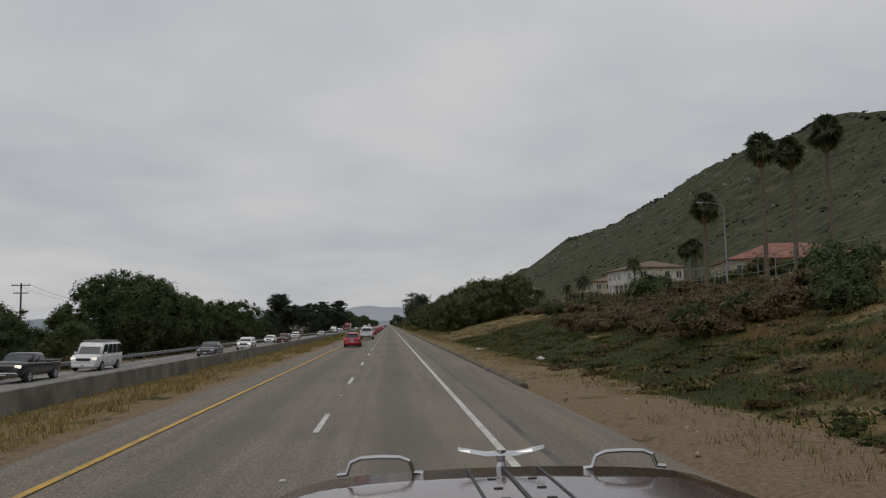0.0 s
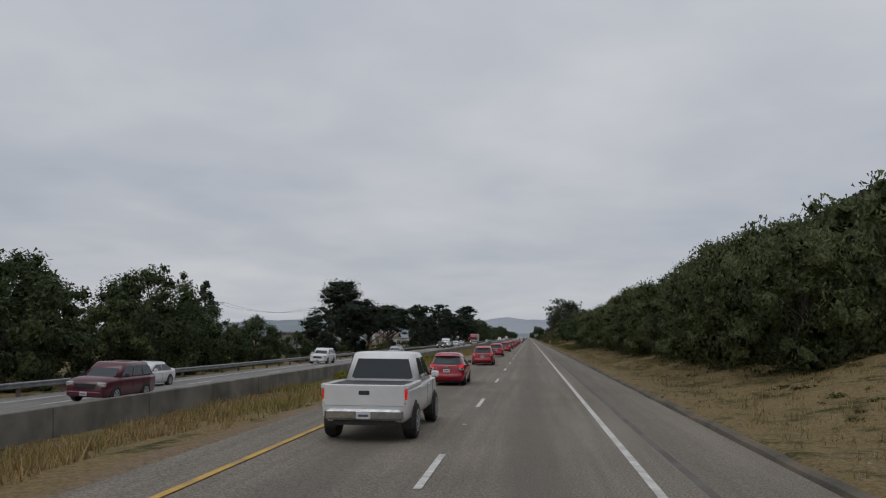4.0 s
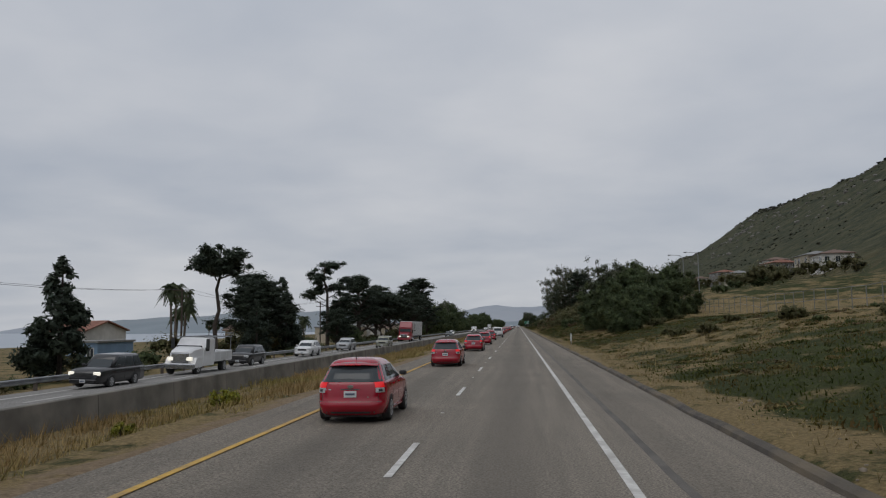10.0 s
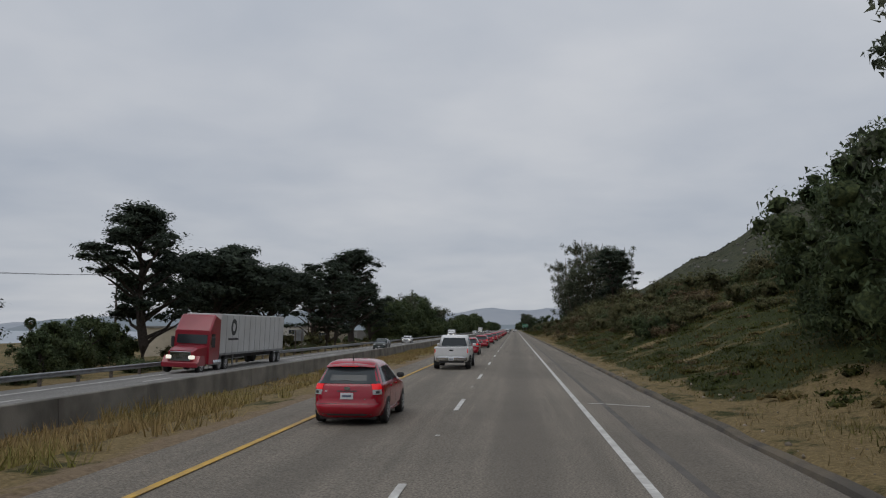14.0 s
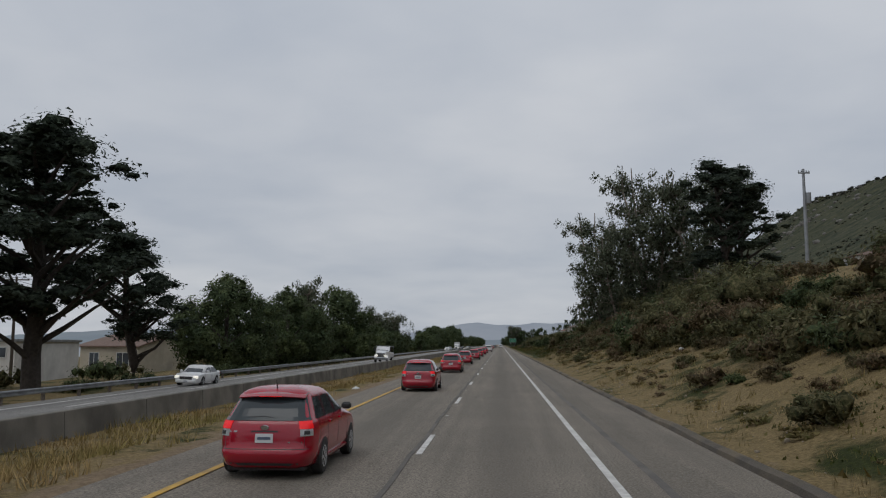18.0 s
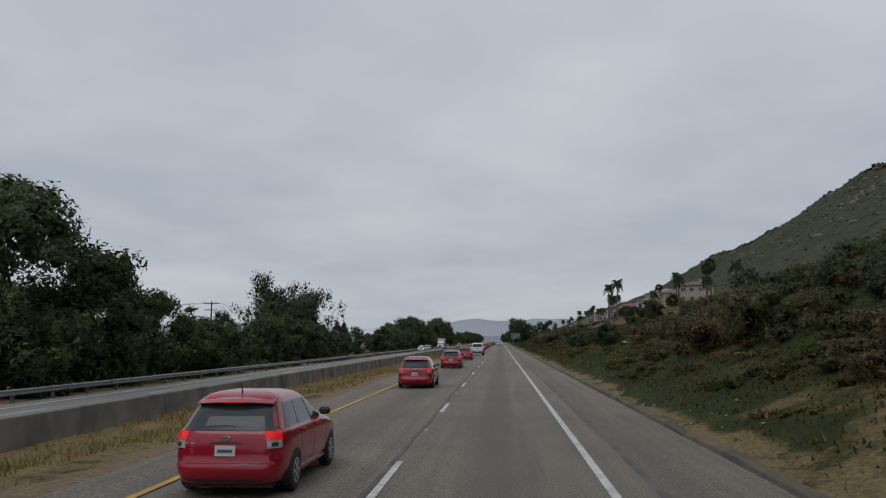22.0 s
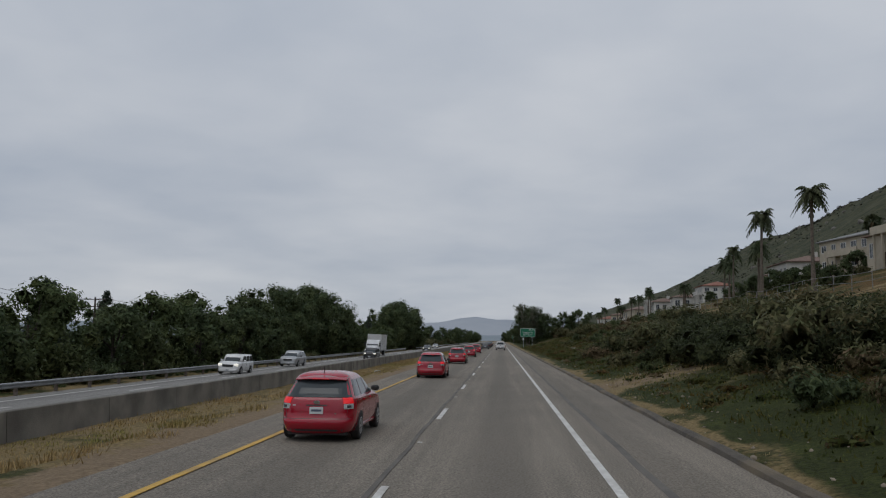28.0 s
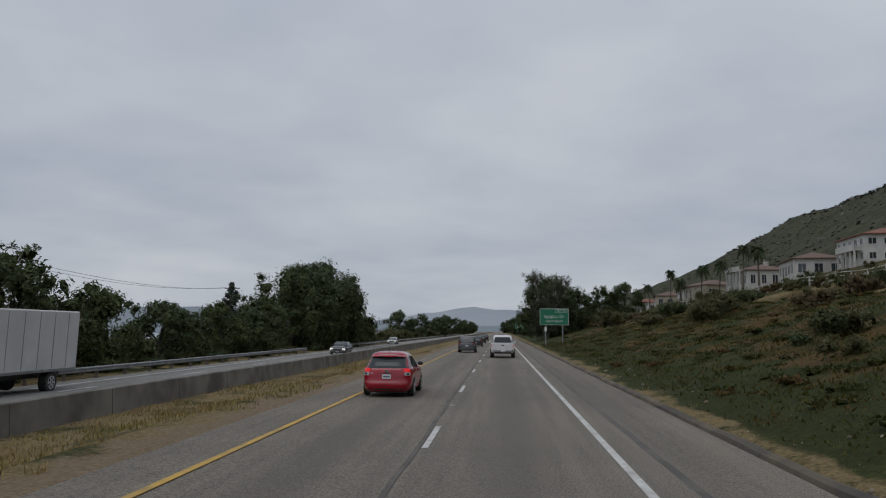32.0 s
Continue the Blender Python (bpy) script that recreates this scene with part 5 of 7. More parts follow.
def slab(rows, way, proud=0.006, sunk=0.015):
    """A curved plate laid over rows of points, proud of them along way."""
    n, m = len(rows), len(rows[0])
    way = Vector(way).normalized()
    v = [tuple(Vector(p) + way * proud) for r in rows for p in r] + [tuple(Vector(p) - way * sunk) for r in rows for p in r]
    f = [(i * m + j, i * m + j + 1, (i + 1) * m + j + 1, (i + 1) * m + j) for i in range(n - 1) for j in range(m - 1)]
    rim = [j for j in range(m)] + [i * m + m - 1 for i in range(1, n)] + [(n - 1) * m + j for j in range(m - 2, -1, -1)] + [i * m for i in range(n - 2, 0, -1)]
    f += [tuple(n * m + k for k in reversed(q)) for q in f[:]]
    f += [(rim[k], n * m + rim[k], n * m + rim[(k + 1) % len(rim)], rim[(k + 1) % len(rim)]) for k in range(len(rim))]
    return Shape().add(v, f)


def hatch(label, mat, brake=False):
    """A rounded five-door compact with a high tail, facing +y."""
    root = tagged(new("hatchback"), label, "car", "vehicles on the highway")
    Shape().loft([[hatch_round(a, z) for a in np.linspace(0, 360, 57)[:-1]] for z in HATCH[:, 0]]).put("body", mat, root, smooth=True)
    zs = np.linspace(0.985, 1.375, 7)

    def wide(z, k):
        return hatch_at(z)[2] * k

    slab([[hatch_end(wide(z, 0.93) * u, z) for u in np.linspace(-1, 1, 17)] for z in zs], (0, -0.7, 0.7), 0.008).put("rear_window", GLASS_DARK, root)
    slab([[hatch_end(wide(z, 0.9) * u, z, 1) for u in np.linspace(1, -1, 15)] for z in np.linspace(1.03, 1.42, 7)], (0, 0.5, 0.85), 0.007).put("windscreen", GLASS_DARK, root)
    spoiler = Shape().loft([[(x, y + 0.09 * abs(x / 0.6) ** 3, z - 0.03 * abs(x / 0.6) ** 2) for y, z in ((-1.5, 1.40), (-1.68, 1.378), (-1.77, 1.38), (-1.775, 1.395), (-1.68, 1.432), (-1.45, 1.487))] for x in np.linspace(-0.6, 0.6, 13)])
    spoiler.put("roof_spoiler", mat, root, smooth=False)
    slab([[(x, -1.775, z) for x in (-0.2, 0.2)] for z in (1.381, 1.392)], (0, -1, 0), 0.002, 0.004).put("high_brake_lamp", BRAKE if brake else TAIL, root)
    for sd in (-1, 1):
        lo, hi = (16, 50) if sd > 0 else (-50, -16)
        slab([[hatch_round(a, z) for a in np.linspace(lo, hi, 10)] for z in np.linspace(0.855, 0.985, 4)], (sd * 0.5, -1, 0), 0.016).put("tail_lamp", BRAKE if brake else TAIL, root)
        lo, hi = (17, 47) if sd > 0 else (-47, -17)
        slab([[hatch_round(a, z) for a in np.linspace(lo, hi, 10)] for z in np.linspace(0.735, 0.85, 4)], (sd * 0.5, -1, 0), 0.014).put("reverse_lamp", LENS, root)
        lo, hi = (24, 38) if sd > 0 else (-38, -24)
        slab([[hatch_round(a, z) for a in np.linspace(lo, hi, 6)] for z in (0.76, 0.82)], (sd * 0.5, -1, 0), 0.019).put("lamp_bowl", TRIM, root)
        lo, hi = (126, 158) if sd > 0 else (-158, -126)
        slab([[hatch_round(a, z) for a in np.linspace(lo, hi, 8)] for z in (0.62, 0.7, 0.77)], (sd * 0.4, 1, 0.2), 0.014).put("headlamp", LENS, root)
        bottom, top = (-1.70, -0.98, -0.08, 0.80), (-1.42, -0.86, -0.2, 0.10)
        for k in range(3):
            rows = []
            for z in np.linspace(1.0, 1.36, 6):
                v = (z - 1.0) / 0.36
                y0, y1 = bottom[k] + (top[k] - bottom[k]) * v + 0.035, bottom[k + 1] + (top[k + 1] - bottom[k + 1]) * v - 0.035
                rows.append([hatch_side(y, z, sd) for y in np.linspace(y0, y1, 6)][::sd])
            slab(rows, (sd, 0, 0.4), 0.006).put("side_window", GLASS_DARK, root)
        for y in (-0.98, -0.08, 0.86):
            slab([[hatch_side(y + d, z, sd) for d in (-0.005, 0.005)][::sd] for z in np.linspace(0.3, 0.985, 6)], (sd, 0, 0), 0.003, 0.004).put("door_gap", TRIM, root)
        for y in (-0.85, 0.05):
            slab([[hatch_side(y + d, z, sd) for d in (0, 0.19)][::sd] for z in (0.87, 0.905)], (sd, 0, 0), 0.03).put("door_handle", mat, root)
        slab([[hatch_side(y, z, sd) for y in np.linspace(-0.95, 0.95, 6)][::sd] for z in (0.19, 0.25, 0.29)], (sd, 0, 0), 0.03).put("side_skirt", mat, root)
        slab([[hatch_round(a, z) for a in ((30, 36, 42) if sd > 0 else (-42, -36, -30))] for z in (0.56, 0.65)], (sd * 0.5, -1, 0), 0.008).put("bumper_pad", mat, root)
        slab([[hatch_end(sd * (0.69 + d), z) for d in (0, 0.007)][::sd] for z in np.linspace(0.535, 0.73, 3)], (0, -1, 0), 0.003, 0.004).put("tailgate_gap", TRIM, root)
        xm = sd * 0.9
        Shape().box(xm - 0.1, xm + 0.1, 0.6, 0.7, 1.0, 1.13, 0.035).put("mirror", TRIM, root)
        for y in (-1.3, 1.3):
            pts = [hatch_side(y + math.cos(a) * 0.345, max(0.2, 0.31 + math.sin(a) * 0.345), sd) for a in np.linspace(-0.3, math.pi + 0.3, 19)]
            Shape().add([(p[0] + sd * 0.003, p[1], p[2]) for p in pts] + [(p[0] - sd * 0.25, p[1], p[2]) for p in pts], [tuple(range(19)), tuple(range(37, 18, -1))] + [(i, i + 1, i + 20, i + 19) for i in range(18)]).put("wheel_arch", TRIM, root)
            wheel(root, sd * 0.785, y, 0.31, 0.2, sd)
    slab([[hatch_round(a, z) for a in np.linspace(-38, 38, 21)] for z in (0.512, 0.522)], (0, -1, 0), 0.003, 0.004).put("bumper_groove", TRIM, root)
    slab([[hatch_end(x, z) for x in np.linspace(-0.6, 0.6, 9)] for z in (0.235, 0.28)], (0, -1, 0), 0.006).put("bumper_slot", TRIM, root)
    slab([[hatch_end(x, z) for x in np.linspace(-0.24, 0.24, 5)] for z in (0.80, 0.825)], (0, -1, 0), 0.004).put("tailgate_recess", TRIM, root)
    slab([[hatch_end(x, z, 1) for x in np.linspace(0.4, -0.4, 7)] for z in (0.58, 0.7)], (0, 1, 0), 0.008).put("grille", TRIM, root)
    Shape().box(-0.68, 0.68, -1.95, 1.9, 0.14, 0.2).put("underside", TRIM, root)
    plate = slab([[hatch_end(x, z) for x in (-0.155, 0.155)] for z in (0.625, 0.775)], (0, -1, 0), 0.016).put("number_plate", PLATE, root)
    slab([[hatch_end(x, z) for x in (-0.115, 0.115)] for z in (0.675, 0.722)], (0, -1, 0), 0.019, 0.002).put("plate_bar", PLATE_BAR, plate)
    em = Shape().loft(lathe([(0.0, 0.06), (0.012, 0.052)], 0, 14))
    em.v = [(v[1] * 1.3, -2.1 - v[0], v[2] * 0.75 + 0.875) for v in em.v]
    em.put("badge", CHROME, root)
    for x0, x1, z in ((0.42, 0.66, 0.62), (-0.64, -0.48, 0.8)):
        slab([[hatch_end(x, zz) for x in (x0, x1)] for zz in (z, z + 0.022)], (0, -1, 0), 0.004).put("script_bar", CHROME, root)
    Shape().tube([(-0.3, -1.975, 1.045), (0.0, -1.965, 1.055), (0.12, -1.99, 1.03)], 0.014, 5).put("rear_wiper", TRIM, root)
    Shape().tube([(0, -1.35, 1.52), (0, -1.42, 1.66)], [0.014, 0.006], 5).put("antenna", TRIM, root)
    return root


def sedan(label, mat, **k):
    return vehicle("sedan_car", label, mat, 4.75, 1.82, 1.45, 0.95, 0.85, 1.02, (-1.85, 1.15, -1.05, 0.3), wb=2.75, **k)


def suv(label, mat, H=1.68, L=4.55, **k):
    return vehicle("suv_car", label, mat, L, 1.84, H, 1.08, 1.0, 1.1, (-L / 2 + 0.08, 1.1, -L / 2 + 0.5, 0.35), r=0.35, wb=2.67, clear=0.26, doors=3, **k)


def boxy(label, mat, **k):
    return vehicle("box_car", label, mat, 4.15, 1.8, 1.62, 1.05, 0.98, 1.08, (-2.0, 1.1, -1.85, 0.55), r=0.33, wb=2.57, clear=0.22, doors=3, roof_in=0.86, **k)


def pickup(label, mat, H=1.93, **k):
    return vehicle("pickup_truck", label, mat, 5.8, 2.0, H, 1.26, 1.2, 1.2, (-0.75, 1.55, -0.55, 0.75), r=0.4, wb=3.7, clear=0.42, bed=True, category="truck", tyre_w=0.26, **k)


def van(label, mat, **k):
    return vehicle("delivery_van", label, mat, 5.6, 2.0, 2.1, 1.25, 1.15, 1.35, (-2.72, 1.75, -2.62, 1.15), r=0.37, wb=3.4, clear=0.3, doors=4, roof_in=0.88, rack=True, category="van", **k)


def set_car(ob, x, y, oncoming_side=False):
    ob.matrix_basis = pose(x, y, far_z(x) if oncoming_side else 0.0, 0, -1.9 if oncoming_side else 0, 180 if oncoming_side else 0)
    return ob


NEAR, OUTER = -16.6, -20.5
red_car = hatch("red compact hatchback with lit brake lamps", RED, brake=True)
white_pickup = pickup("white pickup truck with chrome bumper and lit brake lamps", WHITE, brake=True)
red_car["group"] = white_pickup["group"] = "traffic in the passing lane"
# the passing lane's slow stream: (place along the road, offset across the lane)
RED_AT = ((86.9, -2.25), (148.5, -2.20), (176.2, -2.08), (206.3, -2.23), (234.9, -2.03), (263.2, -2.18), (290.4, -2.03), (317.2, -2.13), (344.4, -2.03), (369.8, -2.13), (396.6, -2.33), (448.3, -2.30), (473.5, -2.28), (499.5, -2.33), (525.3, -2.29), (551.4, -2.28), (578.5, -2.38), (605.2, -2.16), (632.9, -2.23), (661.5, -2.23), (689.8, -2.28), (746.5, -2.30), (775.2, -2.33), (805.6, -2.38), (835.1, -2.38), (865.9, -2.43), (895.2, -2.43))
WHITE_AT = ((128.5, -1.9), (424.0, -1.9), (720.5, -1.7), (937.4, 1.75))
for first, spots in ((red_car, RED_AT), (white_pickup, WHITE_AT)):
    for k, (y, x) in enumerate(spots):
        set_car(first if k == 0 else copy_thing(first, Matrix.Identity(4)), x, y)
set_car(suv("dark grey sport utility car in the passing lane", GREY, brake=False), -1.9, 952)
set_car(sedan("black sedan in the passing lane", BLACK), -1.9, 985)
set_car(sedan("dark green sedan in the passing lane", DKGREEN), -1.9, 1015)
set_car(sedan("dark sedan in the passing lane", BLACK), -1.9, 1050)
set_car(sedan("maroon sedan far down the highway", MAROON), 1.8, 1060)
for ob, x, y in ((pickup("old black pickup truck with lit headlamps", BLACK, H=1.75, lit=True), OUTER, 49), (van("white van with a roof rack and red nose", WHITE, lit=True), OUTER, 61),
                 (sedan("dark grey sedan on the oncoming road", GREY), NEAR, 82), (sedan("white sedan with lit headlamps", WHITE, lit=True), OUTER, 151), (suv("white crossover car with lit headlamps", WHITE, H=1.6, L=4.3, lit=True), NEAR, 103),
                 (suv("maroon sport utility car with dark windows", MAROON), NEAR, 140), (suv("white sport utility car with dark windows", WHITE), OUTER, 191.8),
                 (sedan("silver sedan with a long low bonnet", SILVER), NEAR, 216.5), (suv("black minivan with lit headlamps", BLACK, H=1.75, L=5.1, lit=True), OUTER, 309.5), (suv("black sport utility car on the oncoming road", BLACK), OUTER, 332.5), (suv("white off-road car with a tall cabin", WHITE), OUTER, 352),
                 (suv("silver crossover car with tinted windows", SILVER, H=1.65), OUTER, 371.5), (boxy("dull grey-green boxy hatchback car", KHAKI), NEAR, 378.5),
                 (sedan("white sedan with lit headlamps", WHITE, lit=True), OUTER, 540), (sedan("dark grey-green sedan on the oncoming road", DKGREEN), NEAR, 484), (suv("silver sport utility car with dark windows", SILVER), OUTER, 839),
                 (boxy("white boxy car with lit headlamps", WHITE, lit=True), OUTER, 820), (boxy("dark boxy off-road car with lit headlamps", BLACK, lit=True), NEAR, 868),
                 (sedan("dark sedan with lit headlamps", GREY, lit=True), NEAR, 955), (sedan("grey sedan with lit headlamps", SILVER, lit=True), OUTER, 1030)):
    set_car(ob, x, y + 2.2, True)


def lorry_cab(root, mat, y0, hood_len, roof_z, W=2.3, fairing=True, lit=True):
    """A bonneted cab whose back stands at y0, facing +y."""
    hw = W / 2
    yc = y0 + 1.9
    Shape().loft([[(-hw, y, 0.55), (hw, y, 0.55), (hw, y, z), (hw - 0.12, y, z + 0.1), (-hw + 0.12, y, z + 0.1), (-hw, y, z)] for y, z in ((y0, roof_z - 0.4), (y0 + 0.9, roof_z - 0.15), (y0 + 1.0, roof_z - 0.2), (yc, roof_z - 1.25), (yc + 0.02, 1.9))]
                 if fairing else [[(-hw, y, 0.55), (hw, y, 0.55), (hw, y, z), (hw - 0.12, y, z + 0.1), (-hw + 0.12, y, z + 0.1), (-hw, y, z)] for y, z in ((y0, roof_z), (y0 + 1.0, roof_z), (yc, roof_z - 0.75), (yc + 0.02, 1.7))]).put("cab", mat, root)
    Shape().loft([[(-w, y, 0.6), (w, y, 0.6), (w, y, z), (w * 0.8, y, z + 0.12), (-w * 0.8, y, z + 0.12), (-w, y, z)] for y, w, z in ((yc, hw * 0.9, 1.75), (yc + hood_len * 0.7, hw * 0.74, 1.6), (yc + hood_len, hw * 0.66, 1.4))]).put("bonnet", mat, root, smooth=False)
    zt = roof_z - 1.22 if fairing else roof_z - 0.72
    panel([(hw * 0.92, yc + 0.03, 1.92), (-hw * 0.92, yc + 0.03, 1.92), (-hw * 0.9, yc - 0.05, zt + 0.1), (hw * 0.9, yc - 0.05, zt + 0.1)], 0.03, (0.03, 0.03, 0.02, 0.04)).put("windscreen", GLASS_DARK, root)
    for sd in (-1, 1):
        q = [(sd * hw, yc - 1.0, 1.8), (sd * hw, yc - 0.12, 1.8), (sd * hw, yc - 0.3, zt - 0.1), (sd * hw, yc - 1.0, zt - 0.1)]
        panel(q if sd > 0 else [q[1], q[0], q[3], q[2]], 0.01).put("side_window", GLASS_DARK, root)
        Shape().box(sd * hw * 0.62 - 0.2, sd * hw * 0.62 + 0.2, yc + hood_len - 0.12, yc + hood_len + 0.06, 0.95, 1.2, 0.03).put("headlamp", LIT if lit else LENS, root)
        Shape().box(sd * (hw + 0.2) - 0.12, sd * (hw + 0.2) + 0.12, yc - 0.2, yc - 0.1, 1.7, 2.4, 0.03).put("mirror", TRIM, root)
        Shape().loft([[(sd * hw * 0.66, y, 0.5), (sd * hw, y, 0.5), (sd * hw, y, z), (sd * hw * 0.66, y, z)] for y, z in ((yc + hood_len - 1.25, 0.7), (yc + hood_len - 1.05, 1.15), (yc + hood_len - 0.35, 1.15), (yc + hood_len - 0.05, 0.75))]).put("wing", mat, root)
        wheel(root, sd * (hw - 0.15), yc + hood_len - 0.7, 0.5, 0.28, sd)
    Shape().box(-hw * 0.58, hw * 0.58, yc + hood_len - 0.05, yc + hood_len + 0.04, 0.8, 1.45, 0.03).put("grille", CHROME, root)
    Shape().box(-hw, hw, yc + hood_len - 0.1, yc + hood_len + 0.15, 0.4, 0.75, 0.05).put("bumper", mat if fairing else CHROME, root)


def articulated_lorry():
    root = tagged(new("articulated_lorry"), "red bonneted lorry with a long white box trailer", "lorry", "vehicles on the highway")
    lorry_cab(root, SEMI_RED, 6.0, 1.9, 4.0, 2.5)
    trailer = Shape().box(-1.3, 1.3, -9.6, 6.0, 1.15, 4.05, 0.04).put("trailer", BOX_WHITE, root)
    for sd in (-1, 1):
        for k in range(12):
            Shape().box(sd * 1.305 - 0.006, sd * 1.305 + 0.006, -9.4 + k * 1.3, -9.36 + k * 1.3, 1.25, 3.95).put("panel_joint", STEEL, trailer)
        Shape().box(sd * 1.3 - 0.02, sd * 1.3 + 0.02, -9.6, 6.0, 1.1, 1.25).put("side_rail", STEEL, trailer)
        s = Shape()
        for k in range(16):
            a, b = 6.2832 * k / 16, 6.2832 * (k + 1) / 16
            s.quad((sd * 1.312, 3.4 + 0.62 * math.cos(a), 3.1 + 0.62 * math.sin(a)), (sd * 1.312, 3.4 + 0.62 * math.cos(b), 3.1 + 0.62 * math.sin(b)), (sd * 1.312, 3.4 + 0.3 * math.cos(b), 3.1 + 0.3 * math.sin(b)), (sd * 1.312, 3.4 + 0.3 * math.cos(a), 3.1 + 0.3 * math.sin(a)))
        s.put("round_mark", TRIM, trailer)
        Shape().box(sd * 1.31 - 0.003, sd * 1.31 + 0.003, 2.3, 4.5, 2.15, 2.3).put("lettering_bar", TRIM, trailer)
        for y in (-8.6, -7.3, 4.6, 5.9):
            wheel(root, sd * 1.1, y, 0.5, 0.32, sd)
        Shape().box(sd * 0.9 - 0.05, sd * 0.9 + 0.05, 2.2, 2.35, 0.3, 1.15).put("landing_leg", STEEL, root)
        Shape().tube([(sd * 1.05, 5.2 + 0.5, 0.65), (sd * 1.05, 7.2, 0.65)], 0.28, 10).put("fuel_tank", CHROME, root)
    Shape().box(-0.5, 0.5, -9.4, 9.4, 0.75, 1.12).put("chassis", TRIM, root)
    return root


def box_truck():
    root = tagged(new("box_truck"), "white box truck with a plain cargo body", "truck", "vehicles on the highway")
    lorry_cab(root, WHITE, 1.6, 1.5, 2.75, 2.2, fairing=False)
    Shape().box(-1.25, 1.25, -5.2, 1.55, 1.0, 3.8, 0.05).put("cargo_box", BOX_WHITE, root)
    for sd in (-1, 1):
        Shape().box(sd * 1.25 - 0.02, sd * 1.25 + 0.02, -5.2, 1.55, 0.98, 1.1).put("side_rail", STEEL, root)
        for k in range(5):
            Shape().box(sd * 1.255 - 0.006, sd * 1.255 + 0.006, -4.2 + k * 1.2, -4.17 + k * 1.2, 1.15, 3.7).put("panel_joint", STEEL, root)
        wheel(root, sd * 1.0, -3.2, 0.48, 0.4, sd)
    Shape().box(-0.45, 0.45, -5.1, 4.0, 0.65, 0.98).put("chassis", TRIM, root)
    return root


def utility_truck():
    root = tagged(new("utility_truck"), "white utility truck with side lockers and ladder rack", "truck", "vehicles on the highway")
    lorry_cab(root, WHITE, 0.4, 1.5, 2.35, 2.1, fairing=False)
    Shape().box(-1.05, 1.05, -3.2, 0.3, 0.75, 1.5, 0.04).put("service_body", WHITE, root)
    for sd in (-1, 1):
        for k in range(3):
            Shape().box(sd * 1.05 - 0.012, sd * 1.05 + 0.012, -3.05 + k * 1.12, -2.05 + k * 1.12, 0.85, 1.4, 0.005).put("locker_door", BOX_WHITE, root)
        for y in (-3.0, 0.2):
            Shape().tube([(sd * 0.98, y, 1.45), (sd * 0.98, y, 2.5)], 0.03, 6).put("rack_post", STEEL, root)
        Shape().tube([(sd * 0.98, -3.2, 2.5), (sd * 0.98, 2.2, 2.5)], 0.035, 6).put("rack_rail", STEEL, root)
        wheel(root, sd * 0.9, -1.6, 0.42, 0.36, sd)
    for k in range(5):
        Shape().box(-0.98, 0.98, -3.1 + 1.2 * k, -3.05 + 1.2 * k, 2.48, 2.53).put("rack_cross_bar", STEEL, root)
    Shape().box(-0.4, 0.4, -3.1, 2.8, 0.5, 0.8).put("chassis", TRIM, root)
    return root


set_car(articulated_lorry(), OUTER, 427.5 + 9.8, True)
set_car(box_truck(), OUTER, 893.4 + 5.0, True)
set_car(utility_truck(), OUTER, 325.0, True)
u2 = utility_truck()
u2["label"] = "white utility truck with lockers and lit headlamps"
set_car(u2, NEAR, 607.4 + 3.8, True)

# ---- houses, poles, signs, fences ----
def stucco(name, c):
    return material(name, c, 0.9, tuple(v * 0.88 for v in c), 1.2, tuple(v * 0.75 for v in c), 0.4, bump=0.3, bump_scale=20)


STUCCO_WHITE, STUCCO_CREAM, STUCCO_TAN, STUCCO_GREY = stucco("white_stucco", (0.62, 0.6, 0.56)), stucco("cream_stucco", (0.5, 0.44, 0.34)), stucco("tan_stucco", (0.38, 0.28, 0.19)), stucco("grey_render", (0.24, 0.23, 0.22))
STUCCO_BLUE = stucco("blue_boards", (0.2, 0.3, 0.42))
ROOF_RED = material("red_clay_roof", (0.25, 0.1, 0.065), 0.85, (0.17, 0.07, 0.048), 3.0, (0.3, 0.15, 0.1), 0.8, bump=0.8, bump_scale=9)
ROOF_BROWN = material("brown_tile_roof", (0.2, 0.13, 0.1), 0.9, (0.14, 0.095, 0.075), 3.0, bump=0.8, bump_scale=9)
ROOF_GREY = material("grey_flat_roof", (0.26, 0.26, 0.255), 0.9, (0.19, 0.19, 0.185), 2.0, bump=0.3)
FRAME = material("white_window_frame", (0.6, 0.6, 0.58), 0.6, (0.5, 0.5, 0.48), 8)
PANE = material("window_glass", (0.035, 0.042, 0.05), 0.06, spec=0.8)
DOOR = material("dark_wood_door", (0.1, 0.06, 0.04), 0.7, (0.07, 0.045, 0.03), 10)
POLE_WOOD = material("dark_utility_pole_wood", (0.085, 0.065, 0.05), 0.95, (0.055, 0.042, 0.034), 12, bump=0.4)
SIGN_GREEN = material("green_sign_sheeting", (0.012, 0.19, 0.095), 0.45, (0.016, 0.16, 0.085), 3.0)
SIGN_WHITE = material("white_sign_sheeting", (0.7, 0.72, 0.7), 0.5, (0.6, 0.62, 0.6), 5.0)
WIRE = material("dark_cable", (0.03, 0.03, 0.032), 0.7)


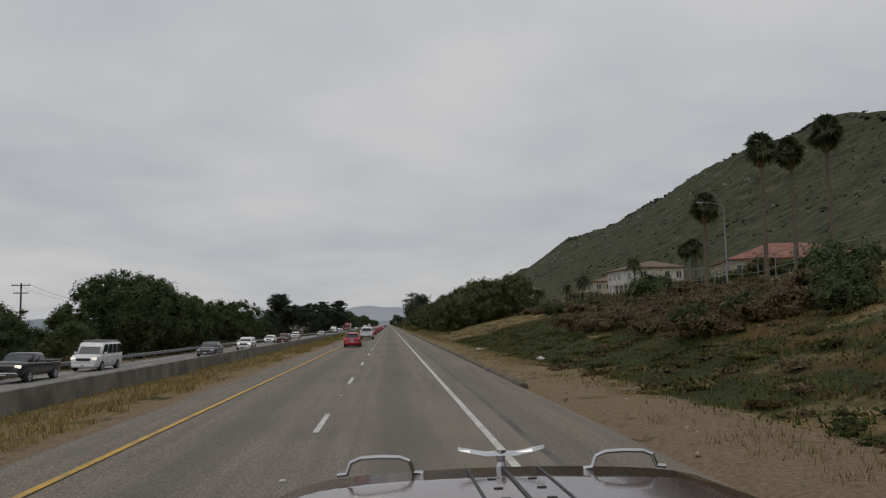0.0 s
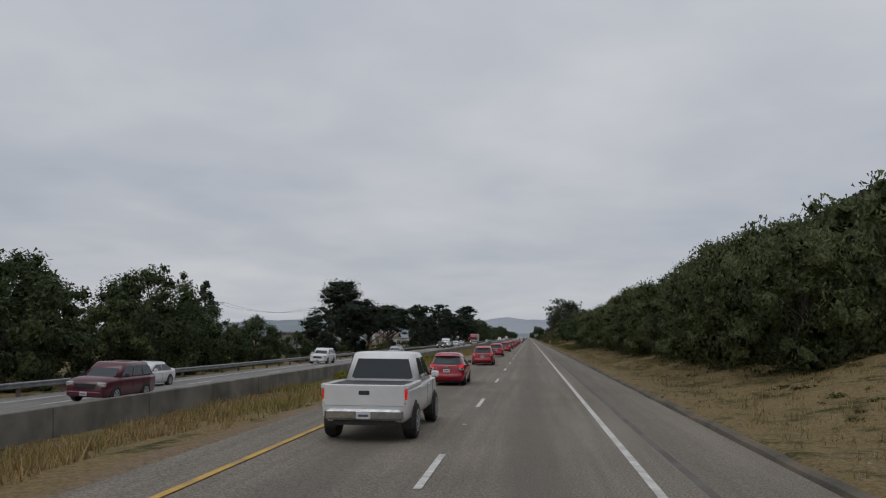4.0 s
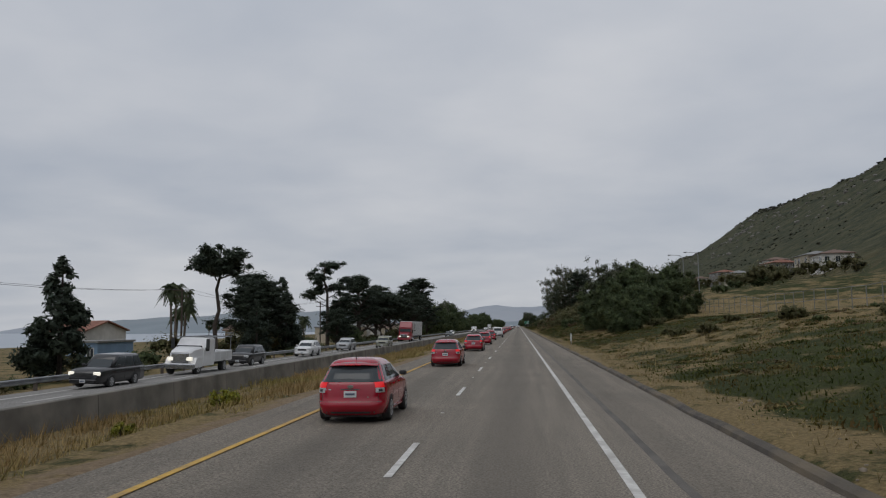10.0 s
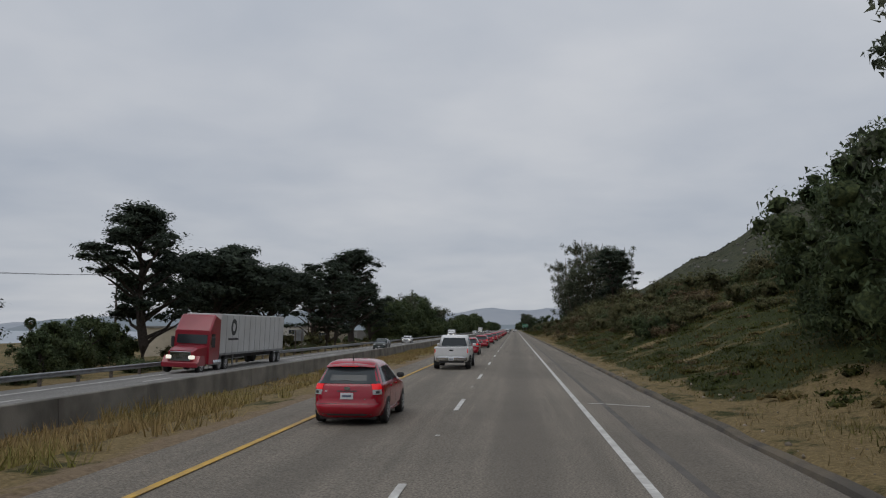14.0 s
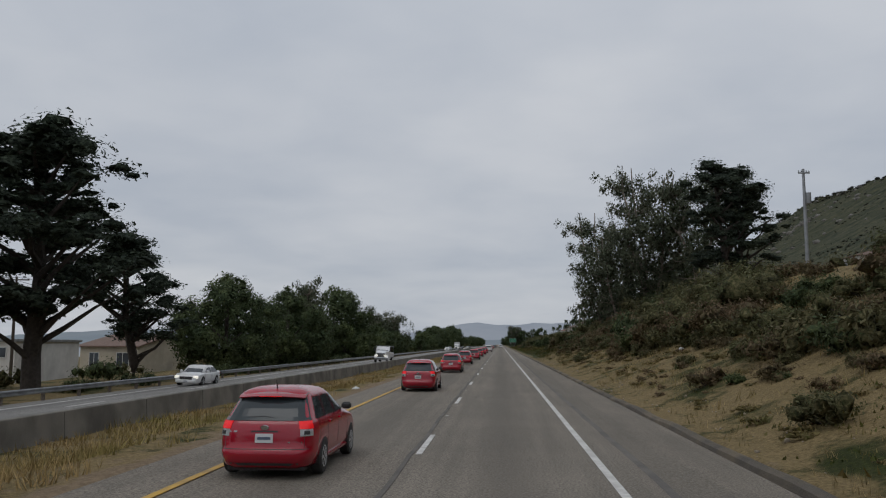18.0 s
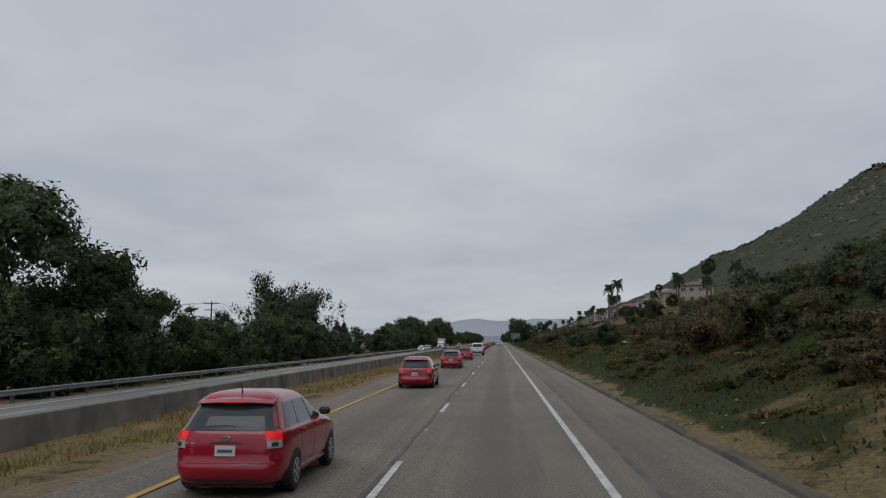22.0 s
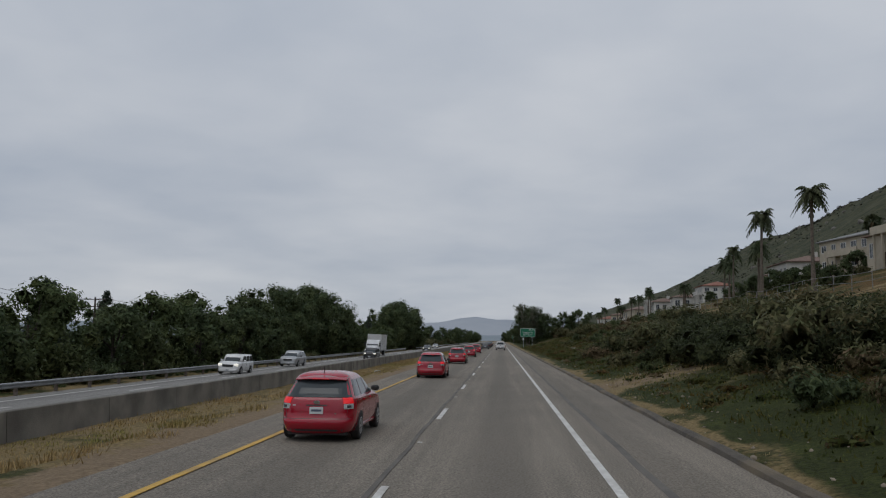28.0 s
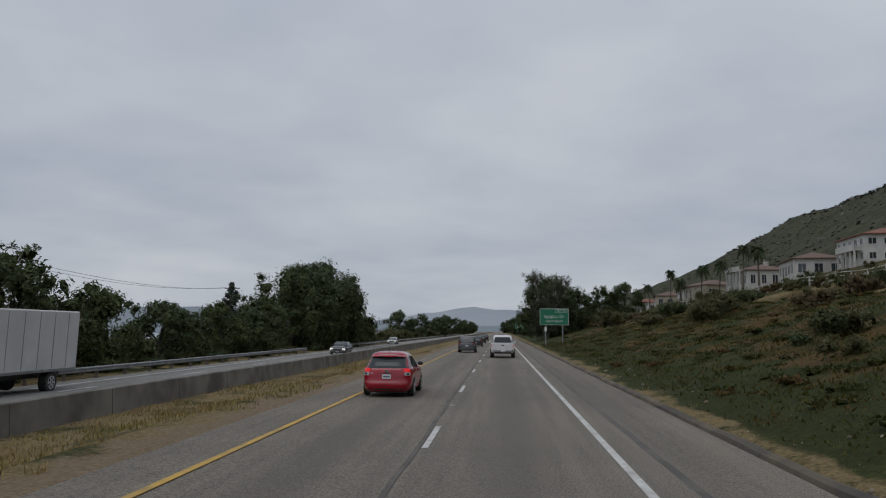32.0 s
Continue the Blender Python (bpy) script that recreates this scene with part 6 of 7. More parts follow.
def building(name, label, w, d, h, wall, roof, kind="hip", rise=1.5, storeys=1, bays=4, front="y", balcony=False, chimney=False):
    """A house with its ground corner at the middle; w along x, d along y. Windows on three sides."""
    root = tagged(new(name), label, "house")
    hw, hd = w / 2, d / 2
    Shape().box(-hw, hw, -hd, hd, -2.5, h).put("wall", wall, root)
    o = 0.5
    if kind == "hip":
        k = min(hw, hd) * 0.95
        if w > d:
            ridge = [(-hw + k, 0), (hw - k, 0)]
        else:
            ridge = [(0, -hd + k), (0, hd - k)]
        s = Shape()
        b = [(-hw - o, -hd - o), (hw + o, -hd - o), (hw + o, hd + o), (-hw - o, hd + o)]
        v = [(x, y, h + 0.003) for x, y in b] + [(x, y, h + 0.16) for x, y in b] + [(x, y, h + 0.16 + rise) for x, y in ridge]
        f = [(3, 2, 1, 0), (0, 1, 5, 4), (1, 2, 6, 5), (2, 3, 7, 6), (3, 0, 4, 7)]
        f += [(4, 5, 9, 8), (5, 6, 9), (6, 7, 8, 9), (7, 4, 8)] if w > d else [(5, 6, 9, 8), (4, 5, 8), (7, 4, 8, 9), (6, 7, 9)]
        s.add(v, f).put("roof", roof, root)
    elif kind == "gable":
        s = Shape()
        v = []
        for x in (-hw - o, hw + o):
            v += [(x, -hd - o, h - 0.15), (x, 0, h + rise), (x, hd + o, h - 0.15), (x, hd + o, h + 0.03), (x, 0, h + rise + 0.2), (x, -hd - o, h + 0.03)]
        s.add(v, [(0, 1, 4, 5), (1, 2, 3, 4), (11, 10, 7, 6), (10, 9, 8, 7), (5, 4, 10, 11), (4, 3, 9, 10), (0, 6, 7, 1), (1, 7, 8, 2), (0, 5, 11, 6), (3, 2, 8, 9)]).put("roof", roof, root)
        for x in (-hw, hw):
            Shape().loft([[(x - 0.01, -hd, h - 0.01), (x - 0.01, hd, h - 0.01), (x - 0.01, 0, h + rise - 0.08)], [(x + 0.01, -hd, h - 0.01), (x + 0.01, hd, h - 0.01), (x + 0.01, 0, h + rise - 0.08)]]).put("gable", wall, root)
    else:
        Shape().box(-hw - o * 0.5, hw + o * 0.5, -hd - o * 0.5, hd + o * 0.5, h + 0.003, h + 0.3, 0.03).put("roof", roof, root)
    if chimney:
        Shape().box(hw * 0.3, hw * 0.3 + 0.9, -0.4, 0.5, h, h + rise + 1.0, 0.03).put("chimney", wall, root)

    def opening(face, u, z, ww, wh):
        win = new("window")
        win.parent = root
        if face == "S":
            m = pose(u, -hd, z)
        elif face == "N":
            m = pose(u, hd, z, 0, 0, 180)
        elif face == "W":
            m = pose(-hw, u, z, 0, 0, -90)
        else:
            m = pose(hw, u, z, 0, 0, 90)
        win.matrix_basis = m
        f = Shape()
        for x0, x1, z0, z1 in ((-ww / 2, ww / 2, -wh / 2, -wh / 2 + 0.09), (-ww / 2, ww / 2, wh / 2 - 0.09, wh / 2), (-ww / 2, -ww / 2 + 0.09, -wh / 2 + 0.09, wh / 2 - 0.09), (ww / 2 - 0.09, ww / 2, -wh / 2 + 0.09, wh / 2 - 0.09), (-0.03, 0.03, -wh / 2 + 0.09, wh / 2 - 0.09)):
            f.box(x0, x1, -0.07, 0.04, z0, z1)
        f.put("frame", FRAME, win)
        Shape().box(-ww / 2 + 0.08, ww / 2 - 0.08, -0.02, 0.03, -wh / 2 + 0.08, wh / 2 - 0.08).put("pane", PANE, win)

    sh = h / storeys
    rng = np.random.default_rng(int(w * 100 + d * 10 + h))
    for st in range(storeys):
        for face, span in (("W", d), ("S", w)):
            n = max(1, int(bays * span / max(w, d) + 0.5))
            for k in range(n):
                u = -span / 2 + span * (k + 0.5) / n
                if rng.random() < 0.85:
                    opening(face, u, st * sh + sh * 0.55, min(1.9, span / n * 0.55) * (0.8 + 0.3 * rng.random()), sh * 0.48)
    Shape().box(-hw - 0.05, -hw + 0.02, hd * 0.3, hd * 0.3 + 0.95, 0, 2.05).put("door", DOOR, root)
    if balcony:
        Shape().box(-hw - 1.4, -hw - 0.004, -hd * 0.8, hd * 0.5, sh - 0.15, sh + 0.02).put("balcony_floor", wall, root)
        Shape().box(-hw - 1.4, -hw - 1.25, -hd * 0.8, hd * 0.5, sh + 0.024, sh + 0.95).put("balcony_wall", wall, root)
        for k in range(5):
            y = -hd * 0.8 + hd * 1.2 * k / 4
            Shape().box(-hw - 1.38, -hw - 1.1, y - 0.13, y + 0.13, -2.0, sh - 0.154).put("column", wall, root)
    return root


def place(ob, x, y, z=None, turn=0.0, sink=0.25):
    ob.matrix_basis = pose(x, y, (gz(x, y) if z is None else z) - sink, 0, 0, turn)
    return ob


# landward houses on the terrace
place(building("house", "long cream house under a red clay roof", 18, 14, 3.0, STUCCO_CREAM, ROOF_RED, "hip", 2.6, 1, 6), 58, 111, 7.4, turn=-12)
place(building("house", "two-storey cream apartment house with balconies", 9, 15, 5.6, STUCCO_WHITE, ROOF_BROWN, "hip", 1.4, 2, 6, balcony=True), 50, 150, turn=5)
place(building("house", "two-storey cream house with a brown roof", 10, 14, 5.4, STUCCO_CREAM, ROOF_BROWN, "hip", 1.6, 2, 5, balcony=True), 57, 200, turn=-6)
place(building("house", "small tan house beside palms", 8, 10, 4.0, STUCCO_TAN, ROOF_BROWN, "hip", 1.4, 1, 3), 60, 232, turn=10)
place(building("house", "cream single-storey house with a low roof", 10, 14, 3.6, STUCCO_CREAM, ROOF_GREY, "hip", 1.2, 1, 4), 66, 292, turn=0)
for k, (x, y, w, d, h, st) in enumerate(((96, 520, 9, 13, 3.8, 1), (100, 545, 9, 12, 3.6, 1), (97, 572, 9, 12, 4.6, 2), (104, 600, 9, 13, 3.8, 1), (98, 632, 9, 12, 3.8, 1), (100, 665, 9, 12, 4.6, 2), (97, 700, 9, 12, 3.8, 1))):
    place(building("house", "pale terrace house at the foot of the ridge", w, d, h, (STUCCO_WHITE, STUCCO_CREAM, STUCCO_GREY)[k % 3], (ROOF_BROWN, ROOF_GREY, ROOF_RED)[k % 3], "hip", 1.4, st, 4), x, y, turn=6 * (k % 3) - 5)
for k, (x, y, w, d, h, st, wall_m, roof_m, bal) in enumerate(((62, 846, 10, 13, 5.4, 2, STUCCO_CREAM, ROOF_BROWN, True), (60, 868, 10, 14, 4.6, 1, STUCCO_CREAM, ROOF_BROWN, True), (62, 890, 10, 13, 5.4, 2, STUCCO_CREAM, ROOF_GREY, True), (60, 914, 10, 13, 4.2, 1, STUCCO_WHITE, ROOF_BROWN, False), (82, 946, 10, 13, 4.2, 1, STUCCO_CREAM, ROOF_BROWN, False), (88, 970, 11, 14, 5.6, 2, STUCCO_CREAM, ROOF_GREY, True), (84, 992, 10, 13, 5.2, 2, STUCCO_TAN, ROOF_BROWN, True), (68.5, 1012, 10, 13, 5.0, 2, STUCCO_WHITE, ROOF_RED, True),
                                                             (63.5, 1031, 9, 14, 4.0, 1, STUCCO_WHITE, ROOF_BROWN, False), (61, 1056, 10, 13, 4.4, 1, STUCCO_WHITE, ROOF_BROWN, True), (57, 1082, 9, 13, 4.2, 1, STUCCO_CREAM, ROOF_BROWN, False), (60, 1110, 9, 14, 4.6, 2, STUCCO_WHITE, ROOF_BROWN, False), (58, 1140, 9, 14, 4.4, 1, STUCCO_CREAM, ROOF_BROWN, False), (57, 1175, 9, 14, 4.4, 1, STUCCO_WHITE, ROOF_RED, False))):
    place(building("house", "two-storey coastal villa with a tiled roof" if st == 2 else "low coastal villa with a tiled roof", w, d, h, wall_m, roof_m, "hip", 1.5, st, 5, balcony=bal, chimney=k % 3 == 0), x, y, turn=(-8, 5, 12, -3)[k % 4], sink=0.9)
# seaward houses and sheds below the road
for x, y, w, d, h, wall_m, roof_m, kind, st, text in ((-72, 402, 8, 11, 5.4, STUCCO_WHITE, ROOF_RED, "gable", 2, "white gabled house with a red roof"), (-62, 385, 9, 9, 3.4, STUCCO_BLUE, ROOF_GREY, "flat", 1, "low blue shed with a flat roof"),
                                                     (-52, 290, 9, 12, 5.0, STUCCO_GREY, ROOF_GREY, "flat", 2, "grey two-storey house with a flat roof"), (-60, 318, 8, 10, 4.2, STUCCO_TAN, ROOF_BROWN, "gable", 1, "tan gabled house with a brown roof"), (-48, 425, 9, 13, 3.4, STUCCO_WHITE, ROOF_GREY, "flat", 1, "low white flat-roofed house"),
                                                     (-58, 448, 9, 10, 4.6, STUCCO_TAN, ROOF_BROWN, "gable", 1, "tan house with a brown gable"), (-50, 505, 10, 18, 4.4, STUCCO_CREAM, ROOF_GREY, "flat", 1, "long cream flat-roofed building"), (-54, 540, 10, 14, 5.4, STUCCO_WHITE, ROOF_GREY, "gable", 2, "white two-storey house beside the cypresses"),
                                                     (-56, 575, 10, 16, 5.0, STUCCO_WHITE, ROOF_GREY, "flat", 2, "white two-storey block with a flat roof"), (-52, 602, 9, 16, 4.2, STUCCO_CREAM, ROOF_BROWN, "gable", 1, "cream house with a brown roof"), (-62, 690, 10, 18, 4.0, STUCCO_GREY, ROOF_GREY, "flat", 1, "grey commercial shed with a flat roof"), (-75, 870, 12, 20, 4.5, STUCCO_WHITE, ROOF_GREY, "flat", 1, "pale flat-roofed building near the shore"), (-95, 440, 9, 12, 4.2, STUCCO_CREAM, ROOF_BROWN, "gable", 1, "cream gabled house with a brown roof"), (-88, 355, 9, 12, 4.2, STUCCO_WHITE, ROOF_GREY, "gable", 1, "white gabled house with a grey roof")):
    place(building("house", text, w, d, h, wall_m, roof_m, kind, 1.5, st, 4), x, y, turn=(x * 7 + y) % 17 - 8)


def utility_pole(h, label="wooden utility pole with crossarms", arms=2, transformer=False, mat=None, wide=2.6):
    root = tagged(new("utility_pole"), label, "utility pole", "utility poles")
    Shape().tube([(0, 0, -0.8), (0, 0, h * 0.5), (0, 0, h)], [0.17, 0.15, 0.11], 8).put("pole", mat or POLE_WOOD, root)
    for k in range(arms):
        z = h - 0.35 - 1.1 * k
        w = wide * (1 - 0.2 * k)
        arm = Shape().box(-w / 2, w / 2, -0.06 - 0.12, 0.06 - 0.12, z - 0.06, z + 0.06).put("crossarm", mat or POLE_WOOD, root)
        for x in (-w * 0.46, -w * 0.22, w * 0.22, w * 0.46):
            Shape().tube([(x, -0.12, z + 0.05), (x, -0.12, z + 0.14), (x, -0.12, z + 0.22)], [0.03, 0.05, 0.025], 6).put("insulator", STEEL, arm)
    if transformer:
        Shape().tube([(0.3, 0, h - 2.9), (0.3, 0, h - 2.0)], 0.24, 10).put("transformer", STEEL, root)
    return root


POLES = [(-52.5, 123, 11.5), (-55, 176, 11), (-57.5, 257, 11), (-50, 300, 11), (-49, 388, 10.5), (-48.8, 474, 11), (-46, 560, 10.5), (-46, 640, 10), (-45, 720, 10.5), (-45, 810, 11), (-48.5, 852, 9), (-44, 925, 11), (-44, 1000, 11)]
base_pole = None
for k, (x, y, h) in enumerate(POLES):
    if base_pole is None:
        base_pole = utility_pole(11.0)
        ob = base_pole
    else:
        ob = copy_thing(base_pole, Matrix.Identity(4))
    ob.matrix_basis = pose(x, y, gz(x, y), 0, 0, 8) @ Matrix.Diagonal((1, 1, h / 11.0, 1))
for a, b in zip(POLES[:-1], POLES[1:]):
    for off in (-1.0, 1.0):
        p = [(a[0] + (b[0] - a[0]) * u + off, a[1] + (b[1] - a[1]) * u, gz(a[0], a[1]) + (a[2] - 0.15) * (1 - u) + (gz(b[0], b[1]) - gz(a[0], a[1]) + b[2] - 0.15) * u - 1.6 * 4 * u * (1 - u)) for u in np.linspace(0, 1, 9)]
        tagged(Shape().tube(p, 0.018, 4).put("power_line", WIRE), "thin dark power line slung between poles", "cable", "power lines")
grey_pole = utility_pole(8.6, "pale utility pole with lamps on the bank", arms=1, mat=STEEL, wide=0.9, transformer=True)
place(grey_pole, 26.8, 551, sink=0)


def street_lamp(h, arm=2.2, label="tall grey street lamp with a curved arm"):
    root = tagged(new("street_lamp"), label, "street lamp", "street lamps")
    Shape().tube([(0, 0, -0.3), (0, 0, h * 0.7), (0, 0, h - 0.4)], [0.1, 0.075, 0.06], 8).put("pole", STEEL, root)
    Shape().tube([(0, 0, h - 0.4), (-arm * 0.3, 0, h), (-arm, 0, h + 0.12)], [0.055, 0.045, 0.04], 7).put("arm", STEEL, root)
    Shape().box(-arm - 0.65, -arm + 0.05, -0.13, 0.13, h + 0.05, h + 0.2, 0.04).put("lamp_head", STEEL, root)
    Shape().box(-arm - 0.55, -arm - 0.1, -0.1, 0.1, h + 0.02, h + 0.048).put("lens", LENS, root)
    return root


place(street_lamp(8.4), 36.0, 80, sink=0)
place(street_lamp(8.6), 38.6, 436, sink=0)
place(street_lamp(8.0), 33.4, 425, sink=0)


def letter(text, size, x, z, parent, mat=None):
    """Raised lettering on the face of a sign that looks along -y."""
    cu = bpy.data.curves.new("legend", "FONT")
    cu.body, cu.size, cu.align_x, cu.align_y, cu.extrude = text, size, "CENTER", "CENTER", 0.004
    tmp = bpy.data.objects.new("legend_tmp", cu)
    scene.collection.objects.link(tmp)
    dg = bpy.context.evaluated_depsgraph_get()
    me = bpy.data.meshes.new_from_object(tmp.evaluated_get(dg))
    bpy.data.objects.remove(tmp)
    me.materials.clear()
    me.materials.append(mat or SIGN_WHITE)
    ob = new("lettering", me)
    ob.parent = parent
    ob.matrix_basis = pose(x, -0.055, z, 90, 0, 0)
    return ob


def guide_sign(w, h, legs, lift):
    root = tagged(new("guide_sign"), "green highway exit sign with white lettering on posts", "road sign")
    board = Shape().box(-w / 2, w / 2, -0.02, 0.02, lift, lift + h, 0.01).put("board", SIGN_WHITE, root, "white-edged sign board")
    Shape().box(-w / 2 + 0.06, w / 2 - 0.06, -0.04, -0.024, lift + 0.06, lift + h - 0.06, 0.004).put("face", SIGN_GREEN, board)
    for x in legs:
        Shape().box(x - 0.07, x + 0.07, 0.03, 0.15, -0.6, lift + h - 0.1).put("post", STEEL, root)
    return root, board


sign, board = guide_sign(4.1, 2.35, (-1.2, 1.2), 3.2)
place(sign, 9.3, 982, 0.0, turn=-3, sink=0)
letter("Spyglass Dr", 0.62, 0.0, 4.42, board)
letter("NEXT RIGHT", 0.42, 0.0, 3.72, board)
tab = Shape().box(0.15, 1.9, -0.05, -0.043, 5.0, 5.44).put("exit_tab", SIGN_WHITE, board)
Shape().box(0.18, 1.87, -0.058, -0.051, 5.03, 5.41).put("tab_face", SIGN_GREEN, board)
t = letter("EXIT 193", 0.32, 1.02, 5.21, board)
t.matrix_basis = pose(1.02, -0.066, 5.21, 90, 0, 0)
Shape().box(-1.4, -1.05, -0.02, 0.025, 2.3, 2.9).put("small_plate", SIGN_WHITE, sign)
far_sign, fb = guide_sign(3.2, 2.0, (-0.9, 0.9), 3.0)
far_sign["label"] = "green highway sign far ahead beside the road"
place(far_sign, 9.2, 1180, 0.0, sink=0)
for z in (3.6, 4.2):
    Shape().box(-1.1, 1.1, -0.055, -0.045, z - 0.12, z + 0.12).put("lettering_bar", SIGN_WHITE, fb)

post = tagged(new("mile_marker"), "white roadside marker plate with small black writing", "road marker")
Shape().box(-0.1, 0.1, -0.006, 0.006, 0.45, 1.25, 0.004).put("plate", SIGN_WHITE, post)
Shape().box(-0.035, 0.035, 0.008, 0.03, -0.3, 1.2).put("stake", STEEL, post)
for z, w in ((1.15, 0.12), (1.08, 0.13), (0.6, 0.14)):
    Shape().box(-w / 2, w / 2, -0.01, -0.0065, z - 0.02, z + 0.02).put("writing_bar", TRIM, post)
t = letter("19", 0.17, 0.0, 0.78, post, TRIM)
t.matrix_basis = pose(0, -0.011, 0.78, 90, 0, 0)
place(post, 8.1, 363.5, sink=0)
back_sign = tagged(new("road_sign"), "grey back of a road sign beside the oncoming lanes", "road sign")
Shape().box(-0.6, 0.6, -0.01, 0.01, 1.6, 3.0, 0.008).put("plate", STEEL, back_sign)
for x in (-0.4, 0.4):
    Shape().box(x - 0.05, x + 0.05, -0.1, -0.012, -0.6, 2.9).put("post", POST_WOOD, back_sign)
place(back_sign, -25.0, 474, sink=0)

FENCE = material("weathered_fence_steel", (0.3, 0.3, 0.29), 0.6, (0.2, 0.2, 0.19), 6, metal=0.5)


def fence_run(x0, y0, x1, y1, h, label, step=3.0, boards=False):
    root = tagged(new("fence"), label, "fence", "fences on the bank")
    n = int(math.hypot(x1 - x0, y1 - y0) / step)
    pts = [(x0 + (x1 - x0) * k / n, y0 + (y1 - y0) * k / n) for k in range(n + 1)]
    z = [gz(*p) for p in pts]
    for (x, y), zz in zip(pts, z):
        Shape().tube([(x, y, zz - 0.3), (x, y, zz + h)], 0.04 if not boards else 0.09, 6).put("post", FENCE if not boards else STUCCO_WHITE, root)
    for lev in ((h, h * 0.5) if not boards else (h * 0.9, h * 0.55, h * 0.2)):
        Shape().tube([(x, y, zz + lev) for (x, y), zz in zip(pts, z)], 0.025 if not boards else 0.05, 5).put("rail", FENCE if not boards else STUCCO_WHITE, root)
    return root


fence_run(31, 30, 32, 150, 2.2, "grey wire fence on the bank top")
fence_run(29, 285, 31, 420, 2.0, "pale fence on the bank top", 3.0)
fence_run(33, 800, 37, 905, 1.5, "wire fence on slender posts along the slope", 4.5)
fence_run(38, 905, 40, 1050, 1.1, "white post and rail fence below the villas", 4.0, True)

# palms
FAN = [palm_tree(71, 11.0, False, 54, 1.5, 0.75), palm_tree(72, 7.5, False, 48, 1.5, 0.75)]
QUEEN = [palm_tree(81, 9.5, True, 32, 2.5, 0.75), palm_tree(82, 6.5, True, 30, 2.3, 0.75), palm_tree(83, 4.8, True, 28, 2.2, 0.8)]
for k, x, y, s in ((0, 40.2, 80, 1.26), (0, 43.7, 80.5, 1.16), (0, 47.3, 80, 1.3), (1, 34.2, 81, 1.15), (1, 39, 100, 0.7), (1, 42, 104, 0.8), (1, -131, 456, 1.0), (1, -109, 552, 1.0), (1, -75, 470, 0.8), (1, -58, 961, 0.9), (1, -60, 968, 1.0), (1, -62, 972, 0.85), (1, -57, 975, 1.0), (1, -64, 966, 0.95), (0, -55, 1150, 1.0), (1, 58, 815, 1.15), (1, 61, 822, 1.3), (1, 58, 880, 1.0)):
    plant(FAN[k], x, y, s)
for k, x, y, s in ((0, -55, 398, 1.2), (0, -57, 404, 1.25), (1, -58, 410, 1.4), (0, -60, 415, 1.2), (1, -66, 425, 1.3), (1, -46, 436, 1.0), (2, -44, 440, 1.2),
                   (0, 39.8, 856, 1.32), (0, 39.5, 874.5, 1.3), (1, 42, 884, 1.2), (0, 44, 905, 1.0), (1, 46, 915, 1.1), (1, 51, 937, 1.4), (2, 45, 950, 1.2), (2, 48, 962, 1.2), (1, 50, 1020, 1.2), (0, 52.7, 1039, 1.0), (1, 52, 1055, 1.2), (1, 52, 1072, 1.25), (0, 51.9, 1108, 1.1), (2, 53, 1100, 1.3), (2, 50, 1085, 1.3), (1, 49, 1125, 1.2), (2, 48, 1140, 1.3), (1, 46, 1160, 1.2),
                   (1, 50, 760, 1.1), (2, 52, 790, 1.2), (1, 50, 812, 1.2), (0, 55, 838, 1.0), (2, 50, 850, 1.2), (1, 45, 140, 1.0), (2, 47, 160, 1.2), (2, 44, 175, 1.2), (1, 48, 190, 1.0), (2, 50, 215, 1.2), (2, 45, 112, 1.3)):
    plant(QUEEN[k], x, y, s)


# cross marks and streaks on the shoulder
def shoulder_streak(name, label, mat, x0, x1, y0, y1, w, category):
    def top(x):
        return float(np.interp(x, [LINE_R + 0.753, EDGE_R], [-0.004, -0.05])) + 0.004 if x > LINE_R + 0.753 else 0.004
    rings = []
    for k in range(9):
        u = k / 8
        x, y = x0 + (x1 - x0) * u, y0 + (y1 - y0) * u + 0.03 * math.sin(9 * u + x0)
        rings.append([(x, y - w, top(x) - 0.02), (x, y + w, top(x) - 0.02), (x, y + w * (0.7 + 0.3 * math.sin(7 * u)), top(x)), (x, y - w, top(x))])
    return tagged(Shape().loft(rings).put(name, mat), label, category, kind="structure")


STREAK = material("dark_rubber_streak", (0.07, 0.062, 0.055), 0.85, (0.12, 0.108, 0.095), 3.0)
shoulder_streak("cross_mark", "white painted line across the shoulder", WHITE_LINE, 3.95, 5.8, 401.2, 400.75, 0.06, "road marking")
for x0, x1, y0, y1 in ((4.86, 5.95, 668.7, 668.6), (4.67, 5.92, 666.0, 665.4), (4.54, 5.02, 659.8, 659.7), (4.7, 5.6, 681.0, 680.8), (4.8, 5.7, 676.2, 676.0)):
    shoulder_streak("tyre_streak", "dark streak of rubber across the shoulder", STREAK, x0, x1, y0, y1, 0.05, "road mark")

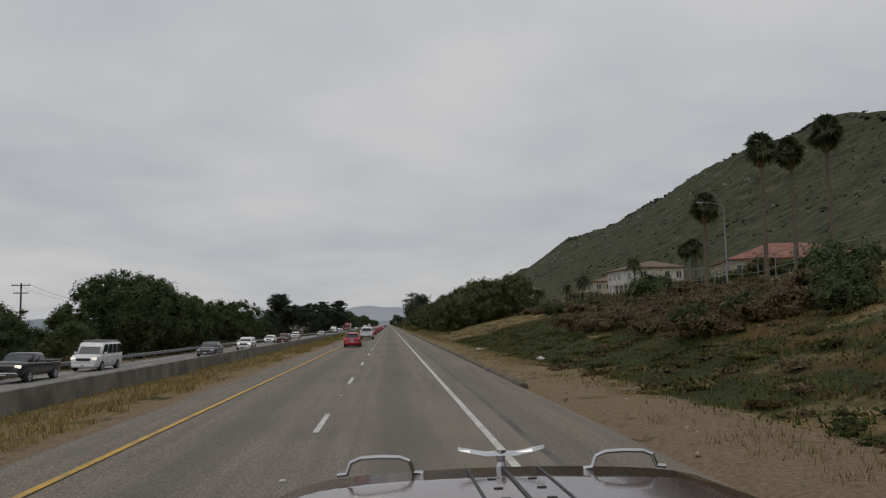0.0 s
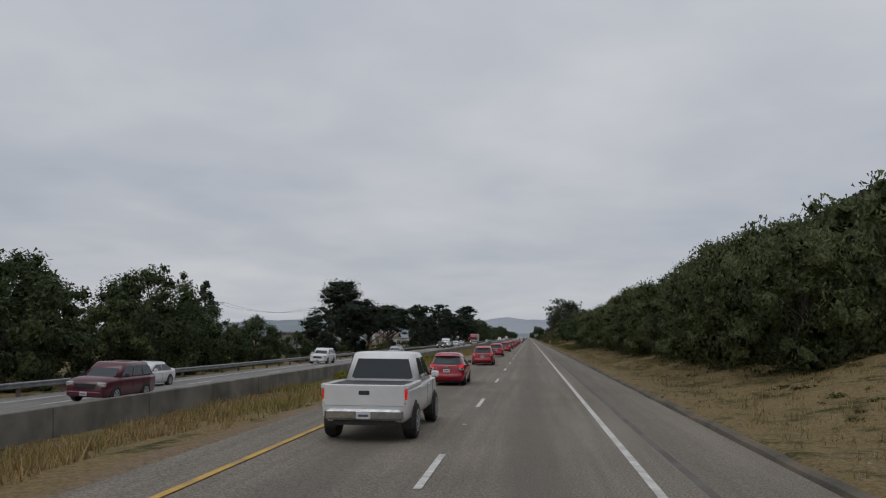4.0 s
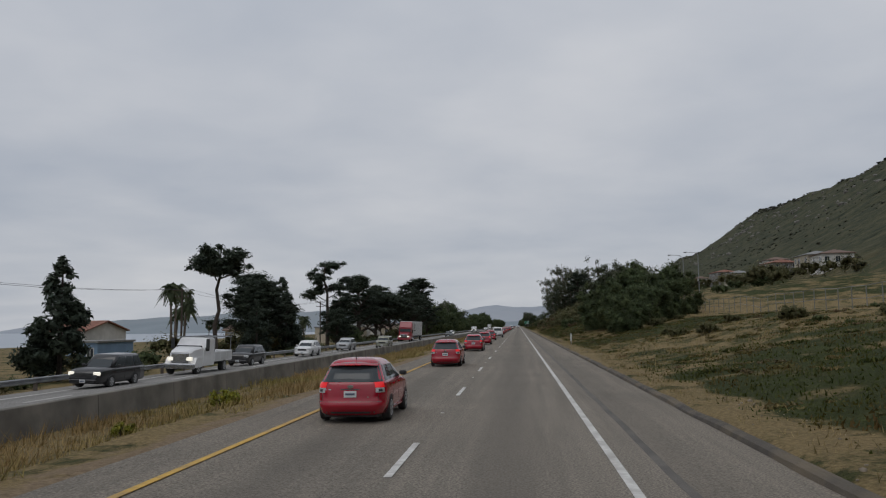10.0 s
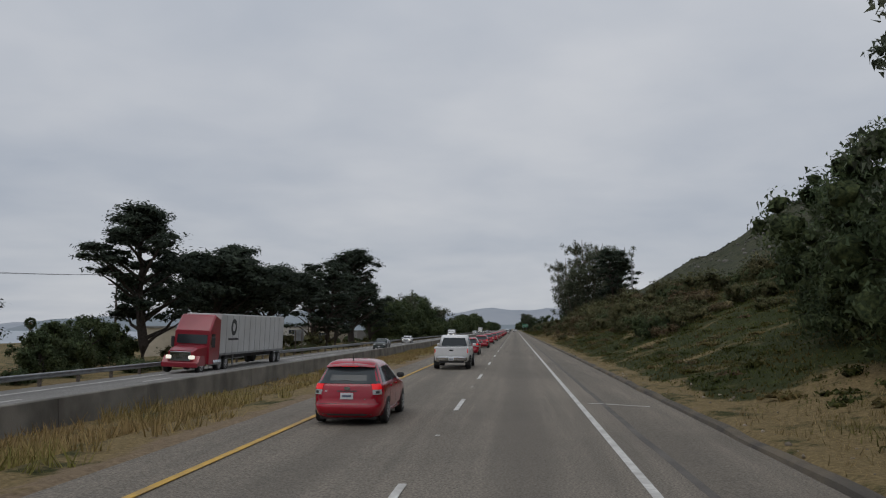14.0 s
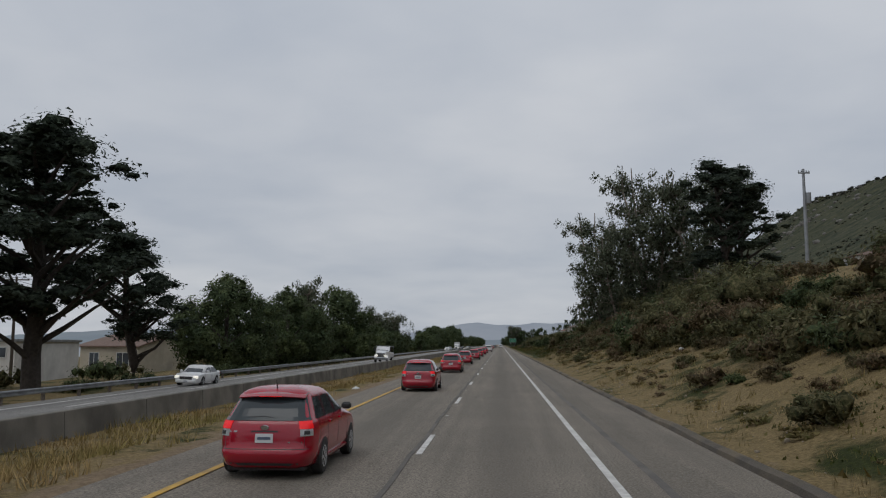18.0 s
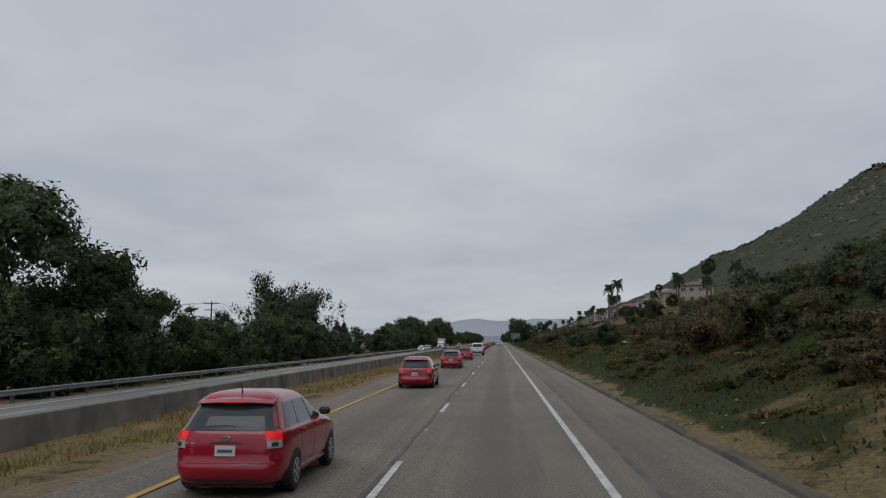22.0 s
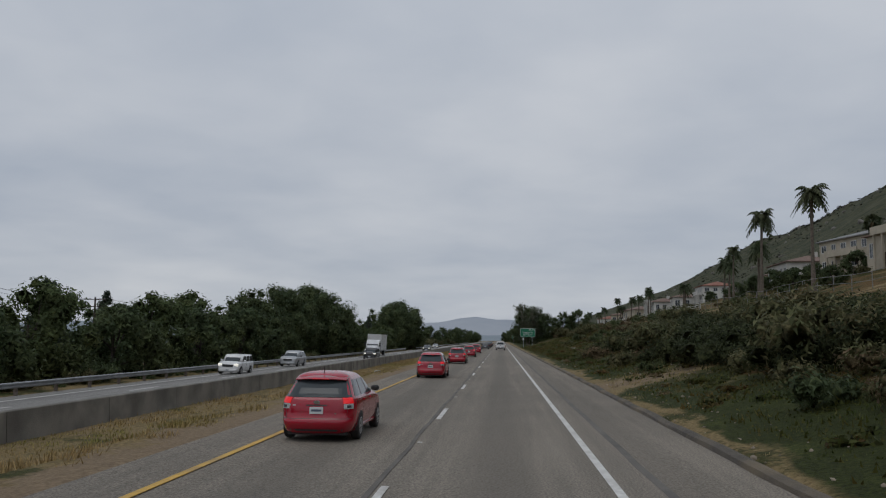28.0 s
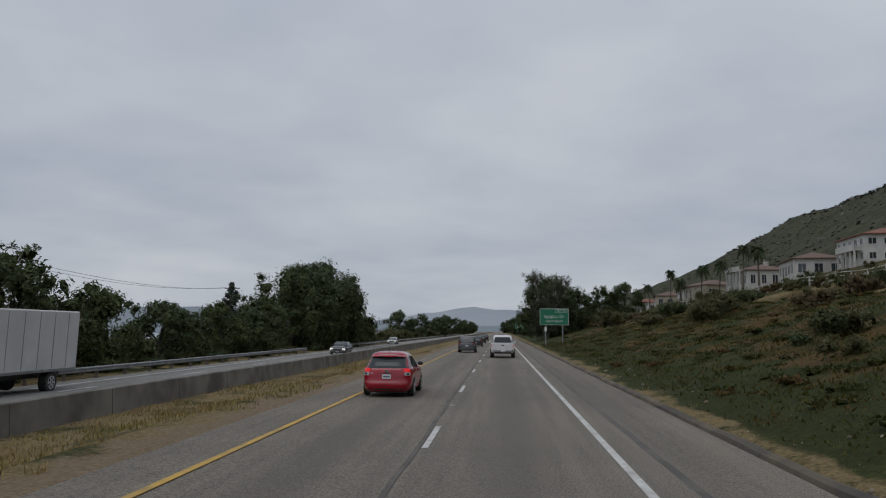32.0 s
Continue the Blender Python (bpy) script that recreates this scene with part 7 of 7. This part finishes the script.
# ---- shrubs on the cut, grass tufts, litter ----
SHR = [shrub(91, 3.2, 1.7, SCRUB, 1300, "low rounded hillside shrub", 0.085), shrub(92, 2.6, 1.3, SCRUB_BROWN, 1300, "dry brown shrub on the cut slope", 0.075), shrub(93, 3.6, 2.2, OAK, 1600, "dark green rounded shrub on the bank", 0.09),
       shrub(94, 1.8, 0.9, LIGHT, 800, "small green shrub on the slope", 0.07), shrub(95, 1.5, 1.0, MUSTARD, 900, "yellow flowering mustard bush in the median", 0.06), shrub(96, 5.0, 3.0, SCRUB, 2500, "large grey-green thicket on the bank", 0.1), shrub(97, 4.2, 1.5, SCRUB_BROWN, 1900, "spreading rust-brown brush on the slope", 0.085)]
BRUSH = [brush_mesh(191, 3.2, 1.7, SCRUB, 640, 0.12), brush_mesh(192, 2.6, 1.3, SCRUB_BROWN, 640, 0.1), brush_mesh(193, 3.6, 2.2, OAK, 760, 0.13), brush_mesh(194, 1.8, 0.9, LIGHT, 360, 0.09), None, brush_mesh(196, 5.0, 3.0, SCRUB, 1100, 0.15), brush_mesh(197, 4.2, 1.5, SCRUB_BROWN, 820, 0.12)]


def scatter(y0, y1, x0, x1, count, kinds, lo, hi, seed):
    r = np.random.default_rng(seed)
    for k in range(count):
        plant(SHR[kinds[int(r.integers(len(kinds)))]], float(x0 + (x1 - x0) * r.random()), float(y0 + (y1 - y0) * r.random()), float(lo + (hi - lo) * r.random()), sink=0.15)


def thicket(label, zones, seed):
    """Brush too dense to count, joined: zones of (y0, y1, x0, x1, count, kinds, least, most)."""
    r = np.random.default_rng(seed)
    vs, ns, ls, mi, k0 = [], [], [], [], 0
    data, slots = {}, []
    for z in zones:
        for k in z[5]:
            if k not in data:
                me = BRUSH[k]
                co = np.empty(len(me.vertices) * 3, np.float32)
                me.vertices.foreach_get("co", co)
                lp = np.empty(len(me.loops), np.int32)
                me.loops.foreach_get("vertex_index", lp)
                ix = np.empty(len(me.polygons), np.int32)
                me.polygons.foreach_get("material_index", ix)
                for m in me.materials:
                    if m not in slots:
                        slots.append(m)
                nr = np.empty(len(me.vertices) * 3, np.float32)
                me.attributes["custom_normal"].data.foreach_get("vector", nr)
                data[k] = (co.reshape(-1, 3), nr.reshape(-1, 3), lp, np.array([slots.index(m) for m in me.materials])[ix])
    for y0, y1, x0, x1, count, kinds, lo, hi in zones:
        for k in range(count):
            co, nr, lp, ix = data[kinds[int(r.integers(len(kinds)))]]
            x, y, s, a = x0 + (x1 - x0) * r.random(), y0 + (y1 - y0) * r.random(), lo + (hi - lo) * r.random(), r.random() * 6.283
            rot = np.array([[math.cos(a), -math.sin(a), 0], [math.sin(a), math.cos(a), 0], [0, 0, 1]])
            step = 2 if x > 33 or x < -30 else 1
            lp, ix = np.concatenate([lp.reshape(-1, 3)[ix == ix[0]][::step].ravel(), lp.reshape(-1, 3)[ix != ix[0]].ravel()]), np.concatenate([ix[ix == ix[0]][::step], ix[ix != ix[0]]])
            vs.append(co @ rot.T * s + np.array([x, y, gz(x, y) - 0.15]))
            ns.append(nr @ rot.T)
            ls.append(lp + k0)
            mi.append(ix)
            k0 += len(co)
    ob = mesh_object("thicket", np.concatenate(vs), np.concatenate(ls).reshape(-1, 3), slots, index=np.concatenate(mi))
    set_normals(ob.data, np.concatenate(ns))
    return tagged(ob, label, "brush", kind="stuff")


TUFT = leaf("low_straw_growth", (0.25, 0.185, 0.08), (0.19, 0.15, 0.062), (0.13, 0.125, 0.045))
RUSTY = leaf("rust_red_ice_plant", (0.15, 0.075, 0.03), (0.11, 0.07, 0.026), (0.085, 0.082, 0.026))
LOWGREEN = leaf("green_ice_plant_mound", (0.048, 0.066, 0.017), (0.072, 0.085, 0.022), (0.1, 0.088, 0.028))
DEEP = leaf("deep_green_coastal_brush", (0.038, 0.05, 0.022), (0.055, 0.068, 0.028), (0.078, 0.084, 0.036))
SHR.append(shrub(98, 3.6, 2.2, DEEP, 2200, "deep green coastal shrub on the bank", 0.085))
BRUSH += [brush_mesh(201 + k, 1.6, 0.3, m, 110, 0.09, 6) for k, m in enumerate((TUFT, RUSTY, LOWGREEN, SCRUB_BROWN))] + [brush_mesh(208, 3.6, 2.2, DEEP, 900, 0.11)]
scatter(38, 75, 19, 28, 14, (1, 6, 1, 6, 0), 0.7, 1.1, 1)
scatter(30, 50, 16, 22, 5, (2, 6), 0.6, 0.9, 3)
scatter(75, 140, 22, 30, 12, (2, 0, 6), 0.7, 1.0, 2)
scatter(285, 375, 12, 32, 16, (3, 3, 0), 0.4, 0.8, 4)
scatter(415, 480, 13, 24, 26, (0, 0, 2, 3, 1), 0.7, 1.2, 5)
scatter(455, 605, 13.5, 21, 60, (0, 1, 2, 0, 6, 5), 0.7, 1.4, 6)
scatter(470, 640, 9.2, 13, 20, (1, 0, 3), 0.35, 0.7, 7)
scatter(606, 634, 12.5, 20, 14, (5, 6, 5, 2), 0.7, 1.05, 31)
scatter(640, 700, 17, 27, 8, (2, 0, 6), 0.6, 1.0, 8)
scatter(700, 745, 14, 24, 7, (6, 2, 0), 0.5, 0.9, 18)
scatter(772, 832, 12.5, 20, 34, (7, 7, 7, 5), 0.7, 1.1, 9)
scatter(905, 1040, 19, 28, 22, (0, 2, 5, 6, 1), 0.8, 1.3, 10)
scatter(640, 1040, 9.5, 16, 20, (3, 0, 1), 0.25, 0.5, 11)
thicket("grey-green brush along the terrace and upper bank", [(60, 145, 26, 34, 16, (2, 0, 6), 0.7, 1.0), (36, 66, 16, 26, 60, (6, 1, 6), 0.7, 1.1), (84, 104, 38, 60, 26, (2, 0, 5), 0.7, 1.1), (100, 330, 33, 50, 36, (2, 5, 0), 0.8, 1.2), (415, 480, 22, 32, 18, (0, 2, 1), 0.8, 1.2),
         (455, 610, 20, 34, 54, (0, 6, 1, 5), 0.8, 1.2), (450, 615, 12.5, 20, 210, (0, 6, 2, 0, 1, 0), 0.4, 0.95), (470, 610, 10.5, 13.5, 40, (1, 6, 0), 0.25, 0.5), (612, 662, 12.5, 26, 60, (0, 6, 1, 2, 0), 0.4, 0.85), (640, 740, 25, 36, 18, (2, 0, 6), 0.35, 0.6), (600, 642, 10.5, 19, 80, (1, 6, 0, 2), 0.3, 0.6), (772, 836, 11, 20, 70, (11, 11, 11, 0), 0.5, 0.95), (745, 838, 9.6, 20, 60, (2, 0, 6, 0), 0.35, 0.75), (765, 836, 12, 20, 60, (11, 11, 11, 5), 0.7, 1.0), (870, 905, 13, 26, 26, (0, 6, 2), 0.4, 0.8), (860, 1060, 26, 38, 46, (0, 2, 6), 0.7, 1.1), (640, 1100, 38, 58, 80, (2, 0, 3), 0.6, 1.0), (430, 640, 40, 75, 40, (2, 5), 1.0, 1.8), (548, 604, 12.2, 17.5, 46, (6, 6, 1), 0.6, 1.0), (548, 604, 16.5, 22, 40, (6, 1, 6), 0.9, 1.35)], 21)
thicket("dark green brush behind the guard rail", [(225, 560, -28, -25.3, 110, (2, 0, 2), 0.35, 0.75), (225, 560, -52, -30, 60, (2, 5, 0), 0.7, 1.3), (560, 720, -44, -26, 20, (2, 2, 0), 0.7, 1.1), (560, 1040, -27.5, -25.2, 110, (2, 0, 2, 3), 0.45, 0.85), (-10, 245, -27.5, -25.5, 50, (2, 0, 3), 0.5, 0.9), (700, 800, -60, -30, 30, (2, 5, 0), 0.9, 1.5), (1000, 1300, -30, -25, 40, (2, 0, 5), 0.8, 1.3)], 22)
thicket("low mounds of ice plant, straw and dry weeds over the banks",
        [(0, 45, 9.5, 22, 260, (9, 9, 7, 10, 8), 0.5, 1.3), (40, 100, 9.5, 16, 200, (9, 9, 9, 7), 0.4, 1.0), (40, 130, 15, 27, 200, (7, 7, 7, 10), 0.4, 1.0), (95, 160, 9.5, 17, 150, (7, 9, 10), 0.4, 0.9),
         (160, 260, 9, 13, 140, (7, 10, 9), 0.35, 0.8), (250, 312, 9, 22, 260, (9, 9, 7, 10), 0.4, 1.0), (300, 375, 9, 30, 420, (7, 7, 10, 9), 0.4, 1.0), (370, 480, 9, 22, 420, (9, 7, 9, 10), 0.5, 1.2),
         (470, 620, 8.4, 13.5, 420, (7, 7, 10, 7), 0.35, 0.9), (485, 602, 11.8, 16.5, 170, (0, 0, 6, 0), 0.3, 0.7), (610, 760, 8.6, 27, 900, (9, 9, 8, 9, 9, 7), 0.5, 1.25), (745, 870, 8.6, 18, 420, (9, 8, 9, 10), 0.5, 1.2), (830, 1000, 8.6, 28, 900, (9, 9, 8, 9, 10), 0.5, 1.2), (540, 606, 9.4, 13, 130, (10, 9, 10, 7), 0.4, 0.9)], 23)
for x, y, s in ((24, 70, 1.2), (26, 74, 1.3), (28, 78, 1.2), (25, 42, 1.25), (27.5, 45, 1.3), (23.5, 38, 0.9)):
    plant(SHR[2], x, y, s)
for x, y, s in ((54, 838, 0.75), (52, 856, 0.6), (55, 879, 0.75), (53, 902, 0.6), (54, 924, 0.7), (66, 935, 0.8), (70, 958, 0.8), (60, 985, 0.6), (48, 886, 0.65), (49, 898, 0.7), (46, 872, 0.6), (50, 911, 0.7), (52, 932, 0.7), (44, 861, 0.55)):
    plant(RND[3], x, y, s)
plant(SHR[2], 11.8, 695.5, 0.95)
plant(SHR[2], 13.5, 697.5, 0.9)
plant(RND[3], 12.6, 673, 0.45, sink=0.3)
plant(RND[3], 24, 712, 0.6)
plant(RND[0], 40, 718, 0.55)
plant(SHR[4], -9.5, 208, 1.25, sink=0.05)
for x, y, s in ((-33, 434, 0.75), (-36, 444, 0.9), (-30.5, 428, 0.6), (-40, 456, 0.8)):
    plant(RND[3], x, y, s)
for y in (161, 168, 178, 181, 187, 192, 199, 205, 290, 297):
    plant(SHR[4], -9.6 + 1.2 * math.sin(y), y, 0.75 + 0.3 * math.cos(y * 3), sink=0.05)


def blades(name, label, mats, pts, height, width, per, rng, spread, category="grass"):
    """Tufts of narrow bent blades, one object of uncountable stuff."""
    n = len(pts)
    base = np.repeat(pts, per, axis=0) + np.concatenate([rng.normal(size=(n * per, 2)) * spread, np.zeros((n * per, 1))], axis=1)
    m = len(base)
    h = np.repeat(height, per) * (0.5 + 0.8 * rng.random(m))
    a = rng.random(m) * 6.283
    side = np.stack([np.cos(a), np.sin(a), np.zeros(m)], axis=1) * (width * (0.6 + 0.8 * rng.random(m)))[:, None]
    lean = rng.normal(size=(m, 2)) * 0.35
    tip = base + np.stack([lean[:, 0] * h, lean[:, 1] * h, h], axis=1)
    v = np.stack([base - side, base + side, tip], axis=1).reshape(-1, 3)
    ob = mesh_object(name, v, np.arange(3 * m).reshape(m, 3), mats)
    up = np.stack([lean[:, 0], lean[:, 1], np.ones(m)], axis=1) + rng.normal(size=(m, 3)) * 0.15
    set_normals(ob.data, np.repeat(up / np.linalg.norm(up, axis=1)[:, None], 3, axis=0))
    return tagged(ob, label, category, kind="stuff")


def field(y0, y1, x0, x1, n, rng):
    x, y = x0 + (x1 - x0) * rng.random(n), y0 + (y1 - y0) * rng.random(n)
    return x, y


rg = np.random.default_rng(77)
x, y = field(-15, 960, WALL_X + 0.3, -6.0, 26000, rg)
keep = (ripple(x, y, 0.35, 4.0) + 0.5 * ripple(x, y, 1.1) + 0.35 * np.interp(x, [-12, -9, -6], [1, 1, -1])) > -0.25
x, y = x[keep], y[keep]
p = np.stack([x, y, ground_z(x, y) - 0.03], axis=1)
hh = (0.2 + 0.16 * np.clip(ripple(x, y, 0.25, 2.0), -0.7, 1)) * np.interp(y, [0, 120, 160, 420, 460, 700, 960], [1.25, 1.4, 1.75, 1.7, 1.2, 0.85, 0.7])
blades("median_grass", "tall dry straw-coloured grass in the median", DRY_GRASS, p, hh, 0.018, 9, rg, 0.13)
# pale straw fringe along the berm, thin where the ice plant reaches the road
x, y = field(10, 980, 7.2, 14.0, 17000, rg)
w = cover(x, y)
keep = (rg.random(len(x)) > np.minimum(1, w[0] * 1.25)) & (ripple(x, y, 0.5, 6.0) + 0.6 * ripple(x, y, 1.6, 2.0) > -0.2)
p = np.stack([x[keep], y[keep], ground_z(x[keep], y[keep]) - 0.03], axis=1)
VERGE_GRASS = material("pale_verge_grass", (0.4, 0.31, 0.155), 0.9, (0.3, 0.225, 0.11), 0.5, (0.15, 0.14, 0.055), 0.2, island=0.4, spec=0.1, through_light=0.5)
blades("verge_grass", "sparse dry grass on the verge and bank", VERGE_GRASS, p, 0.1 + 0.14 * rg.random(len(p)), 0.011, 9, rg, 0.13)
# olive and straw grass over the banks
x, y = field(5, 980, 8.4, 26, 46000, rg)
w = cover(x, y)
keep = (rg.random(len(x)) > np.minimum(1, w[0] * 1.15)) & (ripple(x, y, 0.4, 1.0) + 0.5 * ripple(x, y, 1.3, 5.0) > -0.3)
p = np.stack([x[keep], y[keep], ground_z(x[keep], y[keep]) - 0.03], axis=1)
BANK_GRASS = material("olive_bank_grass", (0.3, 0.24, 0.1), 0.9, (0.42, 0.31, 0.14), 0.3, (0.14, 0.14, 0.05), 0.16, island=0.4, spec=0.1, through_light=0.5)
blades("bank_grass", "olive and straw-coloured grass over the bank", BANK_GRASS, p, 0.1 + 0.14 * rg.random(len(p)) + 0.2 * np.clip(ripple(p[:, 0], p[:, 1], 0.6, 2.0), 0, 1), 0.012, 11, rg, 0.2)
x, y = field(-10, 990, 8.0, 27, 66000, rg)
w = cover(x, y)
keep = rg.random(len(x)) < np.clip((w[0] - 0.45) * 3.0, 0, 0.97)
x, y = x[keep], y[keep]
p = np.stack([x, y, ground_z(x, y) - 0.02], axis=1)
blades("ice_plant_mat", "green and rusty ice plant mat on the bank", ICE_PLANT, p, 0.06 + 0.06 * rg.random(len(p)) + 0.08 * np.clip(ripple(x, y, 0.8, 3.0), 0, 1), 0.036, 9, rg, 0.5, "ground cover")

# chaparral on the ridge: many small clumps of brush
x = RIDGE_X - 190 * rg.random(9000)
y = 120 + 1700 * rg.random(9000)
x[:1500] = RIDGE_X - 9 * rg.random(1500)
keep = ripple(x, y, 0.021, 5.0) + 0.5 * ripple(x, y, 0.057, 1.0) + rg.normal(size=len(x)) * 0.35 > 0.0
x, y = x[keep], y[keep]
iv, itri = ico_sphere()
r = 0.3 + 0.8 * rg.random(len(x)) ** 2.5 + np.where(x > RIDGE_X - 9, 1.5 * rg.random(len(x)) ** 3, 0)
CHAP = leaf("ridge_chaparral", (0.044, 0.047, 0.035), (0.058, 0.058, 0.042), (0.07, 0.064, 0.047), island=0.25, inner=0.85)
brush = new("chaparral", crown_mesh("chaparral", np.stack([x, y, ground_z(x, y) + r * 0.1, r * 1.3, r * 1.3, r * 0.8], axis=1), 45000, 0.35, CHAP, rg, up=0.8, core=0.8, spread=False))
tagged(brush, "dark chaparral brush scattered over the ridge", "brush", kind="stuff")
ROCK = material("pale_ridge_rock", (0.19, 0.175, 0.155), 0.95, (0.13, 0.12, 0.105), 0.4, bump=0.8, bump_scale=2)
x = RIDGE_X - 110 * rg.random(420) ** 1.6
y = 250 + 1400 * rg.random(420)
y[60:260] = 560 + 700 * rg.random(200) + (x[60:260] - RIDGE_X) * 1.2
x[:60], y[:60] = 222 + rg.normal(size=60) * 9, 1100 + rg.normal(size=60) * 14
z = ground_z(x, y)
r = 0.5 + 1.7 * rg.random(len(x)) ** 2
jig = 1 + 0.25 * rg.normal(size=(len(x), len(iv), 1))
v = iv[None] * r[:, None, None] * np.array([1.0, 1.4, 0.8]) * jig + np.stack([x, y, z], axis=1)[:, None, :]
f = itri[None] + (np.arange(len(x)) * len(iv))[:, None, None]
tagged(mesh_object("rock_outcrops", v.reshape(-1, 3), f.reshape(-1, 3), ROCK), "pale rock outcrops on the ridge", "rocks", kind="stuff")

# small stones and clods along the berm
x, y = field(-10, 960, EDGE_R + 0.45, EDGE_R + 2.4, 1500, rg)
x[:160], y[:160] = EDGE_R + 0.8 + 4.5 * rg.random(160), 797 + 4 * rg.normal(size=160)
z = ground_z(x, y)
r = 0.02 + 0.06 * rg.random(len(x)) ** 3
jig = 1 + 0.25 * rg.normal(size=(len(x), len(iv), 1))
v = iv[None] * r[:, None, None] * jig + np.stack([x, y, z], axis=1)[:, None, :]
f = itri[None] + (np.arange(len(x)) * len(iv))[:, None, None]
STONE = material("pale_clods", (0.3, 0.25, 0.19), 0.95, (0.2, 0.165, 0.125), 3.0, island=0.4)
tagged(mesh_object("loose_stones", v.reshape(-1, 3), f.reshape(-1, 3), STONE), "loose stones and clods beside the shoulder", "stones", kind="stuff")
LITTER = material("crumpled_white_litter", (0.62, 0.62, 0.6), 0.7, (0.5, 0.5, 0.48), 9)
for k, (lx, ly, s) in enumerate(((9.2, 68, 0.35), (10.4, 47, 0.3), (14.5, 176, 0.45), (15.5, 179, 0.4), (12.5, 533, 0.25), (15, 545, 0.3), (11.8, 640, 0.18), (13, 664, 0.3), (17, 700, 0.2), (14, 706, 0.22), (19, 845, 0.25), (-8.4, 372, 0.3), (-6.2, 528, 0.25), (-9, 826, 0.3), (12, 870, 0.3), (10.6, 500, 0.2))):
    j = iv * (1 + 0.4 * np.random.default_rng(k).normal(size=(len(iv), 1))) * np.array([s, s * 0.8, s * 0.4]) + np.array([0, 0, s * 0.2])
    ob = tagged(mesh_object("litter", j, itri, LITTER), "crumpled white litter lying on the verge", "litter", "litter on the verges")
    ob.location = (lx, ly, gz(lx, ly))

# ---- the old bonneted truck that carries the viewpoint at the start ----
def old_truck():
    root = tagged(new("old_truck"), "old maroon bonneted truck with chrome handles and winged ornament", "truck")
    hoodp = paint("faded_maroon_paint", (0.1, 0.055, 0.06), 0.14)

    def crown_z(x, y):
        """Height of the bonnet's skin: nearly flat on top, rolling over at its sides and nose."""
        u = min(1.0, abs(x) / (0.62 + 0.1 * (2.0 - y)))
        return 1.984 + 0.02 * (2.0 - y) - 0.035 * u * u - 0.14 * u ** 9 - (0.0 if y < 1.96 else 0.9 * (y - 1.96))

    rings = []
    for y in (0.55, 1.0, 1.5, 1.8, 1.96, 2.0, 2.04):
        hw = 0.62 + 0.1 * (2.0 - y)
        rings.append([(hw * u, y, crown_z(hw * u, y)) for u in np.linspace(-1, 1, 25)] + [(hw * 0.98, y, 1.2), (-hw * 0.98, y, 1.2)])
    bonnet = Shape().loft(rings).put("bonnet", hoodp, root, smooth=True)

    def on_skin(name, mat, x, w, y0, y1, up, n=6):
        Shape().loft([[(x - w, y, crown_z(x, y) - 0.01), (x + w, y, crown_z(x, y) - 0.01), (x + w, y, crown_z(x, y) + up), (x - w, y, crown_z(x, y) + up)] for y in np.linspace(y0, y1, n)]).put(name, mat, bonnet)

    on_skin("hinge_strip", TRIM, 0.0, 0.004, 0.6, 1.95, 0.003)
    for sd in (-1, 1):
        on_skin("panel_seam", TRIM, sd * 0.085, 0.003, 0.6, 1.95, 0.002)
        for k in range(10):
            on_skin("vent_slot", TRIM, sd * 0.045, 0.009, 0.8 + 0.11 * k, 0.812 + 0.11 * k, 0.002, 2)
        z = crown_z(sd * 0.29, 1.93)
        p = [(sd * 0.29 + dx, 1.93, z + dz) for dx, dz in ((-0.1, 0.004), (-0.078, 0.006), (-0.068, 0.032), (-0.045, 0.041), (0, 0.043), (0.045, 0.041), (0.068, 0.032), (0.078, 0.006), (0.1, 0.004))]
        Shape().tube(p, 0.0055, 8).put("grab_handle", CHROME, root)
        s = Shape()
        s.loft([[(sd * x, 1.98 + dy - 0.1 * x, zz) for dy, zz in ((-c, z0), (c, z0), (c * 0.6, z0 + 0.007), (-c * 0.6, z0 + 0.007))] for x, z0, c in ((0.0, 2.012, 0.022), (0.035, 2.011, 0.02), (0.075, 2.019, 0.015), (0.105, 2.026, 0.006))])
        s.put("ornament_wing", CHROME, root)
        Shape().loft([[(sd * 0.55, y, 1.0), (sd * 1.15, y, 1.0), (sd * 1.15, y, z), (sd * 0.55, y, z + 0.05)] for y, z in ((0.5, 1.15), (0.8, 1.4), (1.6, 1.4), (1.95, 1.1))]).put("wing", hoodp, root)
        wheel(root, sd * 0.98, 1.2, 0.5, 0.3, sd)
        wheel(root, sd * 0.98, -3.6, 0.5, 0.36, sd)
        Shape().tube([(sd * 0.75, 1.85, 1.25), (sd * 0.75, 2.02, 1.25)], 0.13, 12).put("headlamp", LENS, root)
    Shape().tube([(0, 1.97, 1.96), (0, 1.97, 1.995), (0, 1.975, 2.022)], [0.02, 0.009, 0.014], 8).put("ornament_stem", CHROME, root)
    Shape().box(-0.5, 0.5, 2.03, 2.1, 0.85, 1.82, 0.03).put("grille", CHROME, root)
    Shape().box(-1.15, 1.15, 2.1, 2.3, 0.55, 0.8, 0.04).put("bumper", CHROME, root)
    Shape().box(-1.05, 1.05, -1.0, 0.54, 0.75, 1.55, 0.06).put("cab_tub", hoodp, root)
    Shape().box(-0.45, 0.45, -6.2, 2.0, 0.55, 0.74).put("chassis", TRIM, root)
    Shape().box(-1.2, 1.2, -6.4, -1.3, 0.76, 1.0, 0.03).put("flat_bed", POST_WOOD, root)
    return root


truck = old_truck()
truck.matrix_basis = pose(1.63 + 0.265, 0.0, 0.0)
